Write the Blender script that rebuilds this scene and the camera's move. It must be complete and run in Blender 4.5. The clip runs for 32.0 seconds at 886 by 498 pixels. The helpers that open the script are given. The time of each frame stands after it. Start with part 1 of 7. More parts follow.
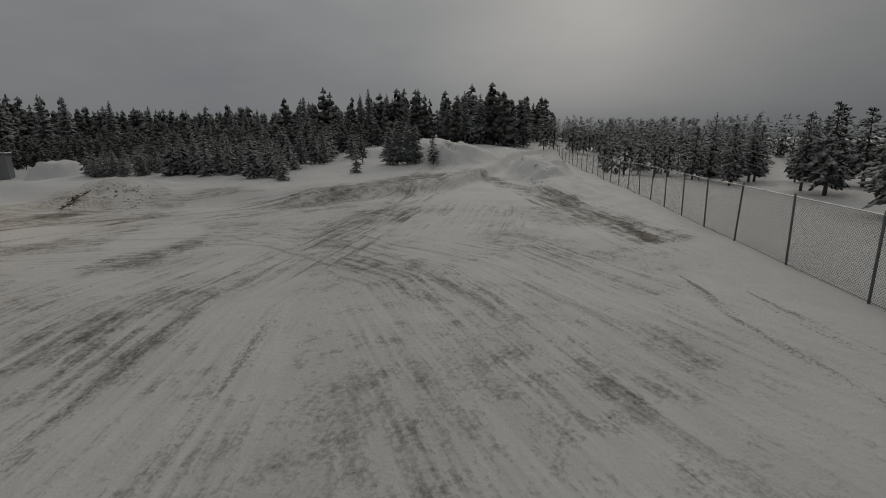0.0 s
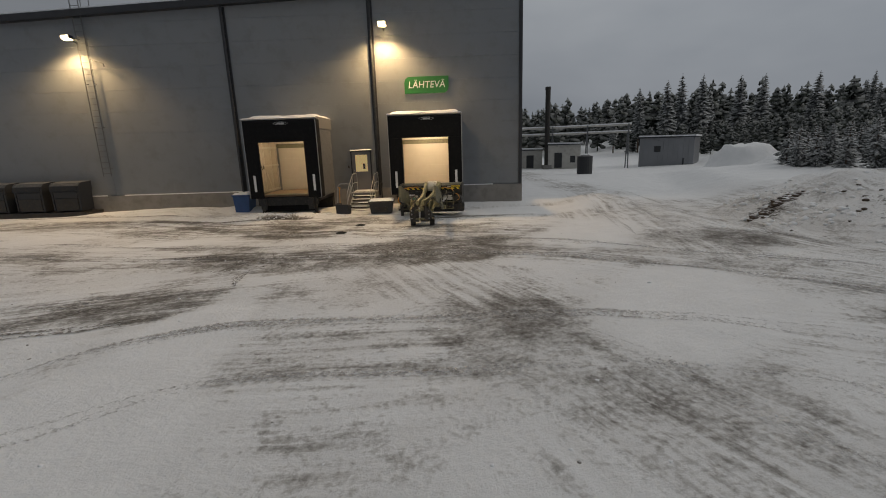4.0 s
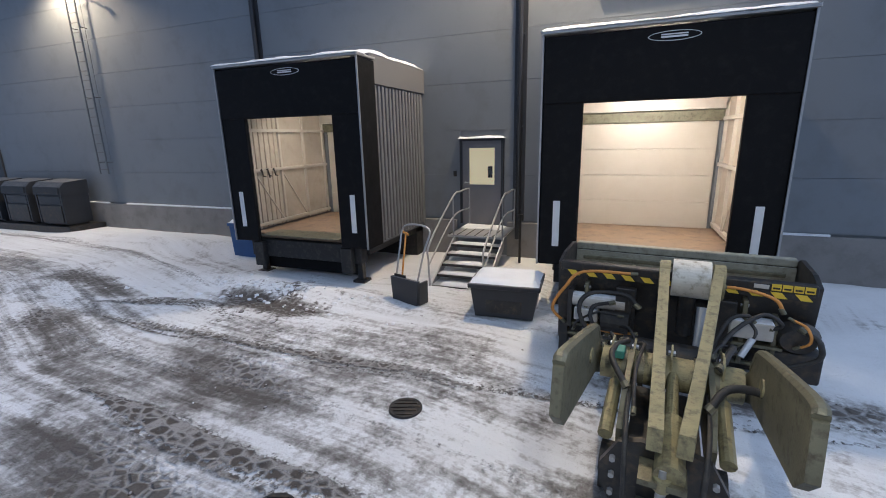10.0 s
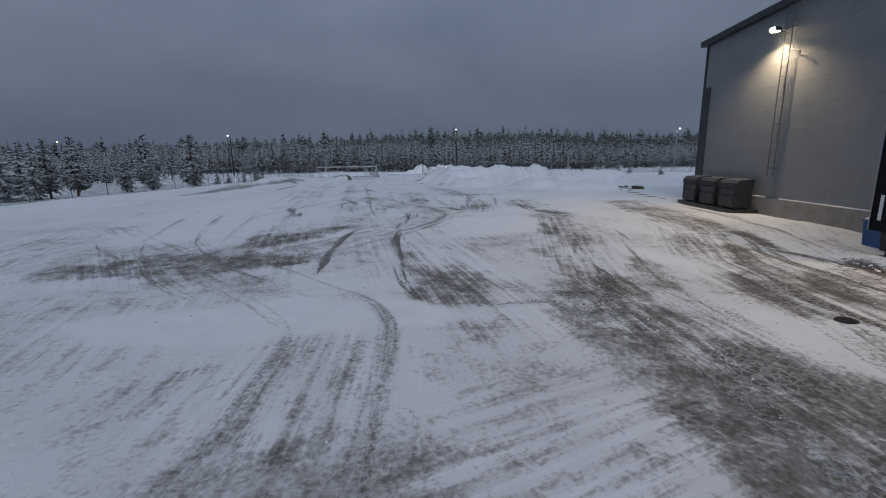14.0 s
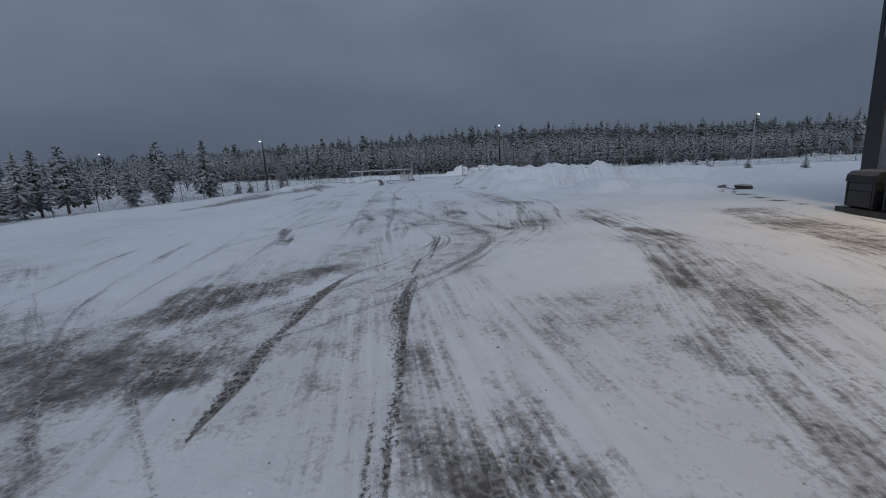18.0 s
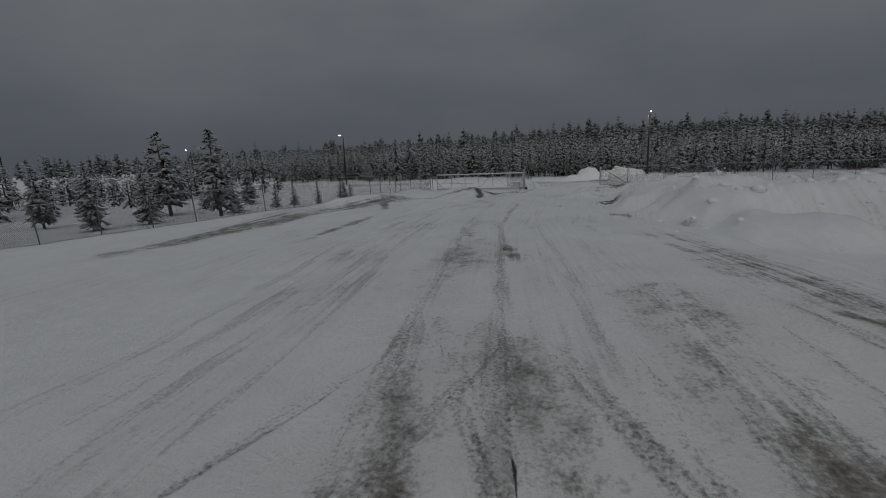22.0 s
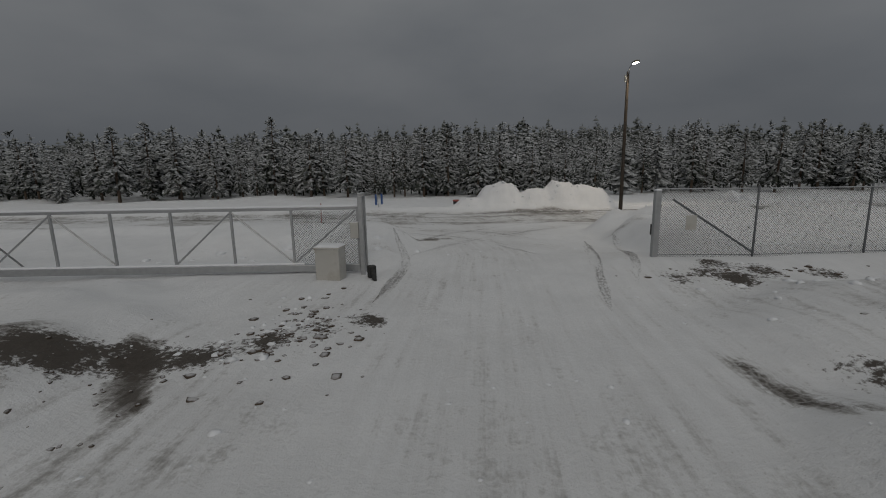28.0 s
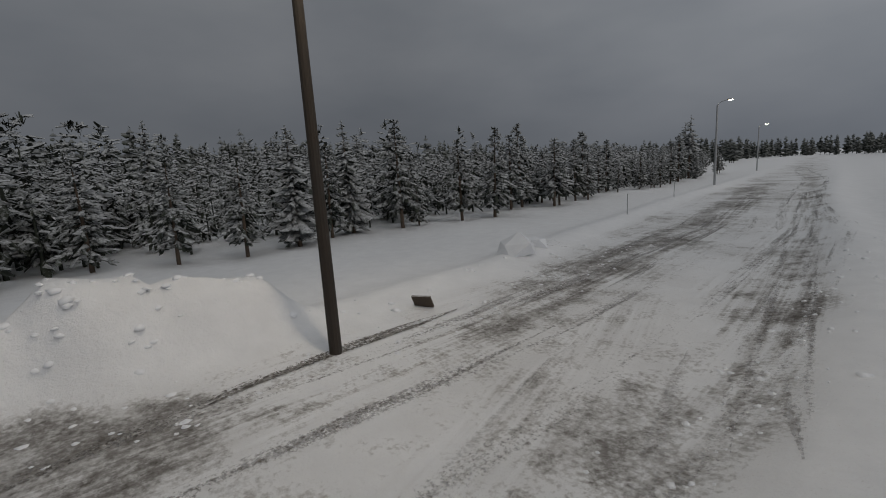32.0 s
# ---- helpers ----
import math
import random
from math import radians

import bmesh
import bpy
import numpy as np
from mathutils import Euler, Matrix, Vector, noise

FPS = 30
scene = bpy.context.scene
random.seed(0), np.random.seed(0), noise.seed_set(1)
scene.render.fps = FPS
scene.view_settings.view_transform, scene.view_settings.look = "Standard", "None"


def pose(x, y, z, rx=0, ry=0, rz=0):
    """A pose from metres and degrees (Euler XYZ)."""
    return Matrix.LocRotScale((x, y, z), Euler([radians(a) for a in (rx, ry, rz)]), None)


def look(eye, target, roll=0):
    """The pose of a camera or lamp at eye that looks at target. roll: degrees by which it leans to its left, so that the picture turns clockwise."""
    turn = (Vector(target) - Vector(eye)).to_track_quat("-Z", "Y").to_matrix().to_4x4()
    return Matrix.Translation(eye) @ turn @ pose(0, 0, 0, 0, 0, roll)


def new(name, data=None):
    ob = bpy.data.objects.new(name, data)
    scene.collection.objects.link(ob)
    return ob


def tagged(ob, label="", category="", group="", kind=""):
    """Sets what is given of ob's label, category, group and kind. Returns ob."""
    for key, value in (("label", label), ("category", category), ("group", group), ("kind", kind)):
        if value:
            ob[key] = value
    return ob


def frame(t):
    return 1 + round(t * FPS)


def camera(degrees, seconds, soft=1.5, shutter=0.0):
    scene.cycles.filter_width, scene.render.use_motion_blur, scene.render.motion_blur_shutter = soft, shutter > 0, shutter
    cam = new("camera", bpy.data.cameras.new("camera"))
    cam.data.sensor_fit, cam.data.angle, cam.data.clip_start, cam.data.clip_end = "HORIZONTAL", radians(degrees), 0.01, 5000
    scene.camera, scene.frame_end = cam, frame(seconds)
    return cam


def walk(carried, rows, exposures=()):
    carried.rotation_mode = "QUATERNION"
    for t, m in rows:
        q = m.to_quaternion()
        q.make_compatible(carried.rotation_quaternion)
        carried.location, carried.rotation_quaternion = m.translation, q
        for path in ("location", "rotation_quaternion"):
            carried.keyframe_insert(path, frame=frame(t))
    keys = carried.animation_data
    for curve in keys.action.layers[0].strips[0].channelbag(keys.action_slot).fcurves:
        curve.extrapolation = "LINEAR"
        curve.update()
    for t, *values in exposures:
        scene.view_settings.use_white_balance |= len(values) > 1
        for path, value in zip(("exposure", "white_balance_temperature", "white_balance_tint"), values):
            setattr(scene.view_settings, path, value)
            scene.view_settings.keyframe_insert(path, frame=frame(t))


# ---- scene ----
cam = camera(90.0, 32.0, soft=1.0)
# seconds, place, yaw to the left of +y, pitch, roll
ROWS = [
    (0, -7.71, -40.34, 3.74, -72.45, -13.47, -0.99),
    (0.5, -5.32, -39.17, 3.67, -64.30, -13.61, -1.65),
    (1, -3.27, -37.85, 3.59, -55.31, -13.57, -2.00),
    (1.5, -1.65, -36.20, 3.53, -45.17, -13.50, -2.21),
    (2, -0.34, -34.19, 3.46, -34.90, -13.05, -2.33),
    (2.5, 0.64, -32.06, 3.35, -25.06, -12.99, -2.06),
    (3, 1.16, -29.62, 3.21, -13.98, -13.25, -1.94),
    (3.5, 1.14, -27.08, 3.07, -3.96, -13.25, -2.07),
    (4, 1.01, -24.65, 2.94, 0.89, -12.84, -1.85),
    (4.5, 0.65, -22.25, 2.84, 5.48, -12.30, -1.64),
    (6.5, -0.01, -13.19, 3.00, 9.26, -13.17, -1.79),
    (7, -0.11, -11.60, 2.96, 7.29, -13.28, -1.54),
    (7.5, -0.18, -10.42, 2.91, 5.78, -13.33, -1.32),
    (8, -0.19, -9.69, 2.89, 4.89, -13.33, -1.13),
    (8.5, -0.27, -9.37, 2.89, 5.04, -13.36, -0.95),
    (9, -0.36, -9.44, 2.90, 7.69, -13.48, -1.04),
    (9.5, -0.49, -9.94, 2.92, 13.25, -13.62, -1.29),
    (10, -0.52, -10.81, 2.96, 21.46, -13.97, -1.27),
    (10.5, -0.36, -11.92, 3.03, 31.79, -14.02, -1.39),
    (11, 0.02, -13.20, 3.11, 43.73, -13.90, -1.39),
    (11.5, 0.74, -14.38, 3.19, 57.63, -13.82, -1.49),
    (12, 1.78, -15.42, 3.25, 71.23, -13.28, -1.73),
    (12.5, 2.94, -16.02, 3.29, 81.25, -12.84, -1.62),
    (13, 3.93, -16.22, 3.29, 87.55, -12.43, -1.43),
    (13.5, 4.79, -16.24, 3.27, 90.19, -12.02, -1.13),
    (14, 5.41, -16.20, 3.27, 91.47, -11.85, -0.92),
    (14.5, 5.95, -16.12, 3.27, 91.21, -11.68, -0.98),
    (16.5, 2.84, -15.90, 3.21, 90.54, -11.89, -2.31),
    (17, 1.08, -16.02, 3.18, 92.71, -11.94, -2.71),
    (17.5, -0.67, -16.17, 3.16, 94.98, -11.80, -2.85),
    (18, -2.66, -16.42, 3.17, 97.12, -11.61, -2.84),
    (18.5, -4.86, -16.73, 3.19, 99.32, -11.50, -2.79),
    (19, -7.27, -17.20, 3.20, 101.60, -11.45, -2.67),
    (19.5, -9.85, -17.74, 3.24, 103.79, -11.54, -2.65),
    (20, -12.54, -18.42, 3.28, 105.75, -11.57, -2.71),
    (20.5, -15.23, -19.16, 3.33, 107.55, -11.49, -2.75),
    (21, -17.87, -19.88, 3.39, 108.98, -11.38, -2.50),
    (21.5, -20.55, -20.59, 3.45, 109.66, -11.38, -2.20),
    (22, -23.35, -21.49, 3.49, 109.89, -11.42, -2.40),
    (22.5, -26.43, -22.38, 3.48, 110.14, -11.49, -2.37),
    (23, -29.52, -23.23, 3.47, 109.54, -11.54, -2.31),
    (23.5, -32.67, -24.09, 3.47, 107.95, -11.49, -2.41),
    (24, -35.95, -24.80, 3.44, 106.69, -11.48, -2.44),
    (24.5, -39.22, -25.54, 3.36, 105.16, -11.35, -2.40),
    (25, -42.44, -26.22, 3.32, 104.01, -11.29, -2.37),
    (25.5, -45.72, -26.80, 3.33, 103.45, -11.34, -2.51),
    (27.5, -59.18, -27.75, 2.72, 93.33, -10.70, -1.01),
    (28, -62.46, -27.55, 2.72, 90.25, -10.71, -1.07),
    (28.5, -65.68, -27.25, 2.75, 87.24, -10.68, -1.23),
    (29, -68.81, -26.85, 2.79, 84.56, -10.68, -1.56),
    (29.5, -71.89, -26.23, 2.76, 82.74, -10.61, -1.72),
    (30, -74.86, -25.60, 2.74, 80.39, -10.45, -1.96),
    (30.5, -77.66, -24.62, 2.76, 75.84, -10.19, -2.38),
    (31, -80.35, -23.20, 2.78, 69.34, -9.67, -2.90),
    (31.5, -82.92, -21.37, 2.81, 60.07, -9.45, -3.09),
    (32, -84.89, -19.35, 2.89, 48.81, -9.65, -3.67),
]


def aim(x, y, z, yaw, pitch, roll):
    c = math.cos(radians(pitch))
    way = Vector((-math.sin(radians(yaw)) * c, math.cos(radians(yaw)) * c, math.sin(radians(pitch))))
    return look((x, y, z), Vector((x, y, z)) + way, roll)


walk(cam, [(t, aim(*r)) for t, *r in ROWS],
     [(0, -0.5, 7600, 10), (2.5, -0.3, 7350, 10), (4.5, 0.03, 6900, 10), (6.5, 0.28, 5800, 11), (9.5, 0.53, 5000, 12), (11, 0.22, 4900, 11), (12.2, 0.18, 4900, 11), (13.2, 0.03, 5300, 12), (14.5, -0.05, 5650, 11),
      (17, -0.06, 5700, 10), (18.2, -0.15, 5650, 10), (20, -0.42, 6250, 9), (23, -0.57, 6900, 9), (28, -0.38, 7200, 10), (32, -0.28, 7000, 11)])

# ---- world and large lights: a heavy overcast at dusk, lit lamps ----
world = bpy.data.worlds.new("dusk_sky")
scene.world = world
world.use_nodes = True
wn, wl = world.node_tree.nodes, world.node_tree.links
wn.clear()
w_out, w_bg = wn.new("ShaderNodeOutputWorld"), wn.new("ShaderNodeBackground")
sky = wn.new("ShaderNodeTexSky")
sky.sky_type, sky.sun_disc = "NISHITA", False
sky.sun_elevation, sky.sun_rotation = radians(18), radians(92)
sky.air_density, sky.dust_density, sky.ozone_density = 1.0, 6.0, 1.5
w_hsv = wn.new("ShaderNodeHueSaturation")
w_hsv.inputs["Saturation"].default_value = 0.15
w_co, w_map = wn.new("ShaderNodeTexCoord"), wn.new("ShaderNodeMapping")
w_map.inputs["Scale"].default_value = (1.0, 1.0, 2.6)
w_noise = wn.new("ShaderNodeTexNoise")
w_noise.inputs["Scale"].default_value, w_noise.inputs["Detail"].default_value = 2.2, 4.0
w_ramp = wn.new("ShaderNodeValToRGB")
w_ramp.color_ramp.elements[0].color, w_ramp.color_ramp.elements[0].position = (1.5, 1.66, 1.88, 1), 0.3
w_ramp.color_ramp.elements[1].color, w_ramp.color_ramp.elements[1].position = (2.05, 2.2, 2.4, 1), 0.72
w_mix = wn.new("ShaderNodeMixRGB")
w_mix.inputs["Fac"].default_value = 0.98
wl.new(sky.outputs[0], w_hsv.inputs["Color"])
wl.new(w_co.outputs["Generated"], w_map.inputs["Vector"])
wl.new(w_map.outputs[0], w_noise.inputs["Vector"])
wl.new(w_noise.outputs["Fac"], w_ramp.inputs["Fac"])
wl.new(w_hsv.outputs[0], w_mix.inputs[1])
wl.new(w_ramp.outputs[0], w_mix.inputs[2])
# an overcast sky is about three times as bright overhead as at the horizon
w_sep, w_up, w_grow = wn.new("ShaderNodeSeparateXYZ"), wn.new("ShaderNodeMapRange"), wn.new("ShaderNodeMixRGB")
w_up.inputs["From Min"].default_value, w_up.inputs["From Max"].default_value = 0.0, 1.0
w_up.inputs["To Min"].default_value, w_up.inputs["To Max"].default_value = 0.62, 1.85
w_grow.blend_type, w_grow.inputs["Fac"].default_value = "MULTIPLY", 1.0
wl.new(w_co.outputs["Generated"], w_sep.inputs[0])
wl.new(w_sep.outputs["Z"], w_up.inputs["Value"])
wl.new(w_mix.outputs[0], w_grow.inputs[1])
w_side, w_prod = wn.new("ShaderNodeMapRange"), wn.new("ShaderNodeMath")
w_side.inputs["From Min"].default_value, w_side.inputs["From Max"].default_value = -0.2, 1.0
w_side.inputs["To Min"].default_value, w_side.inputs["To Max"].default_value = 1.0, 1.85
w_prod.operation = "MULTIPLY"
w_east = wn.new("ShaderNodeVectorMath")
w_east.operation, w_east.inputs[1].default_value = "DOT_PRODUCT", (0.75, 0.66, 0.0)
wl.new(w_co.outputs["Generated"], w_east.inputs[0])
wl.new(w_east.outputs["Value"], w_side.inputs["Value"])
wl.new(w_up.outputs[0], w_prod.inputs[0])
wl.new(w_side.outputs[0], w_prod.inputs[1])
wl.new(w_prod.outputs[0], w_grow.inputs[2])
# dusk: the low sky is a little bluer than the cloud overhead
w_low, w_tint = wn.new("ShaderNodeMixRGB"), wn.new("ShaderNodeMixRGB")
w_low.inputs[1].default_value, w_low.inputs[2].default_value = (0.95, 1.0, 1.09, 1), (1.02, 1.0, 0.955, 1)
w_tint.blend_type, w_tint.inputs["Fac"].default_value = "MULTIPLY", 1.0
wl.new(w_sep.outputs["Z"], w_low.inputs["Fac"])
wl.new(w_grow.outputs[0], w_tint.inputs[1])
wl.new(w_low.outputs[0], w_tint.inputs[2])
wl.new(w_tint.outputs[0], w_bg.inputs["Color"])
w_bg.inputs["Strength"].default_value = 0.1
wl.new(w_bg.outputs[0], w_out.inputs["Surface"])

sun_data = bpy.data.lights.new("sun", "SUN")
sun_data.energy, sun_data.angle, sun_data.color = 0.5, radians(35), (1.0, 0.96, 0.92)
sun = new("sun", sun_data)
sun.matrix_world = look((94, -3, 60), (0, 0, 0))


def lamp(name, kind, at, energy, colour, size=0.2, target=None, angle=120):
    data = bpy.data.lights.new(name, kind)
    data.energy, data.color = energy, colour
    if kind == "AREA":
        data.size = size
    else:
        data.shadow_soft_size = size
    if kind == "SPOT":
        data.spot_size, data.spot_blend = radians(angle), 0.6
    ob = new(name, data)
    ob.matrix_world = look(at, target) if target else pose(*at)
    return ob


WARM = (1.0, 0.67, 0.33)
lamp("wall_lamp_light", "SPOT", (-2.06, -0.75, 8.93), 1750, WARM, 0.12, (-2.4, -3.2, 0), 150)
lamp("wall_lamp_light", "SPOT", (-18.05, -0.75, 8.83), 1500, WARM, 0.12, (-18.4, -3.2, 0), 150)
for dx in (0.0, -6.80):
    lamp("dock_light", "AREA", (dx, -2.2, 3.74), 150 if dx == 0 else 66, (1.0, 0.76, 0.48), 1.3, (dx, -0.9, 2.0))
# added unseen spot for the loader's work lights; no cab or housing is built
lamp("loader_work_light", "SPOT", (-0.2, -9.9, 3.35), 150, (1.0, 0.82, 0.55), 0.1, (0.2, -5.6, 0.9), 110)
lamp("street_light", "SPOT", (-91.7, -15.5, 8.65), 500, (1.0, 0.86, 0.66), 0.12, (-90.0, -15.5, 0), 140)


# ---- materials ----
def material(name, build):
    m = bpy.data.materials.new(name)
    m.use_nodes = True
    n, l = m.node_tree.nodes, m.node_tree.links
    build(n, l, n["Principled BSDF"])
    return m


def noise_node(n, l, scale, detail=4.0, rough=0.55, coord=None, space="Object", stretch=None):
    t = n.new("ShaderNodeTexNoise")
    t.inputs["Scale"].default_value, t.inputs["Detail"].default_value, t.inputs["Roughness"].default_value = scale, detail, rough
    c = n.new("ShaderNodeTexCoord").outputs[space] if coord is None else coord
    if stretch:
        mp = n.new("ShaderNodeMapping")
        mp.inputs["Scale"].default_value = stretch
        l.new(c, mp.inputs["Vector"])
        c = mp.outputs[0]
    l.new(c, t.inputs["Vector"])
    return t.outputs["Fac"]


def ramp(n, l, fac, a, b, ca=(0, 0, 0, 1), cb=(1, 1, 1, 1)):
    r = n.new("ShaderNodeValToRGB")
    e = r.color_ramp.elements
    e[0].position, e[0].color, e[1].position, e[1].color = a, ca, b, cb
    l.new(fac, r.inputs["Fac"])
    return r.outputs["Color"]


def blend(n, l, fac, a, b, how="MIX"):
    m = n.new("ShaderNodeMixRGB")
    m.blend_type = how
    for socket, v in zip(m.inputs, (fac, a, b)):
        if isinstance(v, (int, float)):
            socket.default_value = v
        elif isinstance(v, tuple):
            socket.default_value = (*v[:3], 1)
        else:
            l.new(v, socket)
    return m.outputs[0]


def maths(n, l, op, a, b=0.0):
    m = n.new("ShaderNodeMath")
    m.operation = op
    for socket, v in zip(m.inputs, (a, b)):
        if isinstance(v, (int, float)):
            socket.default_value = v
        else:
            l.new(v, socket)
    return m.outputs[0]


def bump(n, l, height, bsdf, strength=0.3, distance=0.02):
    b = n.new("ShaderNodeBump")
    b.inputs["Strength"].default_value, b.inputs["Distance"].default_value = strength, distance
    l.new(height, b.inputs["Height"])
    l.new(b.outputs[0], bsdf.inputs["Normal"])


def snow_cap(n, l, colour, low=0.35, high=0.75, amount=1.0, scale=3.0, snow=(0.78, 0.8, 0.84)):
    """Snow that lies on what faces up."""
    geo = n.new("ShaderNodeNewGeometry")
    sep = n.new("ShaderNodeSeparateXYZ")
    l.new(geo.outputs["Normal"], sep.inputs[0])
    patch = noise_node(n, l, scale, 3.0, 0.6)
    up = maths(n, l, "ADD", sep.outputs["Z"], maths(n, l, "MULTIPLY", maths(n, l, "SUBTRACT", patch, 0.5), 0.9))
    fac = maths(n, l, "MULTIPLY", ramp(n, l, up, low, high), amount)
    return blend(n, l, fac, colour, snow)


def paint(name, colour, rough=0.5, metal=0.0, vary=0.25, scale=3.0, fine=60.0, relief=0.1, dirt=None, snow=0.0, dirt_amount=0.5):
    def build(n, l, b):
        big, small = noise_node(n, l, scale, 5.0), noise_node(n, l, fine, 2.0)
        dark = tuple(c * (1 - vary) for c in colour)
        c = blend(n, l, ramp(n, l, big, 0.3, 0.7), dark, colour)
        c = blend(n, l, maths(n, l, "MULTIPLY", small, vary * 0.6), c, tuple(min(1, k * 1.25 + 0.01) for k in colour))
        if dirt:
            spots = ramp(n, l, noise_node(n, l, scale * 2.3, 6.0, 0.65), 0.5, 0.68)
            c = blend(n, l, maths(n, l, "MULTIPLY", spots, dirt_amount), c, dirt)
        if snow:
            c = snow_cap(n, l, c, 0.6, 0.95, snow, 6.0)
        l.new(c, b.inputs["Base Color"])
        l.new(ramp(n, l, big, 0.2, 0.8, (rough * 0.8,) * 3 + (1,), (min(1, rough * 1.2),) * 3 + (1,)), b.inputs["Roughness"])
        b.inputs["Metallic"].default_value = metal
        bump(n, l, blend(n, l, 0.5, big, small), b, relief, 0.01)
    return material(name, build)


def glow(name, colour, strength):
    def build(n, l, b):
        b.inputs["Base Color"].default_value = (*colour, 1)
        b.inputs["Emission Color"].default_value = (*colour, 1)
        b.inputs["Emission Strength"].default_value = strength
    return material(name, build)


def ground_build(n, l, b):
    def attr(name):
        a = n.new("ShaderNodeAttribute")
        a.attribute_name = name
        return a.outputs["Fac"]
    wear, dirt, along, across, seam = attr("wear"), attr("dirt"), attr("along"), attr("across"), attr("seam")
    pos = n.new("ShaderNodeNewGeometry").outputs["Position"]
    big = noise_node(n, l, 0.22, 6.0, 0.6, pos)
    mid = noise_node(n, l, 1.6, 6.0, 0.62, pos)
    fine = noise_node(n, l, 11.0, 6.0, 0.68, pos)
    grit = noise_node(n, l, 70.0, 2.0, 0.6, pos)
    lane = n.new("ShaderNodeCombineXYZ")
    l.new(maths(n, l, "MULTIPLY", across, 5.0), lane.inputs[0])
    l.new(maths(n, l, "MULTIPLY", along, 0.22), lane.inputs[1])
    streak = noise_node(n, l, 1.0, 5.0, 0.65, lane.outputs[0])
    # tread of tyres with chains: a net of small lugs along the lane
    net = n.new("ShaderNodeTexVoronoi")
    net.feature, net.inputs["Scale"].default_value = "DISTANCE_TO_EDGE", 1.0
    cell = n.new("ShaderNodeCombineXYZ")
    l.new(maths(n, l, "MULTIPLY", across, 8.0), cell.inputs[0])
    l.new(maths(n, l, "MULTIPLY", along, 6.5), cell.inputs[1])
    l.new(cell.outputs[0], net.inputs["Vector"])
    bars = ramp(n, l, net.outputs["Distance"], 0.05, 0.2)
    whole = maths(n, l, "SUBTRACT", 1.0, seam)
    patchy = ramp(n, l, noise_node(n, l, 0.5, 3.0, 0.5, pos), 0.48, 0.62)
    tread = maths(n, l, "MULTIPLY", maths(n, l, "MULTIPLY", patchy, whole), ramp(n, l, wear, 0.35, 0.6))
    snow = blend(n, l, mid, (0.68, 0.695, 0.72), (0.86, 0.872, 0.893))
    # thin grey soiling of driven snow, in wide soft clouds and fine specks
    film = maths(n, l, "MULTIPLY", ramp(n, l, maths(n, l, "ADD", big, maths(n, l, "MULTIPLY", maths(n, l, "SUBTRACT", streak, 0.5), whole)), 0.36, 0.75), ramp(n, l, wear, 0.05, 0.45))
    snow = blend(n, l, maths(n, l, "MULTIPLY", film, 0.75), snow, (0.4, 0.385, 0.37))
    speck = maths(n, l, "MULTIPLY", ramp(n, l, noise_node(n, l, 26.0, 4.0, 0.7, pos), 0.6, 0.72), ramp(n, l, big, 0.4, 0.65))
    snow = blend(n, l, maths(n, l, "MULTIPLY", speck, 0.55), snow, (0.3, 0.28, 0.26))
    packed = blend(n, l, fine, (0.15, 0.143, 0.136), (0.42, 0.412, 0.405))
    soil = blend(n, l, fine, (0.028, 0.024, 0.021), (0.115, 0.099, 0.085))
    w = maths(n, l, "ADD", wear, maths(n, l, "MULTIPLY", maths(n, l, "SUBTRACT", streak, 0.5), maths(n, l, "MULTIPLY", whole, 1.1)))
    w = maths(n, l, "ADD", w, maths(n, l, "MULTIPLY", maths(n, l, "SUBTRACT", big, 0.5), 1.1))
    w = maths(n, l, "ADD", w, maths(n, l, "MULTIPLY", maths(n, l, "SUBTRACT", mid, 0.5), 1.1))
    w = maths(n, l, "ADD", w, maths(n, l, "MULTIPLY", maths(n, l, "SUBTRACT", fine, 0.5), 1.15))
    gate = ramp(n, l, wear, 0.03, 0.3)
    c = blend(n, l, maths(n, l, "MULTIPLY", ramp(n, l, w, 0.28, 0.6), gate), snow, packed)
    w2 = maths(n, l, "ADD", w, maths(n, l, "MULTIPLY", maths(n, l, "SUBTRACT", bars, 0.5), maths(n, l, "MULTIPLY", tread, 0.4)))
    c = blend(n, l, maths(n, l, "MULTIPLY", ramp(n, l, w2, 0.56, 0.86), maths(n, l, "MULTIPLY", gate, 0.85)), c, soil)
    pits = maths(n, l, "MULTIPLY", ramp(n, l, noise_node(n, l, 5.0, 6.0, 0.7, pos), 0.57, 0.66), ramp(n, l, w, 0.25, 0.6))
    c = blend(n, l, maths(n, l, "MULTIPLY", pits, maths(n, l, "MULTIPLY", ramp(n, l, wear, 0.12, 0.4), 0.75)), c, soil)
    d = maths(n, l, "ADD", dirt, maths(n, l, "ADD", maths(n, l, "MULTIPLY", maths(n, l, "SUBTRACT", mid, 0.5), 1.5), maths(n, l, "MULTIPLY", maths(n, l, "SUBTRACT", fine, 0.5), 1.9)))
    c = blend(n, l, maths(n, l, "MULTIPLY", ramp(n, l, d, 0.5, 0.78), ramp(n, l, dirt, 0.04, 0.3)), c, soil)
    c = blend(n, l, maths(n, l, "MULTIPLY", ramp(n, l, grit, 0.62, 0.75), maths(n, l, "MULTIPLY", gate, 0.5)), c, (0.16, 0.14, 0.12))
    l.new(c, b.inputs["Base Color"])
    l.new(ramp(n, l, w, 0.2, 0.9, (0.62, 0.62, 0.62, 1), (0.85, 0.85, 0.85, 1)), b.inputs["Roughness"])
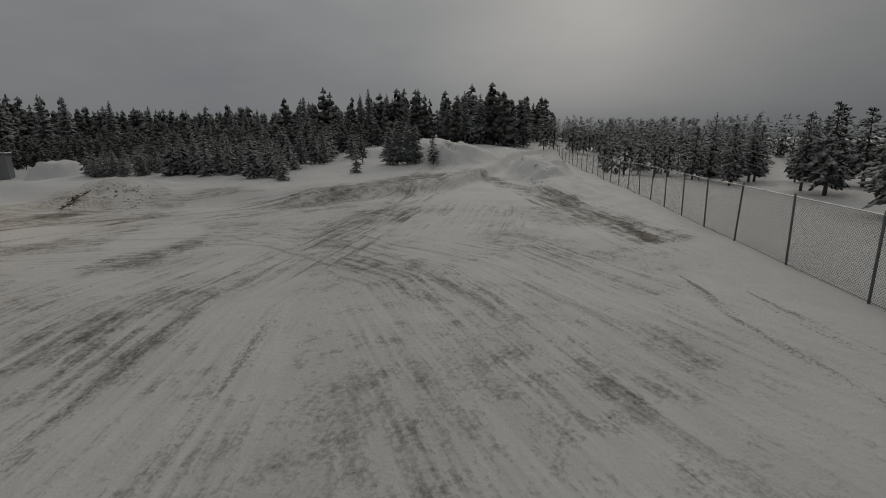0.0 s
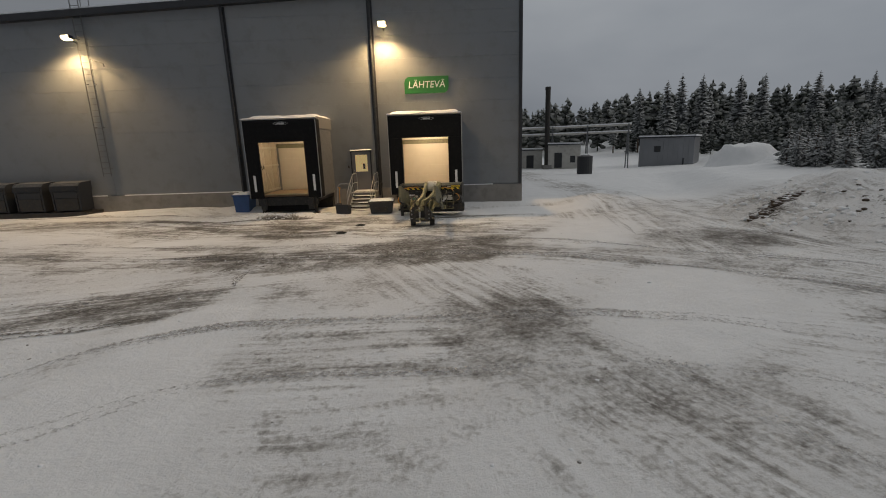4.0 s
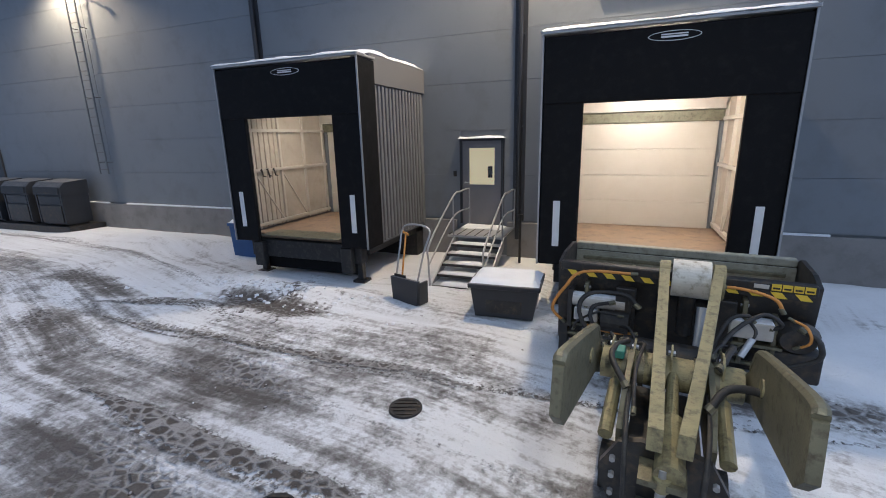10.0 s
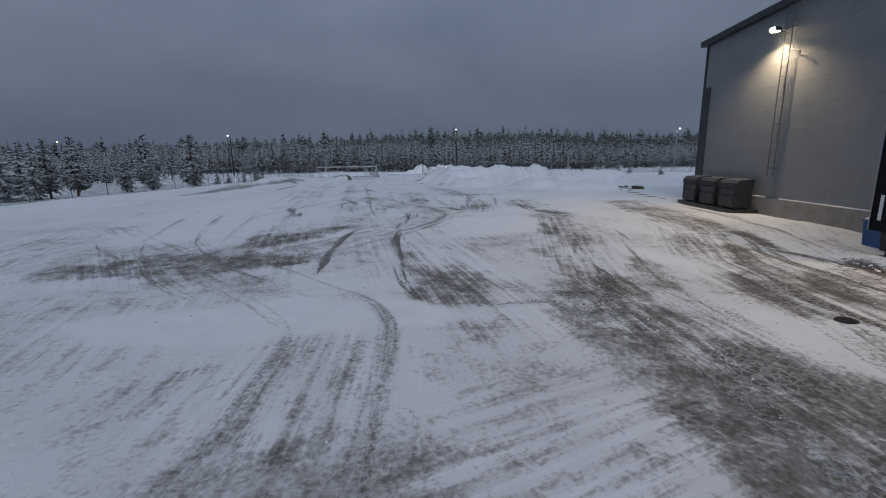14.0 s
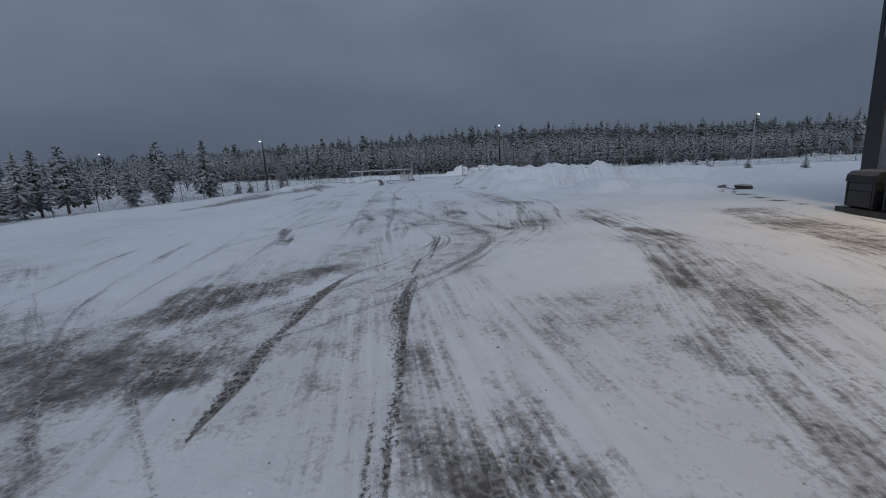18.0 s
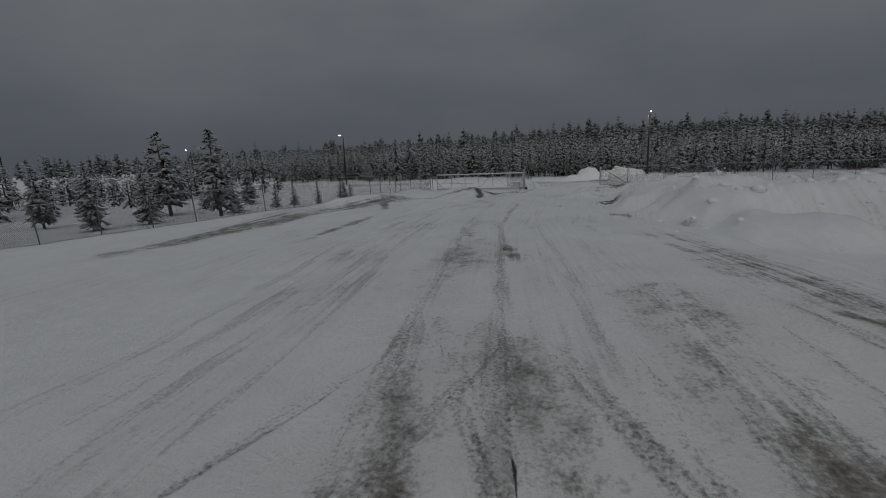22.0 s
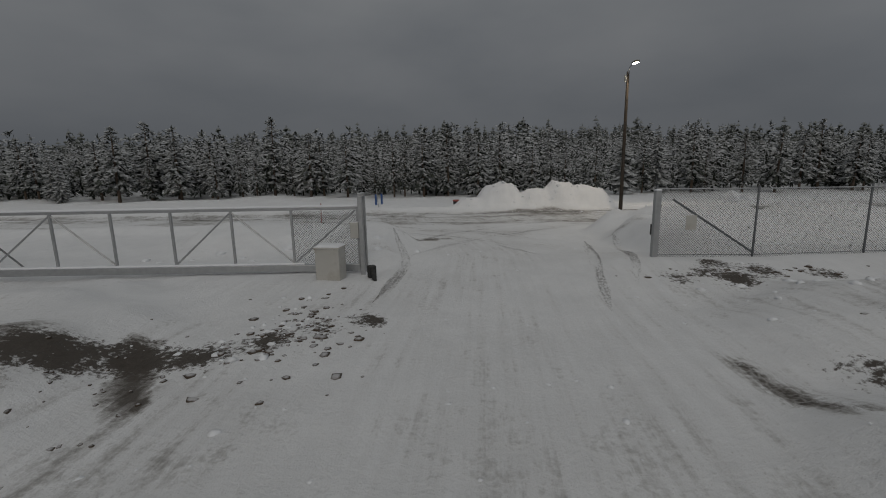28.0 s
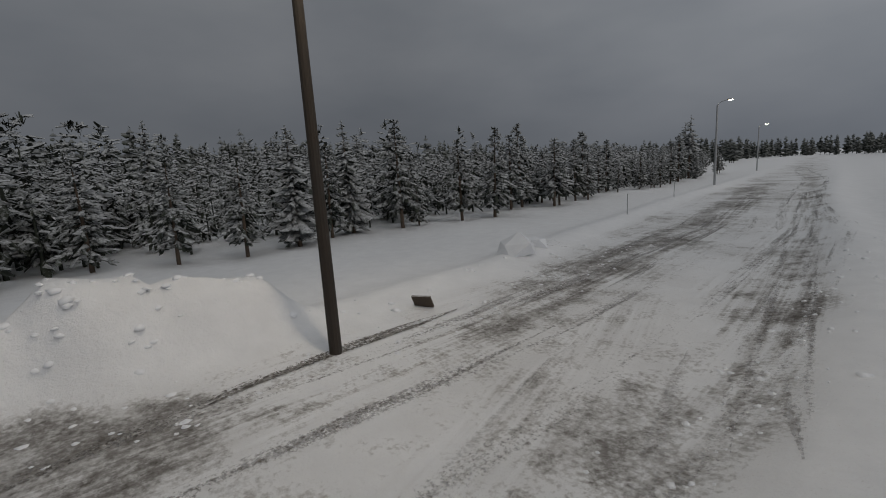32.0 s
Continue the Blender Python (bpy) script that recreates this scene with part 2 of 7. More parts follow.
    b.inputs["Specular IOR Level"].default_value = 0.3
    h = blend(n, l, 0.5, mid, fine)
    h = blend(n, l, 0.12, h, grit)
    h = blend(n, l, maths(n, l, "MULTIPLY", tread, 0.4), h, bars)
    bump(n, l, h, b, 0.75, 0.11)


M_GROUND = material("trodden_snow", ground_build)


def needles_build(n, l, b, snow=0.8):
    info = n.new("ShaderNodeObjectInfo").outputs["Random"]
    isl = n.new("ShaderNodeNewGeometry").outputs["Random Per Island"]
    c = blend(n, l, isl, (0.016, 0.023, 0.018), (0.042, 0.054, 0.04))
    c = blend(n, l, maths(n, l, "MULTIPLY", info, 0.4), c, (0.05, 0.05, 0.034))
    c = snow_cap(n, l, c, 0.58, 1.12, snow, 8.0, (0.66, 0.68, 0.71))
    l.new(c, b.inputs["Base Color"])
    b.inputs["Roughness"].default_value = 0.85
    bump(n, l, noise_node(n, l, 18.0, 3.0), b, 0.6, 0.05)


def track_build(n, l, b, dark=0.0, cover=0.7):
    """Dirt pressed into the snow by tyres: slanted lugs, ragged edges, worn through in patches."""
    uv = n.new("ShaderNodeUVMap").outputs[0]
    sep = n.new("ShaderNodeSeparateXYZ")
    l.new(uv, sep.inputs[0])
    u, s = sep.outputs[0], sep.outputs[1]
    pos = n.new("ShaderNodeNewGeometry").outputs["Position"]
    mid, fine, grit = noise_node(n, l, 1.3, 5.0, 0.6, pos), noise_node(n, l, 16.0, 4.0, 0.65, pos), noise_node(n, l, 60.0, 2.0, 0.6, pos)
    off = maths(n, l, "ABSOLUTE", maths(n, l, "SUBTRACT", u, 0.5))
    net = n.new("ShaderNodeTexVoronoi")
    net.feature, net.inputs["Scale"].default_value, net.inputs["Randomness"].default_value = "DISTANCE_TO_EDGE", 1.0, 0.7
    cell = n.new("ShaderNodeCombineXYZ")
    l.new(maths(n, l, "MULTIPLY", u, 4.2), cell.inputs[0])
    l.new(maths(n, l, "MULTIPLY", s, 6.5), cell.inputs[1])
    l.new(cell.outputs[0], net.inputs["Vector"])
    lug = ramp(n, l, maths(n, l, "ADD", net.outputs["Distance"], maths(n, l, "MULTIPLY", maths(n, l, "SUBTRACT", fine, 0.5), 0.25)), 0.05, 0.2)
    c = blend(n, l, fine, (0.05 - 0.025 * dark, 0.042 - 0.02 * dark, 0.035 - 0.016 * dark), (0.2 - 0.1 * dark, 0.17 - 0.085 * dark, 0.145 - 0.07 * dark))
    c = blend(n, l, lug, (0.55 - 0.25 * dark, 0.55 - 0.26 * dark, 0.56 - 0.28 * dark), c)
    c = blend(n, l, ramp(n, l, grit, 0.55, 0.7), c, (0.1, 0.085, 0.07))
    l.new(c, b.inputs["Base Color"])
    b.inputs["Roughness"].default_value = 0.8
    edge = maths(n, l, "ADD", maths(n, l, "SUBTRACT", 0.46, off), maths(n, l, "MULTIPLY", maths(n, l, "SUBTRACT", fine, 0.5), 0.35))
    lane = n.new("ShaderNodeCombineXYZ")
    l.new(maths(n, l, "MULTIPLY", u, 1.6), lane.inputs[0])
    l.new(maths(n, l, "MULTIPLY", s, 0.22), lane.inputs[1])
    l.new(maths(n, l, "MULTIPLY", n.new("ShaderNodeObjectInfo").outputs["Random"], 40.0), lane.inputs[2])
    thin = maths(n, l, "ADD", maths(n, l, "SUBTRACT", noise_node(n, l, 1.0, 4.0, 0.6, lane.outputs[0]), 0.5), maths(n, l, "MULTIPLY", maths(n, l, "SUBTRACT", fine, 0.5), 0.7))
    a = maths(n, l, "MULTIPLY", ramp(n, l, edge, 0.02, 0.12), ramp(n, l, thin, -0.02 - 0.28 * dark, 0.2 - 0.15 * dark))
    l.new(maths(n, l, "MULTIPLY", a, cover), b.inputs["Alpha"])
    bump(n, l, lug, b, 0.6, 0.03)


M_TRACK = material("tyre_track_dirt", track_build)
M_TRACK_DARK = material("deep_tyre_track_dirt", lambda n, l, b: track_build(n, l, b, 1.0, 0.93))
M_TRACK_FAINT = material("faint_tyre_track_dirt", lambda n, l, b: track_build(n, l, b, 0.0, 0.32))
M_NEEDLES = material("snowy_needles", needles_build)
M_OLDNEEDLES = material("bare_dark_needles", lambda n, l, b: needles_build(n, l, b, 0.34))
M_BARK = paint("bark", (0.13, 0.095, 0.07), 0.9, 0, 0.5, 4, 40, 0.6)
M_SNOW = material("snow", lambda n, l, b: (l.new(blend(n, l, noise_node(n, l, 2.5, 5.0), (0.7, 0.72, 0.76), (0.84, 0.86, 0.89)), b.inputs["Base Color"]),
                                           bump(n, l, noise_node(n, l, 9.0, 5.0), b, 0.5, 0.03)))
M_CLAD = paint("grey_cladding", (0.2, 0.218, 0.242), 0.55, 0.08, 0.08, 0.5, 30, 0.03, (0.12, 0.12, 0.125), 0, 0.3)
M_DARKMETAL = paint("dark_trim", (0.045, 0.048, 0.055), 0.45, 0.4, 0.2, 2, 40, 0.05)
M_CONCRETE = paint("concrete", (0.27, 0.26, 0.25), 0.85, 0, 0.3, 1.2, 25, 0.3, (0.15, 0.14, 0.13))
M_BLACK = paint("black_tarpaulin", (0.006, 0.006, 0.007), 0.62, 0, 0.4, 2.5, 50, 0.25, (0.016, 0.015, 0.014))
M_BLACK.node_tree.nodes["Principled BSDF"].inputs["Specular IOR Level"].default_value = 0.15
M_WHITE = paint("white_paint", (0.75, 0.75, 0.74), 0.5, 0, 0.1, 4, 50, 0.05)
M_INNER = paint("cream_panel", (0.5, 0.465, 0.41), 0.36, 0.15, 0.1, 1.0, 30, 0.04, (0.42, 0.37, 0.3), 0, 0.25)
M_LINING = paint("dusty_lining", (0.47, 0.42, 0.35), 0.45, 0.1, 0.2, 1.5, 30, 0.08, (0.3, 0.25, 0.19), 0, 0.35)
M_DUSTY = paint("dusty_steel", (0.34, 0.34, 0.28), 0.6, 0.3, 0.35, 5, 60, 0.3, (0.14, 0.12, 0.09), 0, 0.6)
M_RIB = paint("ribbed_grey_sheet", (0.215, 0.21, 0.21), 0.42, 0.3, 0.12, 1.0, 40, 0.05)
M_DOCKFLOOR = paint("worn_dock_floor", (0.3, 0.21, 0.14), 0.7, 0, 0.35, 2.0, 40, 0.3, (0.12, 0.09, 0.07))
M_GALV = paint("galvanised_steel", (0.42, 0.43, 0.44), 0.45, 0.75, 0.2, 8, 60, 0.08, None, 0.5)
M_DOOR = paint("grey_door_paint", (0.2, 0.2, 0.215), 0.45, 0.1, 0.12, 2, 40, 0.04)
M_ROOMGLOW = glow("room_glow", (1.0, 0.78, 0.42), 0.4)
M_BULB = glow("lamp_glow", (1.0, 0.7, 0.34), 60.0)
M_STREETBULB = glow("street_lamp_glow", (1.0, 0.9, 0.75), 40.0)
M_GREEN = paint("green_sign", (0.025, 0.17, 0.045), 0.4, 0, 0.08, 2, 40, 0.02)
M_YELLOWGREEN = paint("muddy_olive_paint", (0.27, 0.245, 0.13), 0.55, 0.1, 0.4, 6, 60, 0.5, (0.09, 0.075, 0.05), 0, 0.9)
M_DARKSTEEL = paint("dark_steel", (0.05, 0.05, 0.05), 0.45, 0.6, 0.4, 4, 40, 0.25, (0.12, 0.09, 0.06), 0, 0.6)
M_GREYSTEEL = paint("grey_worn_steel", (0.17, 0.163, 0.11), 0.5, 0.4, 0.4, 6, 60, 0.4, (0.06, 0.05, 0.035), 0, 0.8)
M_RUBBER = paint("black_rubber", (0.018, 0.018, 0.018), 0.65, 0, 0.3, 6, 40, 0.3, (0.09, 0.075, 0.06), 0, 0.4)
M_ORANGE = paint("orange_hose_wrap", (0.6, 0.27, 0.05), 0.6, 0, 0.3, 20, 60, 0.2)
M_YELLOW = paint("yellow_marking", (0.72, 0.52, 0.03), 0.5, 0, 0.15, 8, 50, 0.05)
M_GRIT = paint("sanding_grit", (0.4, 0.34, 0.27), 0.9, 0, 0.5, 30, 120, 0.9)
M_PLASTIC = paint("dark_grey_plastic", (0.026, 0.028, 0.032), 0.5, 0, 0.3, 3, 50, 0.15, None, 0.12)
M_BLUE = paint("blue_plastic", (0.03, 0.09, 0.25), 0.45, 0, 0.2, 3, 50, 0.1, None, 0.6)
M_WOODPOLE = paint("dark_wooden_pole", (0.035, 0.026, 0.019), 0.85, 0, 0.4, 2, 40, 0.4)
M_FENCE = paint("fence_steel", (0.16, 0.17, 0.18), 0.5, 0.6, 0.25, 5, 50, 0.1)
M_SHED = paint("grey_shed_sheet", (0.24, 0.25, 0.27), 0.5, 0.3, 0.15, 1, 30, 0.1, None, 0.9)
M_PALE = paint("pale_tank_sheet", (0.5, 0.49, 0.46), 0.5, 0.2, 0.15, 1, 30, 0.1, (0.3, 0.26, 0.22), 0.9)
M_DRUM = paint("chipped_white_paint", (0.6, 0.585, 0.52), 0.5, 0.05, 0.2, 5, 60, 0.3, (0.2, 0.17, 0.1), 0, 0.7)
M_RED = paint("red_stick", (0.32, 0.05, 0.035), 0.6)
M_SOIL = paint("frozen_soil", (0.085, 0.062, 0.045), 0.9, 0, 0.5, 3, 30, 0.9, None, 0.5)


def glass_build(n, l, b):
    b.inputs["Base Color"].default_value = (0.9, 0.88, 0.8, 1)
    b.inputs["Roughness"].default_value = 0.08
    b.inputs["Transmission Weight"].default_value = 1.0


M_GLASS = material("door_glass", glass_build)


# wire mesh of fences: real holes between the wires
def wire_build(n, l, b):
    co = n.new("ShaderNodeUVMap").outputs[0]
    sep = n.new("ShaderNodeSeparateXYZ")
    l.new(co, sep.inputs[0])
    p, q = maths(n, l, "ADD", sep.outputs[0], sep.outputs[1]), maths(n, l, "SUBTRACT", sep.outputs[0], sep.outputs[1])
    wires = [maths(n, l, "LESS_THAN", maths(n, l, "ABSOLUTE", maths(n, l, "SUBTRACT", maths(n, l, "FRACT", maths(n, l, "MULTIPLY", v, 14.0)), 0.5)), 0.068) for v in (p, q)]
    b.inputs["Base Color"].default_value = (0.05, 0.053, 0.056, 1)
    b.inputs["Roughness"].default_value, b.inputs["Metallic"].default_value = 0.55, 0.3
    l.new(maths(n, l, "MAXIMUM", *wires), b.inputs["Alpha"])


M_WIRE = material("wire_netting", wire_build)


# ---- building helpers ----
def thing(name, at=(0, 0, 0), rz=0.0, label="", category="", group="", kind=""):
    ob = new(name)
    ob.empty_display_size = 0.2
    ob.matrix_world = pose(*at, 0, 0, rz)
    return tagged(ob, label, category, group, kind)


def mesh_of(bm, mat, name="mesh", smooth=False):
    me = bpy.data.meshes.new(name)
    bmesh.ops.recalc_face_normals(bm, faces=bm.faces)
    bm.to_mesh(me)
    bm.free()
    for m in (mat if isinstance(mat, (list, tuple)) else [mat]):
        me.materials.append(m)
    if smooth:
        me.polygons.foreach_set("use_smooth", [True] * len(me.polygons))
    return me


def part(name, bm, mat, parent, label="", smooth=False):
    """Links a bmesh as one mesh object under a thing or under a part."""
    ob = new(name, mesh_of(bm, mat, name, smooth))
    ob.parent = parent
    return tagged(ob, label)


def solid(name, bm, mat, label="", category="", group="", kind="", at=(0, 0, 0), rz=0.0, smooth=False):
    ob = new(name, mesh_of(bm, mat, name, smooth))
    ob.matrix_world = pose(*at, 0, 0, rz)
    return tagged(ob, label, category, group, kind)


def box(bm, x0, x1, y0, y1, z0, z1, bevel=0.0, m=None):
    """A box between two corners, with softened edges, turned by m."""
    r = bmesh.ops.create_cube(bm, size=1.0)
    v = r["verts"]
    bmesh.ops.scale(bm, vec=(x1 - x0, y1 - y0, z1 - z0), verts=v)
    bmesh.ops.translate(bm, vec=((x0 + x1) / 2, (y0 + y1) / 2, (z0 + z1) / 2), verts=v)
    if bevel:
        edges = list({e for k in v for e in k.link_edges})
        g = bmesh.ops.bevel(bm, geom=edges, offset=bevel, segments=2, affect="EDGES", profile=0.5)
        v = list({k for f in g["faces"] for k in f.verts} | {k for k in v if k.is_valid})
    if m is not None:
        bmesh.ops.transform(bm, matrix=m, verts=[k for k in v if k.is_valid])
    return bm


def boxes(*rows, bevel=0.0):
    bm = bmesh.new()
    for r in rows:
        box(bm, *r, bevel=bevel)
    return bm


def rod(bm, a, b, r0, r1=None, seg=8, caps=True):
    """A round bar from a to b."""
    a, b = Vector(a), Vector(b)
    d = b - a
    m = Matrix.Translation((a + b) / 2) @ d.to_track_quat("Z", "Y").to_matrix().to_4x4()
    bmesh.ops.create_cone(bm, cap_ends=caps, segments=seg, radius1=r0, radius2=r0 if r1 is None else r1, depth=d.length, matrix=m)
    return bm


def rods(*rows, seg=8):
    bm = bmesh.new()
    for r in rows:
        rod(bm, *r, seg=seg)
    return bm


def hose(bm, points, r, seg=7, steps=6):
    """A bent tube through points, rounded as a spline."""
    pts = [Vector(p) for p in points]
    ext = [2 * pts[0] - pts[1]] + pts + [2 * pts[-1] - pts[-2]]
    line = []
    for i in range(1, len(ext) - 2):
        p0, p1, p2, p3 = ext[i - 1:i + 3]
        for k in range(steps):
            t = k / steps
            line.append(0.5 * ((2 * p1) + (p2 - p0) * t + (2 * p0 - 5 * p1 + 4 * p2 - p3) * t * t + (3 * p1 - p0 - 3 * p2 + p3) * t ** 3))
    line.append(pts[-1])
    rings, up = [], Vector((0.3, 0.2, 1)).normalized()
    for i, p in enumerate(line):
        d = (line[min(i + 1, len(line) - 1)] - line[max(i - 1, 0)]).normalized()
        a = d.cross(up).normalized()
        b = d.cross(a).normalized()
        rings.append([bm.verts.new(p + r * (math.cos(6.2832 * k / seg) * a + math.sin(6.2832 * k / seg) * b)) for k in range(seg)])
    for u, v in zip(rings, rings[1:]):
        for k in range(seg):
            bm.faces.new((u[k], u[(k + 1) % seg], v[(k + 1) % seg], v[k]))
    bm.faces.new(rings[0]), bm.faces.new(rings[-1])
    return bm


def prism(bm, outline, y0, y1, m=None):
    """A plate with the given outline in x and z, from y0 to y1."""
    a = [bm.verts.new((x, y0, z)) for x, z in outline]
    b = [bm.verts.new((x, y1, z)) for x, z in outline]
    bm.faces.new(a), bm.faces.new(b[::-1])
    for i in range(len(a)):
        j = (i + 1) % len(a)
        bm.faces.new((a[i], b[i], b[j], a[j]))
    if m is not None:
        bmesh.ops.transform(bm, matrix=m, verts=a + b)
    return bm


def raw_mesh(name, verts, faces, mat, smooth=False):
    me = bpy.data.meshes.new(name)
    verts, faces = np.asarray(verts, np.float32), np.asarray(faces, np.int32)
    me.vertices.add(len(verts))
    me.vertices.foreach_set("co", verts.ravel())
    k = faces.shape[1]
    me.loops.add(faces.size)
    me.loops.foreach_set("vertex_index", faces.ravel())
    me.polygons.add(len(faces))
    me.polygons.foreach_set("loop_start", np.arange(0, faces.size, k, dtype=np.int32))
    me.update(calc_edges=True)
    me.materials.append(mat)
    if smooth:
        me.polygons.foreach_set("use_smooth", [True] * len(faces))
    me.validate()
    return me


rng = np.random.default_rng(7)


# ---- lie of the land ----
def hash_noise(x, y, seed):
    """Smooth value noise of the plane."""
    xi, yi = np.floor(x).astype(np.int64), np.floor(y).astype(np.int64)
    fx, fy = x - xi, y - yi
    fx, fy = fx * fx * (3 - 2 * fx), fy * fy * (3 - 2 * fy)

    def h(i, j):
        k = (i * 374761393 + j * 668265263 + seed * 974711) & 0x7FFFFFFF
        k = ((k ^ (k >> 13)) * 1274126177) & 0x7FFFFFFF
        return ((k ^ (k >> 16)) & 0xFFFF) / 65535.0
    a, b, c, d = h(xi, yi), h(xi + 1, yi), h(xi, yi + 1), h(xi + 1, yi + 1)
    return (a * (1 - fx) + b * fx) * (1 - fy) + (c * (1 - fx) + d * fx) * fy


def rough_noise(x, y, scale, seed, octaves=4):
    total, amp = 0 * x, 1.0
    for o in range(octaves):
        total = total + amp * (hash_noise(x * scale * 2 ** o, y * scale * 2 ** o, seed + o) - 0.5)
        amp *= 0.5
    return total


def near_line(x, y, line):
    """The distance to a line of points, the way along it, and the side."""
    best, along, side, s = np.full(x.shape, 1e9), np.zeros(x.shape), np.zeros(x.shape), 0.0
    for (ax, ay), (bx, by) in zip(line, line[1:]):
        dx, dy = bx - ax, by - ay
        ll = math.hypot(dx, dy)
        t = np.clip(((x - ax) * dx + (y - ay) * dy) / ll ** 2, 0, 1)
        d = np.hypot(x - ax - t * dx, y - ay - t * dy)
        hit = d < best
        best = np.where(hit, d, best)
        along = np.where(hit, s + t * ll, along)
        side = np.where(hit, ((x - ax) * dy - (y - ay) * dx) / ll, side)
        s += ll
    return best, along, side


def smooth(a, b, v):
    t = np.clip((v - a) / (b - a), 0, 1)
    return t * t * (3 - 2 * t)


def drift(x0, x1, y0, y1, z, h, seed):
    """A lying layer of snow with soft, uneven edges."""
    nx, ny = max(8, int((x1 - x0) / 0.07)), max(5, min(14, int((y1 - y0) / 0.07)))
    u, v = np.meshgrid(np.linspace(0, 1, nx + 1), np.linspace(0, 1, ny + 1), indexing="ij")
    px, py = x0 + u * (x1 - x0), y0 + v * (y1 - y0)
    inset = 0.6 * h * rough_noise(px, py, 6.0, seed, 2)
    e = np.minimum(np.minimum(px - x0, x1 - px), np.minimum(py - y0, y1 - py))
    pz = z + h * smooth(0.0, 0.9 * h, e + 1e-4) * (0.85 + 0.5 * rough_noise(px, py, 3.0, seed + 9, 3))
    px, py = px + inset * np.sign(u - 0.5) * (e < h), py + inset * np.sign(v - 0.5) * (e < h)
    bm = bmesh.new()
    q = [[bm.verts.new((px[i, j], py[i, j], pz[i, j])) for j in range(ny + 1)] for i in range(nx + 1)]
    for i in range(nx):
        for j in range(ny):
            bm.faces.new((q[i][j], q[i + 1][j], q[i + 1][j + 1], q[i][j + 1]))
    return bm


FENCE_SOUTH = [(80, -34), (62, -36.8), (40, -41.2), (23, -43.8), (9.4, -45.4), (-2.4, -47.2), (-24, -48.6), (-34, -47.3), (-47, -45.2), (-57, -42.9), (-61, -42.2), (-66, -42.6), (-71, -43.7), (-75.2, -44.2)]
FENCE_NORTH = [(-74.75, -21.62), (-74.7, -18.9), (-75.1, -15.4), (-74.6, -6), (-72, 12), (-68, 43)]
ROAD = [(-89.3, -200), (-89.3, -60), (-89.8, -20), (-90.4, -8), (-92.6, 6), (-94.9, 20), (-97.6, 45), (-106, 110), (-128, 260)]
# x, y, length, width, turn, height of the snow heaps
HEAPS = [(29.2, 18.8, 2.9, 2.9, 0, 2.0), (31.5, 16.0, 3.5, 2.6, 20, 0.7), (14.7, -8.4, 4.4, 2.6, 78, 0.8), (17.6, -7.0, 4.5, 3.5, 0, 0.4), (15.4, -12.2, 2.6, 1.6, 60, 0.35),
         (39.5, -36.2, 7.5, 3.0, 12, 1.7), (42.5, -24.6, 5.6, 4.2, 90, 1.75), (44.0, -17.5, 5.5, 3.6, 90, 0.85), (28, -39.0, 6, 2.2, 15, 0.8), (52, -31, 8, 4, 10, 0.5),
         (-48.5, -14.7, 4.5, 2.8, 70, 1.65), (-47.1, -9.2, 5.2, 2.6, 80, 1.80), (-45.7, -4.1, 3.6, 2.4, 80, 1.35), (-52.4, -15.6, 4.0, 2.6, 30, 1.35), (-56.0, -17.0, 4.0, 3.4, 20, 1.35), (-59.5, -17.2, 3.5, 2.8, 20, 1.05), (-43.8, -14.5, 3, 2, 45, 0.90), (-40, -7.5, 3.2, 2.0, 50, 0.83), (-50.4, -5.3, 4, 3, 80, 1.05), (-36.7, -3.4, 3.0, 2.0, 60, 0.75), (-46.7, 0.9, 4.0, 2.6, 75, 1.27), (-43.4, 4.5, 3.6, 2.2, 60, 0.98),
         (-63.3, -16.8, 5, 3.5, 10, 0.8), (-69.1, -17.8, 4, 2.6, 80, 0.7), (-95.3, -23.3, 1.7, 1.25, 90, 1.45), (-95.3, -20.9, 1.5, 1.2, 90, 1.05), (-95.2, -19.1, 1.25, 1.25, 90, 1.55), (-95.2, -16.9, 1.55, 1.1, 90, 1.2), (-95.0, -25.7, 1.2, 0.9, 90, 0.55),
         (-69.1, -35.3, 4.5, 2.4, 25, 0.65), (-59.4, -41.2, 6, 1.5, -15, 0.4), (-81, -16.9, 3.4, 2.0, 70, 1.15), (-81, -11.7, 3.4, 2.2, 85, 1.1), (-78.6, -30.2, 2.6, 1.3, 0, 0.85), (-78.2, -19.6, 2.6, 1.4, 10, 0.95), (-64.5, -23, 3.4, 1.5, -10, 0.5), (-68.7, -21.4, 2.2, 1.4, 10, 0.35), (-64.8, -35.3, 4.0, 1.4, 20, 0.35), (-80.5, -35.5, 3.5, 3.0, 90, 0.7), (-82.5, -5.1, 6.0, 2.0, 90, 0.8),
         (8.5, -2.0, 3.0, 1.6, 60, 0.25), (-12.5, -1.4, 5, 1.0, 0, 0.28), (-7, -4.0, 2.6, 0.5, 0, 0.16), (-2.4, -2.0, 1.0, 0.9, 0, 0.14)]
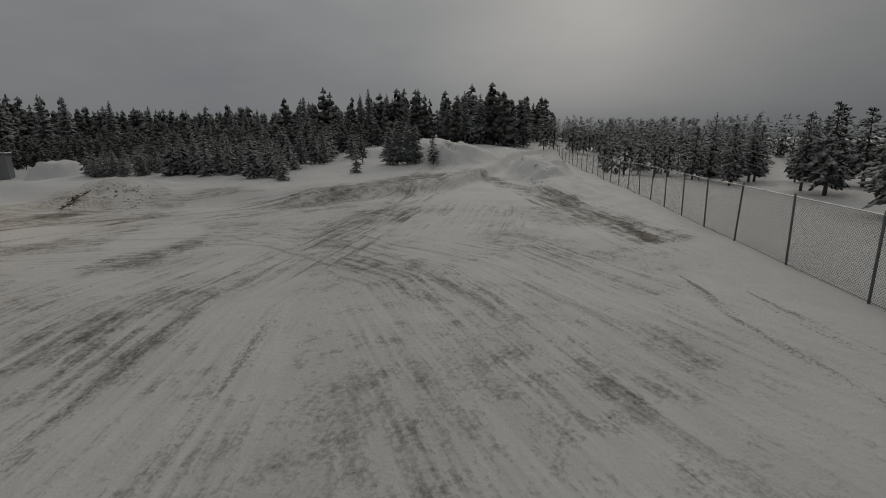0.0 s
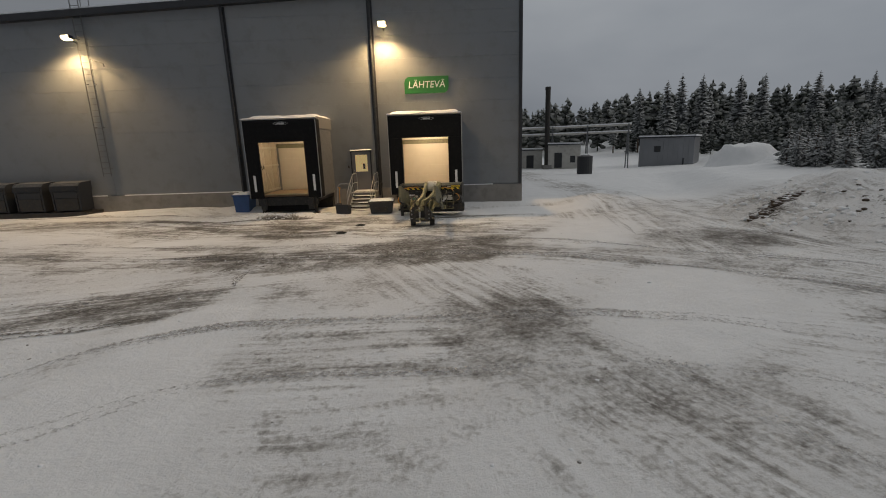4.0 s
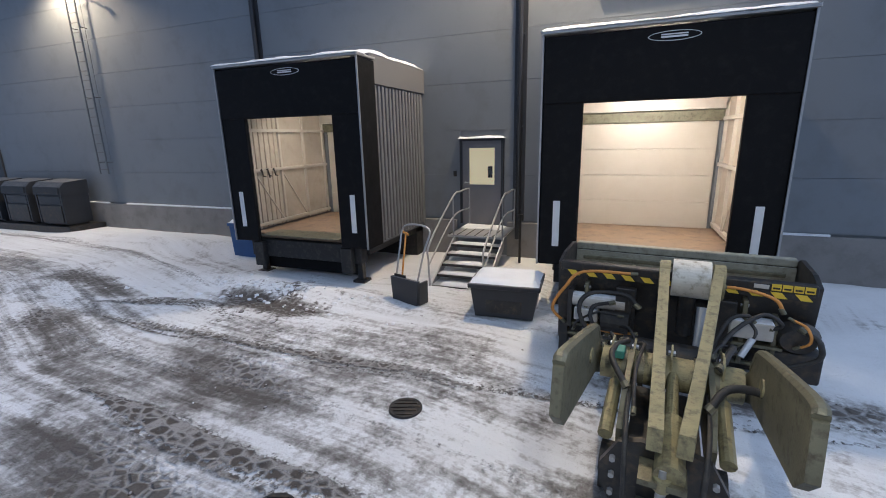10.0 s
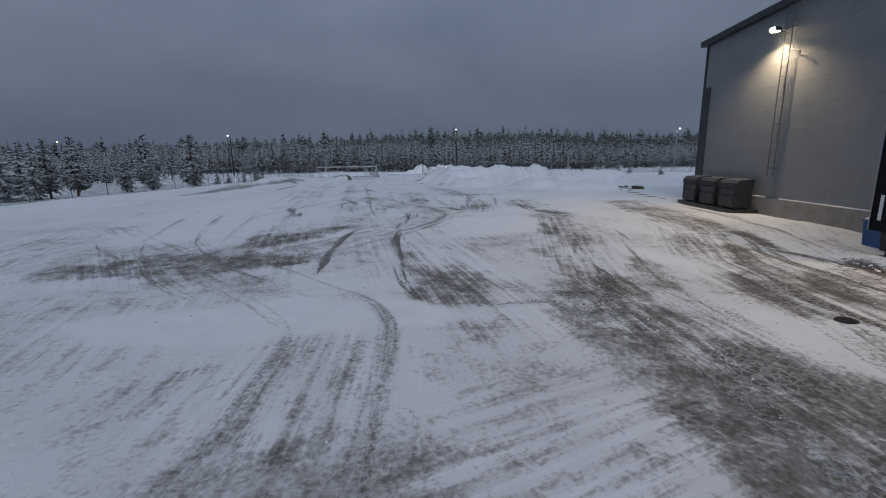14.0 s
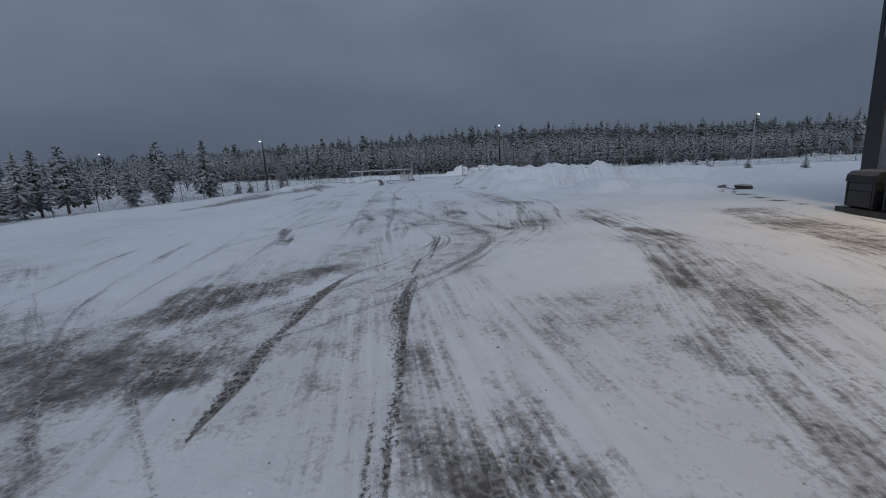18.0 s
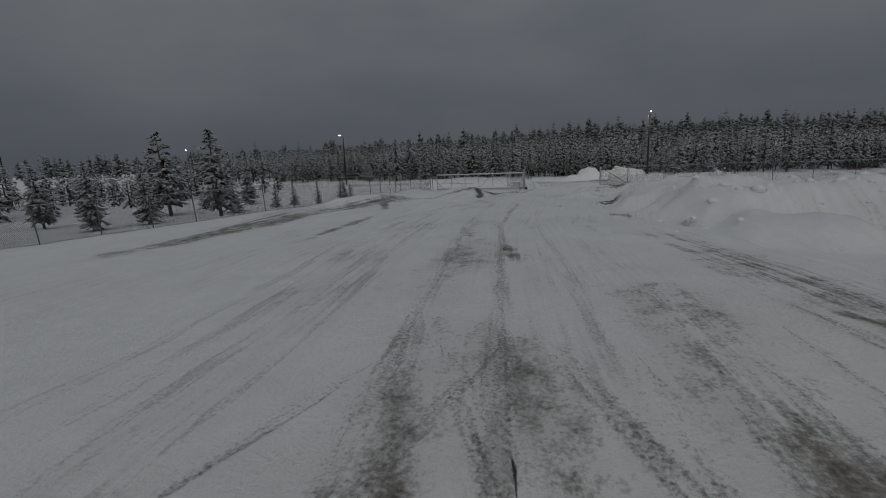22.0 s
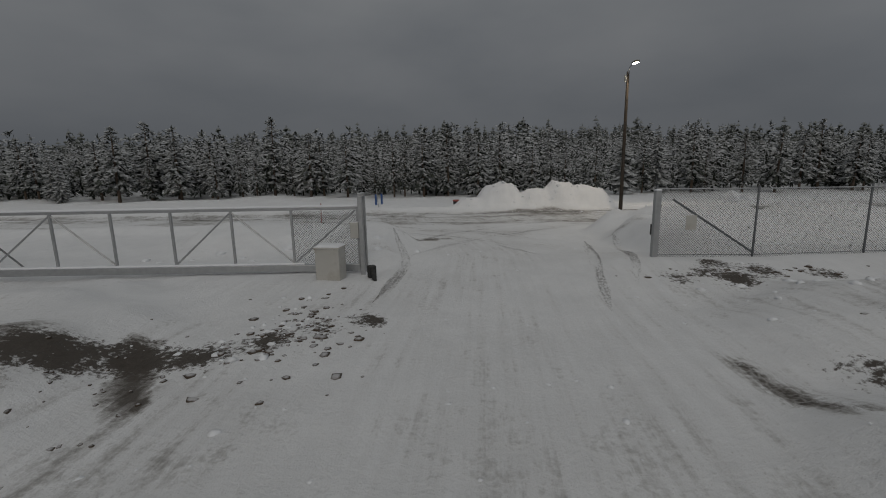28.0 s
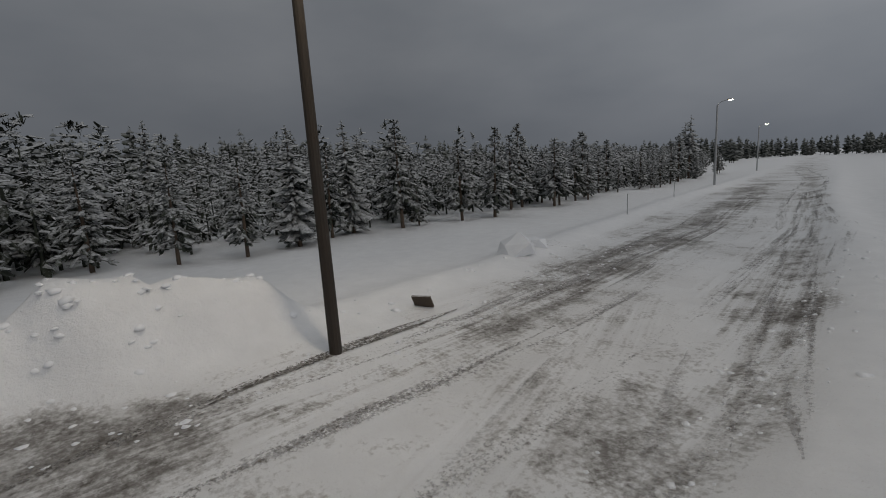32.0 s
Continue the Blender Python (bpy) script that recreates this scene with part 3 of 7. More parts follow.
LANES = [([(-87, -27.2), (-77, -25.6), (-63.3, -26.8), (-46.2, -26.1), (-21.9, -20.8), (-5, -16)], 2.4, 0.17),
         ([(-67.2, -30.8), (-48.1, -31.2), (-24.7, -27.4), (-5, -21)], 1.7, 0.2), ([(8, -14), (10, 2), (9, 24)], 1.7, 0.3),
         ([(-25.7, -4.1), (-14, -5.2), (-8, -7.2), (-2.7, -7.6), (4, -9.3), (10, -11)], 1.3, 0.46),
         ([(-26.6, -11.5), (-18, -10.6), (-12.5, -11.4), (-6, -12.4), (2, -11.5), (9, -15), (14.6, -21), (20, -25.4), (30, -27)], 1.2, 0.35),
         ([(-12, -36), (0, -31), (9, -30), (16, -29.5), (26, -28), (36, -29.5)], 1.7, 0.32),
         ([(-24.7, -31.4), (-12, -27), (-7, -23), (-3, -18.5), (4, -18), (14, -22.5), (28, -27)], 1.3, 0.33),
         ([(-6, -44), (4, -36), (8, -28), (4, -20), (0.5, -13)], 1.5, 0.3),
         ([(10, -43.2), (20, -39.6), (28, -36), (36, -31)], 0.6, 0.45),
         ([(-36.7, -41.4), (-50, -41.5), (-61.4, -39.3), (-68.2, -33.8)], 0.7, 0.55),
         ([(-43.4, -19), (-32.1, -14.8), (-21.9, -14.8), (-15, -17.5)], 0.9, 0.36), ([(-46.2, -28.1), (-33, -25.3), (-23.8, -22.9), (-14, -21)], 0.6, 0.28),
         ([(-32.1, -23.8), (-19.9, -17.1), (-14, -19), (-8, -24), (-16, -33)], 0.5, 0.32), ([(-34.8, -19.9), (-27.5, -18.8), (-20.9, -17.2)], 0.6, 0.36),
         ([(-76, -29.9), (-81, -26.1), (-86, -20.2), (-89, -10.2)], 0.5, 0.2), ([(-76, -22.9), (-81, -25.1), (-86, -32.2), (-89, -44.2)], 0.5, 0.2), ([(9.5, 4), (11, -12), (17, -22.5), (28, -26.5), (42, -26)], 1.0, 0.3),
         ([(-87.2, -62.2), (-87.2, -10.2), (-88.7, 5.8), (-94.5, 42.7), (-106.1, 107.4)], 0.35, 0.44), ([(-91.3, -62.3), (-91.3, -10.3), (-92.5, 5.7), (-98.4, 42.6)], 0.4, 0.46), ([(-92.7, -62.3), (-92.7, -10.3), (-93.8, 5.7), (-99.5, 42.6)], 0.2, 0.5)]
# x, y, length, width, turn, strength of ground worn brown (or, below nought, of clean snow)
PATCHES = [(-8.3, -24.6, 4.4, 2.3, 105, 0.68), (-13.0, -22.6, 4.0, 1.1, 150, 0.62), (-19.5, -21.2, 6.0, 0.8, 172, 0.36), (-5.6, -16.4, 3.4, 1.5, 12, 0.58), (-9.2, -17.6, 1.6, 0.9, 20, 0.5), (-3.6, -12.6, 4.0, 1.6, -6, 0.66), (-9.0, -13.0, 2.0, 0.6, 0, 0.5),
           (-4.8, -8.7, 3.2, 0.8, -4, 0.72), (-8.6, -7.0, 3.0, 0.7, -22, 0.7), (-11.3, -4.9, 2.2, 0.45, -8, 0.85), (2.5, -16.0, 2.8, 0.9, 82, 0.45), (3.9, -12.6, 1.8, 0.5, 62, 0.5), (-0.4, -20.0, 2.2, 1.9, 60, 0.3), (0.6, -11.6, 3.2, 2.2, 0, 0.74), (-7.0, -10.6, 2.6, 0.8, -15, 0.55), (1.5, -17.0, 1.4, 2.4, 0, 0.36), (4.5, -25.4, 3.4, 1.5, 10, 0.48), (9.0, -29.4, 5.2, 2.0, -8, 0.4), (15, -31.0, 4.0, 1.4, 8, 0.4),
           (8.7, -17.7, 1.8, 0.35, 0, 0.6), (11.8, -21.4, 2.2, 0.45, -25, 0.55), (15.5, -25.5, 3.0, 0.6, -35, 0.5), (-12.6, -23.6, 1.7, 1.2, 60, 0.6), (-21.7, -26.0, 2.8, 0.45, 25, 0.6), (-27.4, -23.7, 2.8, 0.35, 20, 0.58), (-22.5, -16.4, 1.4, 0.5, 40, 0.55), (-23.0, -11.5, 2.4, 0.5, 10, 0.68), (-14.6, -12.0, 2.6, 0.55, -5, 0.66), (-28.8, -18.6, 1.8, 0.3, 25, 0.55), (-20.4, -10.6, 2.0, 0.6, 30, 0.6),
           (-3.6, -5.9, 4.6, 1.7, 0, 0.52), (-6.4, -4.75, 1.7, 0.42, -6, 1.0), (-5.0, -7.0, 1.6, 0.5, -20, 0.7), (1.0, -5.4, 2.4, 0.25, 4, 0.7), (3.6, -5.2, 1.6, 0.3, 6, 0.6), (0.5, -7.6, 3.0, 0.7, 3, 0.66), (12.5, -42.4, 4.0, 0.4, 10, 0.8), (20, -39.6, 4.0, 0.5, 22, 0.6),
           (-40.0, -24.8, 2.4, 0.3, 20, 0.5), (-43.3, -27.4, 2.0, 0.35, 20, 0.5), (-33.4, -15.6, 2.2, 0.3, 50, 0.6), (-28.6, -19.0, 0.9, 0.3, 0, 0.6), (-66.4, -33.0, 2.4, 0.35, 25, 0.9), (-64.8, -32.6, 1.6, 0.3, 20, 0.85), (-68.3, -32.0, 1.6, 0.3, 30, 0.9),
           (-46.0, -35.4, 5.0, 0.35, 8, 0.55), (-57.0, -38.8, 5.0, 0.4, 28, 0.6), (-50.0, -20.4, 1.2, 0.3, 30, 0.5), (-46.7, -17.6, 1.0, 0.4, 40, 0.5), (-67.7, -23.2, 1.0, 0.25, 0, 0.7), (-64.9, -24.0, 0.8, 0.2, 20, 0.6),
           (-89.3, -30, 1.6, 7, 0, 0.28), (-82.0, -30.0, 2.4, 0.35, 140, 0.5), (-80.4, -28.4, 1.8, 0.3, 110, 0.6), (-79.4, -20.8, 1.4, 0.3, 40, 0.3), (-87.4, -26.0, 3.2, 0.8, 95, 0.38), (-88.2, -21.4, 2.6, 0.6, 80, 0.3), (-86.6, -9.0, 9.0, 0.45, 95, 0.5), (-92.3, -15.0, 9.0, 0.22, 94, 0.5),
           (-3.2, -19.9, 4.4, 0.95, 95, -0.75), (-15.8, -14.2, 3.2, 2.2, -20, -0.7), (5.5, -16.4, 2.6, 1.3, 60, -0.5), (6.6, -22.8, 3.0, 1.5, 40, -0.5), (-9.0, -9.7, 1.8, 0.6, 20, -0.4), (-15.5, -27.6, 4.0, 2.4, 20, -0.5), (-25.0, -31.0, 8.0, 3.0, 5, -0.4), (5.8, -9.8, 2.6, 1.6, 60, -0.6), (4.5, -4.0, 3.0, 1.2, 0, -0.4), (14.0, -19.0, 2.4, 3.0, 0, -0.3)]
# x, y, reach, strength of bare soil
SOIL = [(-57.0, -21.1, 0.9, 1.0), (-58.1, -21.3, 0.7, 0.8), (-55.2, -24.2, 0.5, 0.7), (-70.7, -29.1, 0.5, 0.9), (-70.2, -29.9, 0.5, 0.9), (-69.7, -30.6, 0.6, 1.0), (-69.1, -31.5, 0.6, 1.1), (-68.9, -32.4, 0.7, 1.2), (-68.4, -33.3, 0.8, 1.2), (-67.8, -34.1, 0.8, 1.0), (-68.8, -20, 0.7, 1.0), (-73.3, -20.9, 0.5, 1.0), (-73.4, -19.5, 0.6, 1.0), (-73.2, -18.1, 0.5, 0.9), (-67.7, -22, 0.55, 0.8), (-73, -21.7, 0.5, 1.0), (-73.2, -20.9, 0.5, 1.0), (-73.1, -20.3, 0.5, 1.0), (-74, -20.4, 0.5, 1.0), (-72.6, -20.5, 0.5, 1.0), (-67.4, -17.4, 0.6, 0.7), (12.2, -9.0, 0.6, 1.0), (13.0, -8.6, 0.6, 1.0), (13.8, -8.1, 0.6, 0.9), (14.6, -11.2, 1.0, 0.6), (13.2, -5.8, 0.7, 0.5),
        (31, -37.5, 1.6, 0.6), (-35.8, -0.4, 1.2, 0.7), (-32.5, -1, 0.8, 0.8), (-30.7, -1.1, 0.7, 0.9), (-28.9, -1.1, 0.7, 0.9), (-27.1, -1.2, 0.6, 0.8), (-42.9, -10, 1.2, 0.55), (-6.5, -4.6, 1.6, 0.6), (-63.3, -21.6, 1.4, 0.5), (-95.8, -3.9, 0.8, 0.5)]


def land(x, y, detail=True):
    x, y = np.asarray(x, float), np.asarray(y, float)
    z = -0.3 * smooth(-48, -76, x) - 0.22 * smooth(-80, -90, x)
    # banks beside the yard, rising ground in the east, the verge beyond the road
    east = smooth(20, 62, x + 0.35 * (y + 20) * (y < -20))
    z = z + 2.6 * east * smooth(-46, -22, y) + 2.2 * smooth(55, 140, x)
    foot = np.interp(y, [-33, -31.2, -30.3, -28.6, -25.4, -22.1, -16, -9, 2, 12], [60, 36, 28, 23, 18, 15, 14, 13.2, 14.5, 18])
    shore = smooth(0.0, 3.5, x - foot) * (1 - smooth(10, 18, y))
    z = z + 0.85 * shore
    z = z + 2.2 * smooth(-112, -200, x) + 5.6 * smooth(-130, -255, x) * np.exp(-((y + 14) / 98) ** 2) + 2.0 * smooth(45, 120, y) * smooth(-40, 20, x)
    df, _, _ = near_line(x, y, FENCE_SOUTH)
    z = z + 0.32 * np.exp(-((df - 0.6) / 1.8) ** 2)
    dn, _, _ = near_line(x, y, FENCE_NORTH)
    z = z + 0.35 * np.exp(-(dn / 2.2) ** 2)
    dr, _, side = near_line(x, y, ROAD)
    verge = np.exp(-((dr - 4.9) / 1.0) ** 2) * np.where((side > 0) & (y > -31) & (y < -18), 0.15, 1.0)
    z = z + 0.34 * verge
    pile = np.zeros_like(z)
    for cx, cy, a, b, turn, h in HEAPS:
        c, s = math.cos(radians(turn)), math.sin(radians(turn))
        u, v = ((x - cx) * c + (y - cy) * s) / a, (-(x - cx) * s + (y - cy) * c) / b
        r2 = u * u + v * v
        if detail:
            r = np.sqrt(r2) * (1 + 0.35 * rough_noise(x, y, 0.45, 31, 3))
            one = h * (1 - smooth(0.45, 1.28, r)) * (1 + 0.26 * rough_noise(x, y, 0.9, 37, 4))
        else:
            one = h * np.exp(-r2 * 1.25)
        pile = np.maximum(pile, one) + 0.2 * np.minimum(pile, one)
    if detail:
        pile = pile + 0.2 * smooth(0.15, 0.9, pile) * rough_noise(x, y, 1.7, 43, 2)
    z = z + pile
    rough = 0.10 + 0.25 * smooth(20, 30, x) + 0.25 * smooth(-100, -112, x) + 0.2 * smooth(-50, -58, y)
    z = z + rough * rough_noise(x, y, 0.23, 3, 3) if detail else z
    flat = smooth(7.5, 5.0, dr) * (x > -125)
    if detail:
        z = z + 0.05 * rough_noise(x, y, 1.1, 11, 3) * (1 - 0.6 * flat)
    return z


def spread(lo, hi, step, far):
    """Even steps in the middle, then ever longer ones out to the horizon."""
    core = np.arange(lo, hi + step, step)
    out, d, g = [], 0.0, step
    while d < far:
        g *= 1.16
        d += g
        out.append(d)
    out = np.array(out)
    return np.concatenate([lo - out[::-1], core, core[-1] + out])


def build_ground():
    xs, ys = spread(-112, 40, 0.36, 3200), spread(-52, 22, 0.3, 3200)
    gx, gy = np.meshgrid(xs, ys, indexing="ij")
    gz = land(gx, gy)
    wear, along, across = np.zeros(gx.shape), np.zeros(gx.shape), np.zeros(gx.shape)
    best = np.full(gx.shape, 1e9)
    for n, (line, half, amount) in enumerate(LANES):
        d, s, side = near_line(gx, gy, line)
        w = amount * smooth(half + 1.2, half * 0.35, d + 0.9 * rough_noise(gx, gy, 0.4, 60 + n, 2))
        wear = np.maximum(wear, w) + 0.18 * np.minimum(wear, w)
        near = d / half < best
        best = np.where(near, d / half, best)
        along, across = np.where(near, s + 13.7 * n, along), np.where(near, side, across)
    yard = smooth(-47, -42, gy) * smooth(24, 18, gx) * smooth(-82, -70, gx) * smooth(0, -3, gy)
    wear = np.maximum(wear, (0.15 + 0.1 * smooth(-24, -10, gx)) * yard)
    for cx, cy, a, b, turn, amount in PATCHES:
        c, s = math.cos(radians(turn)), math.sin(radians(turn))
        r = np.hypot(((gx - cx) * c + (gy - cy) * s) / a, (-(gx - cx) * s + (gy - cy) * c) / b) + 0.5 * rough_noise(gx, gy, 0.7, 91, 3)
        k = smooth(1.25, 0.45, r)
        wear = np.maximum(wear, amount * k) if amount > 0 else np.maximum(0, wear + amount * k)
    dr, s, side = near_line(gx, gy, ROAD)
    wear = np.maximum(wear, 0.26 * smooth(4.2, 3.4, dr))
    gz = gz - 0.035 * smooth(0.45, 0.8, wear) * (0.5 + rough_noise(gx, gy, 2.0, 77, 2))
    jump = np.zeros(gx.shape)
    for v in (along, across):
        for axis in (0, 1):
            d = np.abs(np.diff(v, axis=axis)) > 1.2
            lo = [slice(None)] * 2
            hi = [slice(None)] * 2
            lo[axis], hi[axis] = slice(None, -1), slice(1, None)
            jump[tuple(lo)] = np.maximum(jump[tuple(lo)], d)
            jump[tuple(hi)] = np.maximum(jump[tuple(hi)], d)
    soft = jump.copy()
    for k in range(3):
        wide = soft.copy()
        wide[1:], wide[:-1] = np.maximum(wide[1:], soft[:-1] * 0.66), np.maximum(wide[:-1], soft[1:] * 0.66)
        wide[:, 1:], wide[:, :-1] = np.maximum(wide[:, 1:], soft[:, :-1] * 0.66), np.maximum(wide[:, :-1], soft[:, 1:] * 0.66)
        soft = wide
    dirt = np.zeros(gx.shape)
    for cx, cy, r, a in SOIL:
        dirt = np.maximum(dirt, a * np.exp(-((gx - cx) ** 2 + (gy - cy) ** 2) / r ** 2))
    nx, ny = gx.shape
    idx = np.arange(nx * ny).reshape(nx, ny)
    faces = np.stack([idx[:-1, :-1], idx[1:, :-1], idx[1:, 1:], idx[:-1, 1:]], -1).reshape(-1, 4)
    me = raw_mesh("ground", np.stack([gx, gy, gz], -1).reshape(-1, 3), faces, M_GROUND, True)
    for name, v in (("wear", wear), ("dirt", dirt), ("along", along), ("across", across), ("seam", soft)):
        me.attributes.new(name, "FLOAT", "POINT").data.foreach_set("value", v.ravel().astype(np.float32))
    tagged(new("ground", me), "snow-covered yard and road with brown tyre tracks", "ground", kind="structure")
    return xs, ys, gz


GRID = build_ground()


def grid_height(x, y):
    """Height of the ground's own mesh, between its points."""
    xs, ys, gz = GRID
    i, j = np.clip(np.searchsorted(xs, x) - 1, 0, len(xs) - 2), np.clip(np.searchsorted(ys, y) - 1, 0, len(ys) - 2)
    fx, fy = (x - xs[i]) / (xs[i + 1] - xs[i]), (y - ys[j]) / (ys[j + 1] - ys[j])
    return gz[i, j] * (1 - fx) * (1 - fy) + gz[i + 1, j] * fx * (1 - fy) + gz[i, j + 1] * (1 - fx) * fy + gz[i + 1, j + 1] * fx * fy


def tyre_track(line, half=0.26, mat=M_TRACK, label="brown tyre marks pressed into the snow"):
    """A strip of tyre marks that follows the ground along a smooth line."""
    p = np.array(line, float)
    s = np.r_[0, np.cumsum(np.hypot(*np.diff(p, axis=0).T))]
    t = np.arange(0, s[-1], 0.3)
    xy = np.stack([np.interp(t, s, p[:, k]) for k in (0, 1)], 1)
    for k in range(24):
        xy[1:-1] = 0.5 * xy[1:-1] + 0.25 * (xy[:-2] + xy[2:])
    d = np.gradient(xy, axis=0)
    d /= np.hypot(*d.T)[:, None] + 1e-9
    side = np.stack([d[:, 1], -d[:, 0]], 1)
    taper = half * np.clip(np.minimum(t, t[-1] - t) / 1.3, 0.12, 1.0)[:, None]
    rows = [xy + side * taper * e for e in np.linspace(-1, 1, 5)]
    v = np.stack(rows, 1).reshape(-1, 2)
    z = grid_height(v[:, 0], v[:, 1]) + 0.014
    n = len(t)
    idx = np.arange(n * 5).reshape(n, 5)
    f = np.stack([idx[:-1, :-1], idx[1:, :-1], idx[1:, 1:], idx[:-1, 1:]], -1).reshape(-1, 4)
    me = raw_mesh("tyre_track", np.c_[v, z], f, mat, True)
    uv = me.uv_layers.new(name="UVMap")
    co = np.stack([np.tile(np.linspace(0, 1, 5), n), np.repeat(t, 5)], 1)
    uv.data.foreach_set("uv", co[f.ravel()].astype(np.float32).ravel())
    tagged(new("tyre_track", me), label, "tyre track", "tyre tracks", "structure")


def build_tracks():
    g = np.random.default_rng(42)
    for line, half, amount in LANES:
        if half < 0.3:
            continue
        p = np.array(line, float)
        s = np.r_[0, np.cumsum(np.hypot(*np.diff(p, axis=0).T))]
        for k in range(2 + int(amount > 0.6) * 2):
            a = g.uniform(0, 0.45) * s[-1]
            b = min(s[-1], a + g.uniform(0.35, 0.8) * s[-1])
            t = np.arange(a, b, 1.5)
            if len(t) < 4:
                continue
            xy = np.stack([np.interp(t, s, p[:, j]) for j in (0, 1)], 1)
            d = np.gradient(xy, axis=0)
            d /= np.hypot(*d.T)[:, None]
            wander = g.uniform(-half, half) + 0.8 * np.sin(t / g.uniform(7, 14) + g.uniform(0, 6)) * 0.5
            for gauge in (-0.95, 0.95):
                tyre_track(xy + np.stack([d[:, 1], -d[:, 0]], 1) * (wander + gauge)[:, None], g.uniform(0.2, 0.3), M_TRACK_FAINT if amount < 0.31 else M_TRACK)


def ground_at(x, y):
    return float(land(np.array([x]), np.array([y]))[0])


build_tracks()
# ruts worn down to the soil
for half, line in ((0.2, [(-9, -6.1), (-5.9, -6.2), (-3.7, -6.2), (-1.85, -6.0), (1.5, -5.9), (2.8, -5.6), (4.6, -5.4)]), (0.24, [(-10, -5.7), (-7.7, -4.9), (-5.8, -5.6)]),
                   (0.26, [(-6.7, -7.8), (-4.6, -8.0), (-2.8, -8.3), (-1.5, -8.2)]), (0.25, [(1.4, -7.6), (2.2, -7.6), (3.6, -7.7)]), (0.2, [(1.2, -7.9), (1.8, -8.2), (2.6, -8.4)]),
                   (0.22, [(-9.6, -20.6), (-10.4, -20.7), (-12.1, -20.8), (-13.7, -20.7), (-14.8, -20.5)]),
                   (0.24, [(-4.1, -16.9), (-5.2, -17.4), (-7.7, -17.9), (-11.9, -18.6), (-21.3, -18.9)]), (0.24, [(-7, -20.2), (-10.6, -20.8), (-12.3, -20.4)]),
                   (0.22, [(-3.8, -15.3), (-4.4, -14.9), (-4.4, -14.1), (-3.9, -13.4)]), (0.24, [(-4.2, -14.4), (-4.3, -13.1), (-5.4, -12), (-7.7, -12)]),
                   (0.22, [(-92, -20.3), (-92.5, -18.7), (-92.8, -16.6), (-92.9, -11.9)])):
    tyre_track(line, half, M_TRACK_DARK, "dark rut worn through the snow to the soil")
for line in ([(-85.6, -14.1), (-85.9, -13.1), (-86.3, -10), (-88.1, 2.3), (-92, 27.9)], [(-86.2, -14.3), (-86.6, -12.9), (-87.0, -10), (-88.8, 2.3), (-92.6, 27.9)], [(7.6, -25.6), (6.8, -27.5), (6.25, -29.8)], [(-18.4, -26.1), (-20.0, -25.9), (-21.4, -25.6), (-22.8, -25.15), (-24.7, -24.6), (-27.4, -23.8), (-31, -23.2)], [(-18.4, -27.9), (-20.4, -27.6), (-22.6, -27.0), (-25.6, -26.2), (-30, -25.2)], [(5.5, -43.0), (1.9, -43.6), (0.4, -44.3), (-1.2, -44.75), (-3.5, -45.2)], [(4.0, -44.2), (2.4, -44.5), (0.7, -45.2), (-0.8, -45.5), (-3.0, -45.9)], [(-84.2, -30.4), (-83.0, -29.9), (-81.9, -29.3), (-80.1, -28.8)], [(-84.3, -31.5), (-82.6, -30.5), (-81.5, -30.1), (-80.5, -29.9), (-79.2, -29.05)], [(-80.8, -19.7), (-79.4, -20.6), (-78.6, -21.4)], [(-72.6, -23.0), (-75.7, -21.9), (-77.6, -21.5), (-79.6, -21.0)], [(-79.4, -29.6), (-77.9, -28.95), (-75.2, -28.7), (-72.8, -29.0), (-71.6, -29.2)], [(-71, -24.2), (-73, -23.8), (-76, -22.9), (-79.8, -22.0)]):
    tyre_track(line, 0.2)


# ---- the warehouse ----
X0, X1, PEAK = -24.95, 5.02, -10.2


def eave(x):
    """Height of the single-pitch roof's underside above x."""
    return 9.78 + 0.0375 * (x - X0)


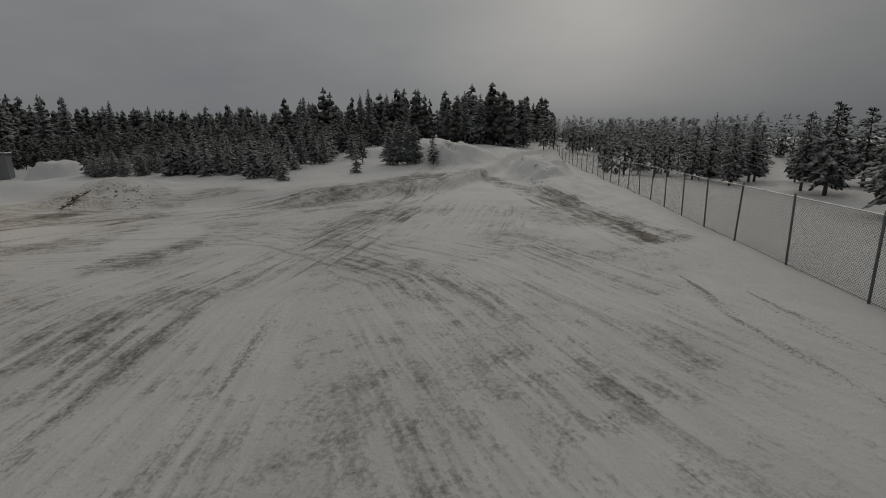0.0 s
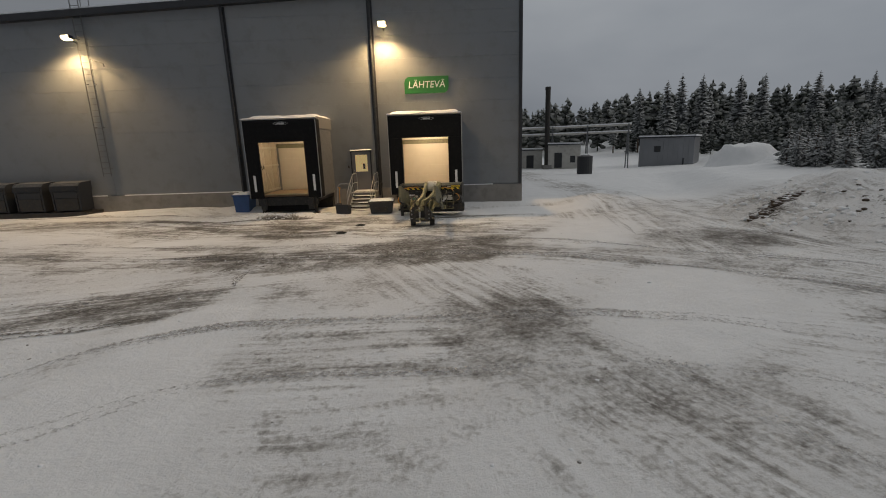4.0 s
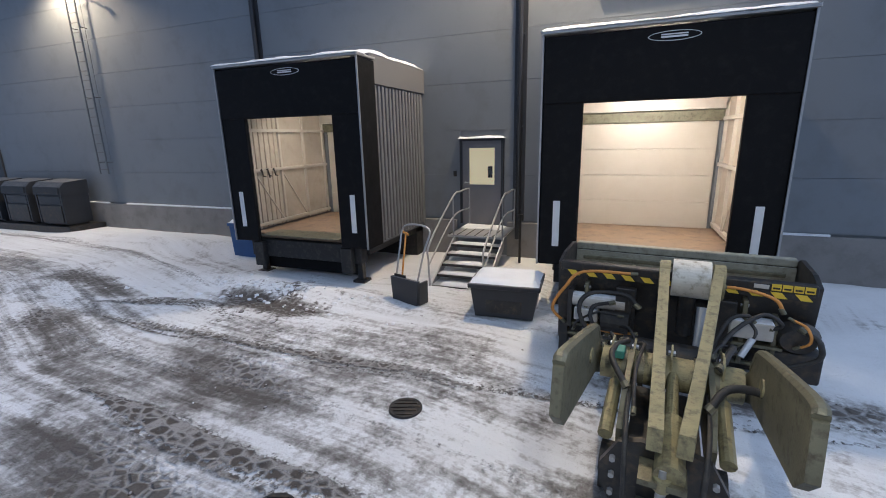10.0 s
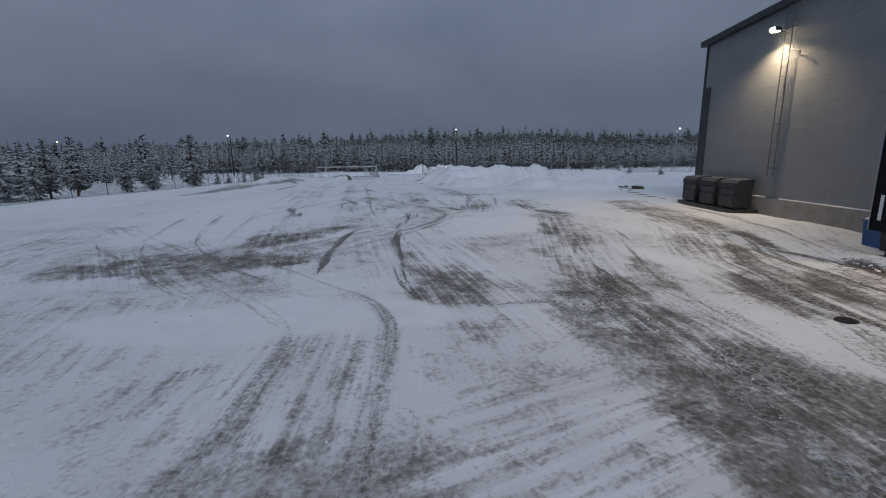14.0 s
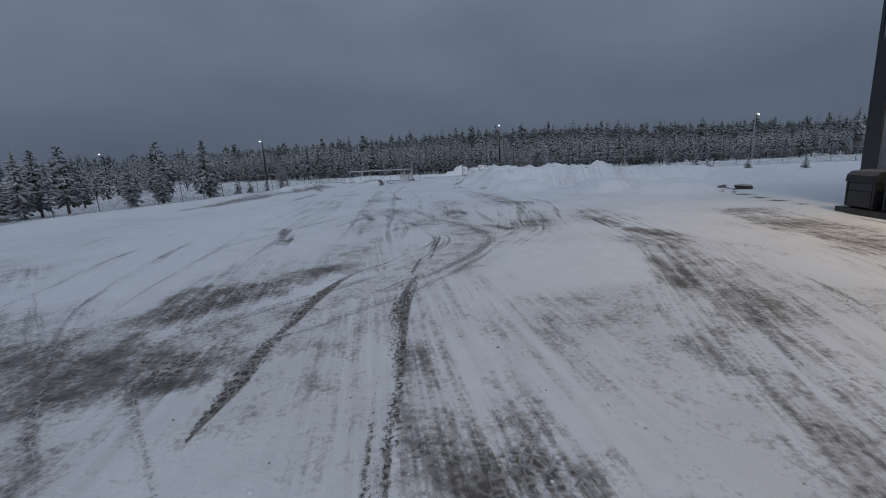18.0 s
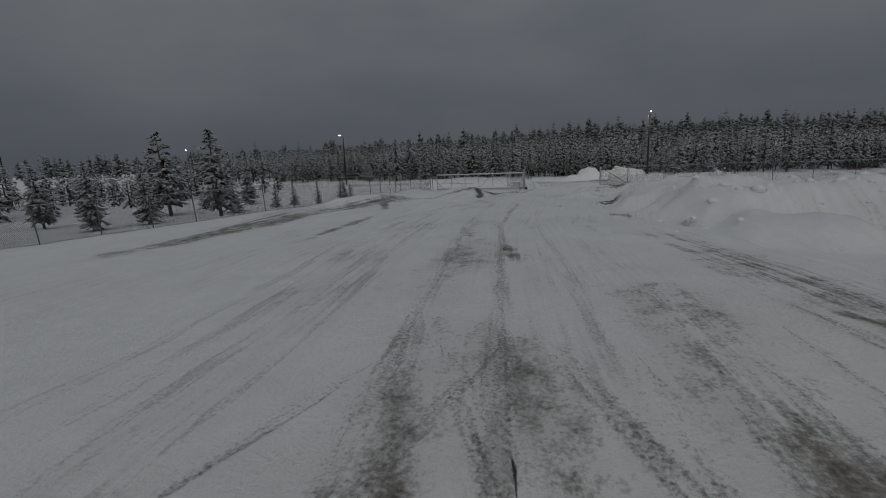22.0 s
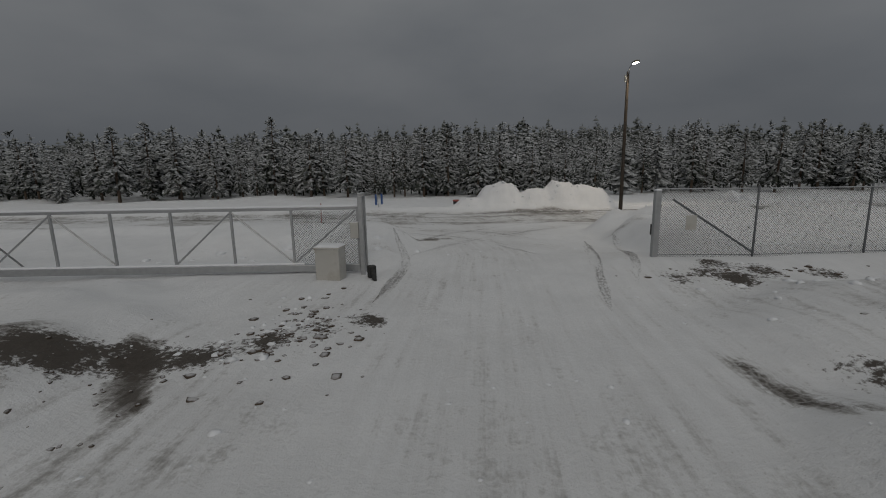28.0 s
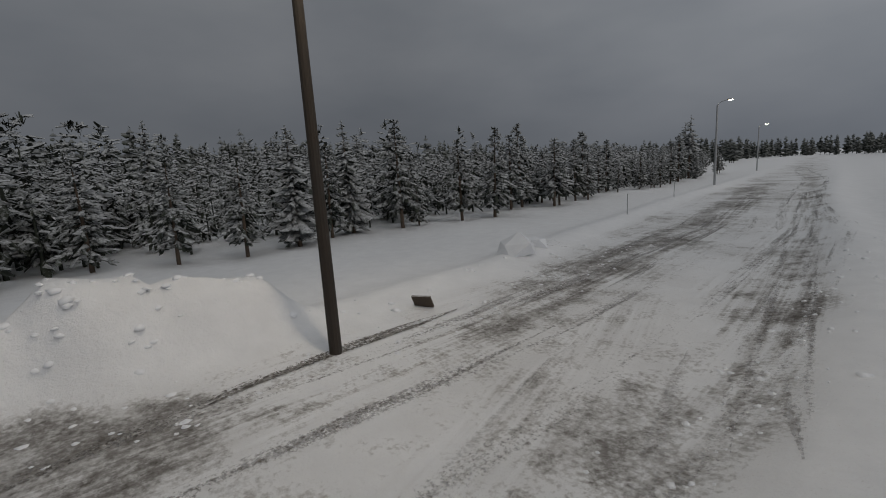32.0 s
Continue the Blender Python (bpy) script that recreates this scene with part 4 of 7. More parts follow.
def build_warehouse():
    hall = thing("warehouse", (0, 0, 0), 0, "grey sheet-clad warehouse with loading docks in a snowy yard", "building")
    depth = 46.0
    bm = bmesh.new()
    openings = [(-1.35, 1.35, 0.9, 3.7), (-8.15, -5.45, 0.9, 3.7), (-4.2, -3.16, 0.82, 2.95)]
    # backing wall in strips around the openings
    cuts = sorted({X0, X1, PEAK, *[v for o in openings for v in o[:2]]})
    for a, b in zip(cuts, cuts[1:]):
        mid = (a + b) / 2
        o = next((k for k in openings if k[0] < mid < k[1]), None)
        if o:
            box(bm, a, b, 0.04, 0.3, 0, o[2])
            prism(bm, [(a, o[3]), (b, o[3]), (b, eave(b)), (a, eave(a))], 0.04, 0.3)
        else:
            prism(bm, [(a, 0), (b, 0), (b, eave(b)), (a, eave(a))], 0.04, 0.3)
    box(bm, X0, X0 + 0.3, 0.3, depth, 0, 9.7)
    box(bm, X1 - 0.3, X1, 0.3, depth, 0, eave(X1) - 0.02)
    prism(bm, [(X0, 0), (X1, 0), (X1, eave(X1)), (X0, eave(X0))], depth, depth + 0.3)
    wall = part("wall", bm, M_CLAD, hall)
    bm = bmesh.new()
    for a, b in ((X0 - 0.35, PEAK), (PEAK, X1 + 0.35)):
        prism(bm, [(a, eave(a)), (b, eave(b)), (b, eave(b) + 0.32), (a, eave(a) + 0.32)], -0.32, depth + 0.5)
    part("roof", bm, M_DARKMETAL, hall, "low single-pitch roof with a dark edge")
    bm = bmesh.new()
    for a, b in ((X0 - 0.3, PEAK), (PEAK, X1 + 0.3)):
        prism(bm, [(a, eave(a) + 0.324), (b, eave(b) + 0.324), (b, eave(b) + 0.42), (a, eave(a) + 0.42)], -0.2, depth + 0.4)
    part("roof_snow", bm, M_SNOW, hall, "thin layer of snow")
    for a, b in ((X0 - 0.06, -8.22), (-5.37, -4.35), (-3.0, -1.42), (1.42, X1 + 0.06)):
        part("plinth", boxes((a, b, -0.09, 0.04, -0.3, 0.9), bevel=0.01), M_CONCRETE, hall, "bare concrete plinth")
    for a, b in ((X0 - 0.06, -18.0), (-17.0, -9.0), (1.8, 3.5)):
        part("ledge_snow", boxes((a, b, -0.085, 0.0, 0.903, 0.95), bevel=0.015), M_SNOW, hall, "snow on the plinth's ledge")
    bm = bmesh.new()
    box(bm, X1 - 0.12, X1 + 0.05, -0.06, 0.2, 0.9, eave(X1), 0.01)
    part("corner_trim", bm, M_DARKMETAL, hall)
    bm = bmesh.new()
    box(bm, X0 - 0.05, X0 + 0.12, -0.06, 0.2, 0.9, eave(X0), 0.01)
    part("corner_trim", bm, M_DARKMETAL, hall)
    bm = boxes((-24.82, -24.18, -0.07, 0.03, 1.1, 7.22), bevel=0.01)
    part("dark_panel", bm, M_DARKMETAL, hall, "tall dark panel near the corner")
    for x in (-10.27, -2.74):
        bm = rods(((x, -0.11, 0.5), (x, -0.11, eave(x)), 0.06), seg=12)
        for z in (1.2, 3.2, 5.2, 7.2, 9.0):
            box(bm, x - 0.08, x + 0.08, -0.1, 0.0, z, z + 0.04)
        part("downpipe", bm, M_DARKMETAL, hall)
        bm = boxes((x - 0.14, x + 0.14, -0.035, 0.0, 0.95, eave(x) - 0.05))
        part("joint_trim", bm, M_DARKMETAL, hall)
    # sandwich panels, each a piece with its own joint
    cols = [X0 + 0.12, -17.5, -10.27, -2.74, X1 - 0.12]
    pitch = 1.1
    for a, b in zip(cols, cols[1:]):
        z = 0.955
        while z < 11.0:
            z1 = z + pitch - 0.007
            spans = [(a + 0.008, b - 0.008)]
            for o in openings:
                if z < o[3] + 0.02 and z1 > o[2]:
                    nxt = []
                    for s, e in spans:
                        if o[1] + 0.05 <= s or o[0] - 0.05 >= e:
                            nxt.append((s, e))
                        else:
                            nxt += [(s, o[0] - 0.05)] if o[0] - 0.05 - s > 0.1 else []
                            nxt += [(o[1] + 0.05, e)] if e - o[1] - 0.05 > 0.1 else []
                    spans = nxt
            for s, e in spans:
                t0, t1 = min(z1, eave(s) - 0.01), min(z1, eave(e) - 0.01)
                if min(t0, t1) > z + 0.05:
                    bm = prism(bmesh.new(), [(s, z), (e, z), (e, t1), (s, t0)], 0.0, 0.036)
                    part("panel", bm, M_CLAD, wall)
            z += pitch
    return hall


build_warehouse()


def build_flood_lamp(x, z):
    t = thing("wall_lamp", (x, 0, z), 0, "lit floodlight on a bracket high on the warehouse wall", "lamp", "wall lamps")
    part("bracket", rods(((0, 0.0, -0.1), (0, -0.45, 0.05), 0.025), ((0, 0.0, 0.12), (0, -0.45, 0.05), 0.02)), M_DARKMETAL, t)
    bm = boxes((-0.22, 0.22, -0.72, -0.42, -0.02, 0.16), bevel=0.03)
    part("housing", bm, M_DARKMETAL, t)
    bm = boxes((-0.17, 0.17, -0.69, -0.45, -0.05, -0.022), bevel=0.01)
    box(bm, -0.17, 0.17, -0.735, -0.722, 0.0, 0.13, 0.004)
    part("lens", bm, M_BULB, t, "glowing warm lens")


build_flood_lamp(-2.06, 9.03)
build_flood_lamp(-18.05, 8.93)


def build_ladder():
    t = thing("roof_ladder", (-17.63, 0, 0), 0, "galvanised roof ladder fixed to the warehouse wall", "ladder")
    top = eave(-17.8) + 1.25
    for x in (-0.22, 0.22):
        part("stile", rods(((x, -0.22, 2.0), (x, -0.22, top), 0.025)), M_FENCE, t)
    z = 2.15
    while z < top:
        part("rung", rods(((-0.22, -0.22, z), (0.22, -0.22, z), 0.014)), M_FENCE, t)
        z += 0.3
    for z in (2.4, 4.6, 6.8, 9.0):
        for x in (-0.22, 0.22):
            part("wall_bracket", rods(((x, -0.22, z), (x, 0, z), 0.015)), M_FENCE, t)
    for x in (-0.22, 0.22):
        bm = hose(bmesh.new(), [(x, -0.22, top - 0.5), (x, -0.2, top + 0.1), (x, 0.12, top + 0.3), (x, 0.5, top + 0.05), (x, 0.5, top - 0.85)], 0.022)
        part("grab_rail", bm, M_FENCE, t)
    part("side_bracket", rods(((0.2, -0.22, 8.0), (0.95, -0.25, 7.75), 0.02), ((0.95, -0.25, 7.75), (0.95, -0.25, 7.6), 0.03)), M_FENCE, t)


build_ladder()


def build_sign():
    t = thing("sign", (0.04, 0, 6.2), 0, "green sign with white lettering on the warehouse wall", "sign")
    o = [(-1.16, -0.42), (0.95, -0.42), (1.1, -0.3), (1.16, -0.1), (1.16, 0.42), (-0.95, 0.42), (-1.1, 0.3), (-1.16, 0.12)]
    part("board", prism(bmesh.new(), o, -0.075, -0.012), M_GREEN, t)
    cu = bpy.data.curves.new("letters", "FONT")
    cu.body, cu.size, cu.align_x, cu.align_y, cu.extrude, cu.shear = "LÄHTEVÄ", 0.48, "CENTER", "CENTER", 0.008, 0.12
    ob = new("letters_src", cu)
    dg = bpy.context.evaluated_depsgraph_get()
    me = bpy.data.meshes.new_from_object(ob.evaluated_get(dg))
    bpy.data.objects.remove(ob)
    me.materials.clear()
    me.materials.append(M_WHITE)
    text = new("lettering", me)
    text.parent = t
    text.matrix_local = pose(0, -0.083, 0.0, 90, 0, 0) @ Matrix.Diagonal((0.95, 1.0, 1, 1))
    tagged(text, "white word on green")


build_sign()


def build_dock(x):
    """A dock house in front of the wall: black front curtain, ribbed sides, lit room behind."""
    t = thing("loading_dock", (x, 0, 0), 0, "black-fronted loading dock house with a lit opening", "loading dock", "loading docks")
    fy, w, top, bot = -3.3, 1.72, 4.47, 0.82
    ow, ot = 1.08, 3.48
    # front: curtain of three flaps
    part("side_flap", boxes((-w + 0.02, -ow, fy, fy + 0.1, bot, ot), bevel=0.02), M_BLACK, t)
    part("side_flap", boxes((ow, w - 0.02, fy, fy + 0.1, bot, ot), bevel=0.02), M_BLACK, t)
    part("head_curtain", boxes((-w + 0.02, w - 0.02, fy - 0.02, fy + 0.12, ot - 0.03, top - 0.03), bevel=0.02), M_BLACK, t)
    for sx in (-1, 1):
        part("edge_profile", boxes((sx * w - 0.014, sx * w + 0.014, fy - 0.03, fy + 0.0, bot, top)), M_GALV, t)
        part("cheek", boxes((sx * w - 0.014, sx * w + 0.014, fy + 0.001, fy + 0.16, bot, top)), M_BLACK, t)
        part("side_hood", boxes((min(sx * w, sx * (w - 0.1)) + 0.0, max(sx * w, sx * (w - 0.1)), fy + 0.16, fy + 0.62, bot, top - 0.02)), M_BLACK, t)
        a, b = sorted((sx * 1.37, sx * 1.48))
        part("guide_stripe", boxes((a + (0.0), b, fy - 0.012, fy - 0.002, 1.15, 1.92)), M_WHITE, t, "white guide stripe")
    bm = boxes((-w - 0.03, w + 0.03, fy - 0.06, fy + 0.65, top, top + 0.05), bevel=0.015)
    part("hood", bm, M_GALV, t)
    part("hood_snow", drift(-w - 0.04, w + 0.04, fy - 0.07, fy + 0.3, top + 0.052, 0.055, int(10 + x)), M_SNOW, t, "snow on the hood", True)
    # oval badge: black field with a thin pale rim and two pale bars
    def oval(rx, rz):
        return [(0.1 + rx * math.cos(k * math.tau / 28), 4.30 + rz * math.sin(k * math.tau / 28)) for k in range(28)]
    badge = part("maker_badge", prism(bmesh.new(), oval(0.34, 0.068), fy - 0.028, fy - 0.022), M_WHITE, t, "small black oval badge with a pale rim")
    part("badge_field", prism(bmesh.new(), oval(0.328, 0.058), fy - 0.032, fy - 0.0285), M_BLACK, badge)
    part("badge_bar", boxes((-0.07, 0.27, fy - 0.037, fy - 0.0325, 4.312, 4.328), bevel=0.0), M_WHITE, badge)
    part("badge_bar", boxes((-0.07, 0.27, fy - 0.037, fy - 0.0325, 4.276, 4.30), bevel=0.0), M_WHITE, badge)
    # box: ribbed side walls, floor, roof
    for sx in (-1, 1):
        xw = sx * 1.52
        bm = bmesh.new()
        box(bm, xw - 0.03, xw + 0.03, fy + 0.3, 0.0, 0.75, 4.35)
        part("side_wall", bm, M_RIB, t)
        y = fy + 0.66
        while y < -0.12:
            part("rib", boxes((min(xw, xw + sx * 0.075), max(xw, xw + sx * 0.075), y, y + 0.1, 0.8, 4.05), bevel=0.02), M_RIB, t)
            y += 0.16
        part("top_flashing", boxes((xw - 0.1, xw + 0.1, fy + 0.63, -0.002, 4.06, 4.62), bevel=0.01), M_RIB, t)
        # inner framing
        inner = xw - sx * 0.035
        for y in (fy + 0.45, fy + 1.35, fy + 2.25, fy + 3.1):
            part("stud", boxes((min(inner, inner - sx * 0.07), max(inner, inner - sx * 0.07), y, y + 0.06, 1.0, 4.1)), M_INNER, t)
        for z in (1.05, 2.3, 3.2):
            part("rail", boxes((min(inner, inner - sx * 0.09), max(inner, inner - sx * 0.09), fy + 0.4, -0.1, z, z + 0.07)), M_INNER, t)
        part("inner_lining", boxes((min(inner, inner - sx * 0.012), max(inner, inner - sx * 0.012), fy + 0.35, -0.05, 1.0, 4.1)), M_LINING, t)
        y = fy + 0.42
        while y < fy + 1.3:
            part("inner_rib", boxes((min(inner, inner - sx * 0.04), max(inner, inner - sx * 0.04), y, y + 0.1, 1.0, 4.05), bevel=0.012), M_LINING, t)
            y += 0.16
        part("brace", rods(((inner - sx * 0.05, fy + 0.5, 2.25), (inner - sx * 0.05, fy + 1.3, 1.1), 0.02), ((inner - sx * 0.05, fy + 1.4, 2.25), (inner - sx * 0.05, fy + 2.2, 1.1), 0.02)), M_INNER, t)
        if x < -1 and sx < 0:
            for k in range(3):
                yy = fy + 0.62 + 0.2 * k
                tool = part("hanging_tool", rods(((inner + 0.12, yy, 2.36), (inner + 0.12, yy + 0.05, 2.2 - 0.04 * (k % 2)), 0.018), ((inner + 0.12, yy + 0.05, 2.2), (inner + 0.12, yy + 0.12, 2.19), 0.014), seg=7), M_DARKSTEEL, t)
                part("hook", rods(((inner + 0.08, yy, 2.34), (inner + 0.14, yy, 2.37), 0.012), seg=6), M_DARKSTEEL, tool)
    part("roof", boxes((-1.56, 1.56, fy + 0.4, 0.0, 4.36, 4.5)), M_RIB, t)
    part("roof_snow", drift(-1.62, 1.62, fy + 0.66, -0.01, 4.625, 0.11, 5), M_SNOW, t, "", True)
    part("ceiling", boxes((-1.48, 1.48, fy + 0.4, -0.02, 3.85, 3.9)), M_INNER, t)
    part("lamp_tube", boxes((-0.7, 0.7, -2.36, -2.24, 3.78, 3.84), bevel=0.01), glow("dock_tube_glow", (1.0, 0.85, 0.62), 9.0), t, "lit ceiling lamp")
    part("floor", boxes((-1.48, 1.48, fy + 0.25, 0.0, 0.86, 0.96)), M_DOCKFLOOR, t, "worn brown floor")
    part("floor_lip", boxes((-1.0, 1.0, fy + 0.0, fy + 0.6, 0.965, 0.985)), M_GREYSTEEL, t)
    # door leaf of four panels, closed at the wall line
    door = part("dock_door", boxes((-1.35, 1.35, -0.03, 0.03, 0.96, 3.2)), M_INNER, t, "closed cream sectional door")
    for i in range(4):
        z = 0.97 + i * 0.56
        part("door_section", boxes((-1.34, 1.34, -0.06, -0.032, z, z + 0.553), bevel=0.006), M_INNER, door)
    part("door_head", boxes((-1.45, 1.45, -0.14, 0.0, 3.2, 3.42), bevel=0.01), M_GREYSTEEL, t, "dark header above the door")
    part("door_lintel", boxes((-1.45, 1.45, -0.2, 0.0, 3.43, 3.84), bevel=0.01), M_INNER, t)
    # under-frame: legs, beams, buffers
    part("front_beam", boxes((-1.45, 1.45, fy + 0.15, fy + 0.4, 0.45, 0.85), bevel=0.02), M_RUBBER, t)
    part("back_skirt", boxes((-1.5, 1.5, -0.5, -0.1, -0.1, 0.85)), M_RUBBER, t)
    for sx in (-1, 1):
        part("side_beam", boxes((min(sx * 1.4, sx * 1.5), max(sx * 1.4, sx * 1.5), fy + 0.4, -0.1, 0.6, 0.86)), M_DARKSTEEL, t)
        part("leg", boxes((sx * 1.3 - 0.06, sx * 1.3 + 0.06, fy + 0.3, fy + 0.42, -0.1, 0.5)), M_DARKSTEEL, t)
        part("foot_plate", boxes((sx * 1.3 - 0.14, sx * 1.3 + 0.14, fy + 0.22, fy + 0.5, -0.1, 0.06)), M_DARKSTEEL, t)
        bf = part("buffer", boxes((sx * 1.15 - 0.13, sx * 1.15 + 0.13, fy + 0.02, fy + 0.16, 0.25, 0.8), bevel=0.02), M_RUBBER, t, "black rubber buffer")
        if x == 0:
            for z in (0.3, 0.46, 0.62):
                part("mark", boxes((sx * 1.22 - 0.04, sx * 1.22 + 0.04, fy + 0.008, fy + 0.019, z, z + 0.08)), M_YELLOW, bf, "yellow mark")
    part("lower_skirt", boxes((-1.25, 1.25, fy + 0.42, fy + 0.5, 0.12, 0.6)), M_BLACK, t)
    return t


build_dock(0.0)
build_dock(-6.80)


def build_door_and_stairs():
    d = thing("door_1", (-3.68, 0, 0.82), 0, "grey steel door with a lit glass pane above the steps", "door", kind="structure")
    part("frame", boxes((-0.56, -0.5, -0.06, 0.1, 0, 2.13), (0.5, 0.56, -0.06, 0.1, 0, 2.13), (-0.5, 0.5, -0.06, 0.1, 2.07, 2.13)), M_DARKMETAL, d)
    leaf = part("leaf", boxes((-0.5, 0.5, -0.02, 0.03, 0.01, 1.0), (-0.5, -0.33, -0.02, 0.03, 1.0, 2.07), (0.33, 0.5, -0.02, 0.03, 1.0, 2.07), (-0.33, 0.33, -0.02, 0.03, 1.9, 2.07)), M_DOOR, d)
    part("pane", boxes((-0.33, 0.33, 0.0, 0.012, 1.0, 1.9)), M_GLASS, leaf, "glass pane")
    part("handle", rods(((-0.42, -0.03, 1.05), (-0.42, -0.09, 1.05), 0.02), ((-0.42, -0.09, 1.05), (-0.29, -0.09, 1.05), 0.014)), M_GALV, leaf)
    # the wall itself glows, standing in for lamps inside the room
    part("room_behind", boxes((-1.7, 1.7, 0.9, 0.95, 0.0, 2.5)), M_ROOMGLOW, d, "wall behind the pane that glows in place of room light")
    part("wall_phone", boxes((-0.08, 0.04, 0.84, 0.9, 1.1, 1.4), bevel=0.01), M_DARKSTEEL, d)
    part("canopy_snow", drift(-0.6, 0.6, -0.14, 0.0, 2.131, 0.06, 8), M_SNOW, d, "", True)
    solid("card_reader", boxes((-4.42, -4.34, -0.05, 0.0, 2.02, 2.16), bevel=0.01), M_DARKSTEEL, "small black card reader beside the door", "card reader")
    s = thing("entrance_steps", (-3.32, 0, 0), 0, "galvanised grating steps with handrails, dusted with snow", "stairs")
    part("landing", boxes((-0.8, 0.5, -1.35, -0.1, 0.74, 0.79), bevel=0.005), M_GALV, s)
    for i in range(6):
        part("grating_bar", boxes((-0.78 + i * 0.21, -0.76 + i * 0.21, -1.34, -0.11, 0.791, 0.8)), M_DARKSTEEL, s)
    part("landing_snow", drift(-0.75, 0.3, -0.6, -0.12, 0.801, 0.05, 6), M_SNOW, s, "", True)
    for i in range(5):
        z, y = 0.64 - i * 0.148, -1.35 - i * 0.3
        tread = part("tread", boxes((-0.6, 0.5, y - 0.28, y, z - 0.03, z), bevel=0.004), M_GALV, s)
        part("nosing", boxes((-0.6, 0.5, y - 0.3, y - 0.282, z - 0.05, z + 0.004)), M_DARKSTEEL, tread)
        part("snow_patch", drift(-0.57 + 0.12 * (i % 3), 0.25 + 0.1 * (i % 2), y - 0.22, y - 0.01, z + 0.001, 0.035, 20 + i), M_SNOW, tread, "", True)
    for x in (-0.63, 0.52):
        part("stringer", prism(bmesh.new(), [(-1.3, 0.55), (-1.3, 0.78), (-2.9, -0.0), (-2.9, -0.2)], x - 0.015, x + 0.015, Matrix.Rotation(radians(90), 4, "Z") @ Matrix.Diagonal((1, -1, 1, 1))), M_GALV, s)
        bm = hose(bmesh.new(), [(x, -2.85, 0.0), (x, -2.9, 0.55), (x, -2.8, 0.93), (x, -1.4, 1.68), (x, -0.9, 1.74), (x, -0.25, 1.74), (x, -0.2, 1.6), (x, -0.2, 0.8)], 0.021, 8)
        part("handrail", bm, M_GALV, s)
        part("mid_rail", hose(bmesh.new(), [(x, -2.87, 0.5), (x, -1.4, 1.22), (x, -0.2, 1.25)], 0.017, 8), M_GALV, s)
        part("post", rods(((x, -1.4, 0.6), (x, -1.4, 1.68), 0.02)), M_GALV, s)
    b = thing("grit_bin", (-2.16, -3.62, ground_at(-2.16, -3.62)), 4, "dark grey plastic grit bin with snow on its lid", "grit bin")
    part("body", prism(bmesh.new(), [(-0.48, 0), (0.48, 0), (0.56, 0.5), (-0.56, 0.5)], -0.42, 0.36), M_PLASTIC, b)
    part("lid", boxes((-0.6, 0.6, -0.48, 0.42, 0.5, 0.58), bevel=0.02), M_PLASTIC, b)
    part("lid_snow", drift(-0.57, 0.57, -0.44, 0.4, 0.581, 0.07, 3), M_SNOW, b, "", True)
    part("recess", boxes((-0.3, 0.3, -0.43, -0.421, 0.08, 0.3), bevel=0.003), M_DARKSTEEL, b)
    # snow pusher with a tall bent handle, and an orange shovel leaning on it
    sp = thing("snow_pusher", (-4.0, -3.85, ground_at(-4.0, -3.85)), -18, "black snow pusher with a bent steel handle leaning on the dock", "snow pusher")
    part("scoop", prism(bmesh.new(), [(-0.3, 0.0), (0.3, 0.0), (0.34, 0.46), (-0.34, 0.46)], -0.06, 0.0), M_PLASTIC, sp)
    for sx in (-0.34, 0.3):
        part("scoop_side", boxes((sx, sx + 0.04, -0.02, 0.22, 0.0, 0.42), bevel=0.01), M_PLASTIC, sp)
    part("handle", hose(bmesh.new(), [(-0.26, 0.0, 0.35), (-0.3, 0.18, 0.95), (-0.3, 0.34, 1.35), (0.3, 0.34, 1.35), (0.3, 0.18, 0.95), (0.26, 0.0, 0.35)], 0.018, 8), M_GALV, sp)
    sh = thing("shovel", (-4.12, -3.65, ground_at(-4.1, -3.65)), -18, "shovel with an orange shaft standing in the pusher", "shovel")
    part("shaft", rods(((0.05, -0.12, 0.45), (-0.12, 0.2, 1.2), 0.018)), M_ORANGE, sh)
    part("grip", rods(((-0.19, 0.2, 1.22), (-0.05, 0.2, 1.18), 0.022)), M_ORANGE, sh)
    part("blade", boxes((-0.12, 0.16, -0.16, -0.13, 0.1, 0.5), bevel=0.01), M_DARKSTEEL, sh)
    solid("bollard_post", rods(((0, 0, -0.1), (0, 0, 1.15), 0.03), ((0, 0, 1.15), (0, 0, 1.22), 0.06)), M_DARKSTEEL, "slim dark post with a cap beside the wall", "post", at=(-2.55, -0.7, 0.0))


build_door_and_stairs()


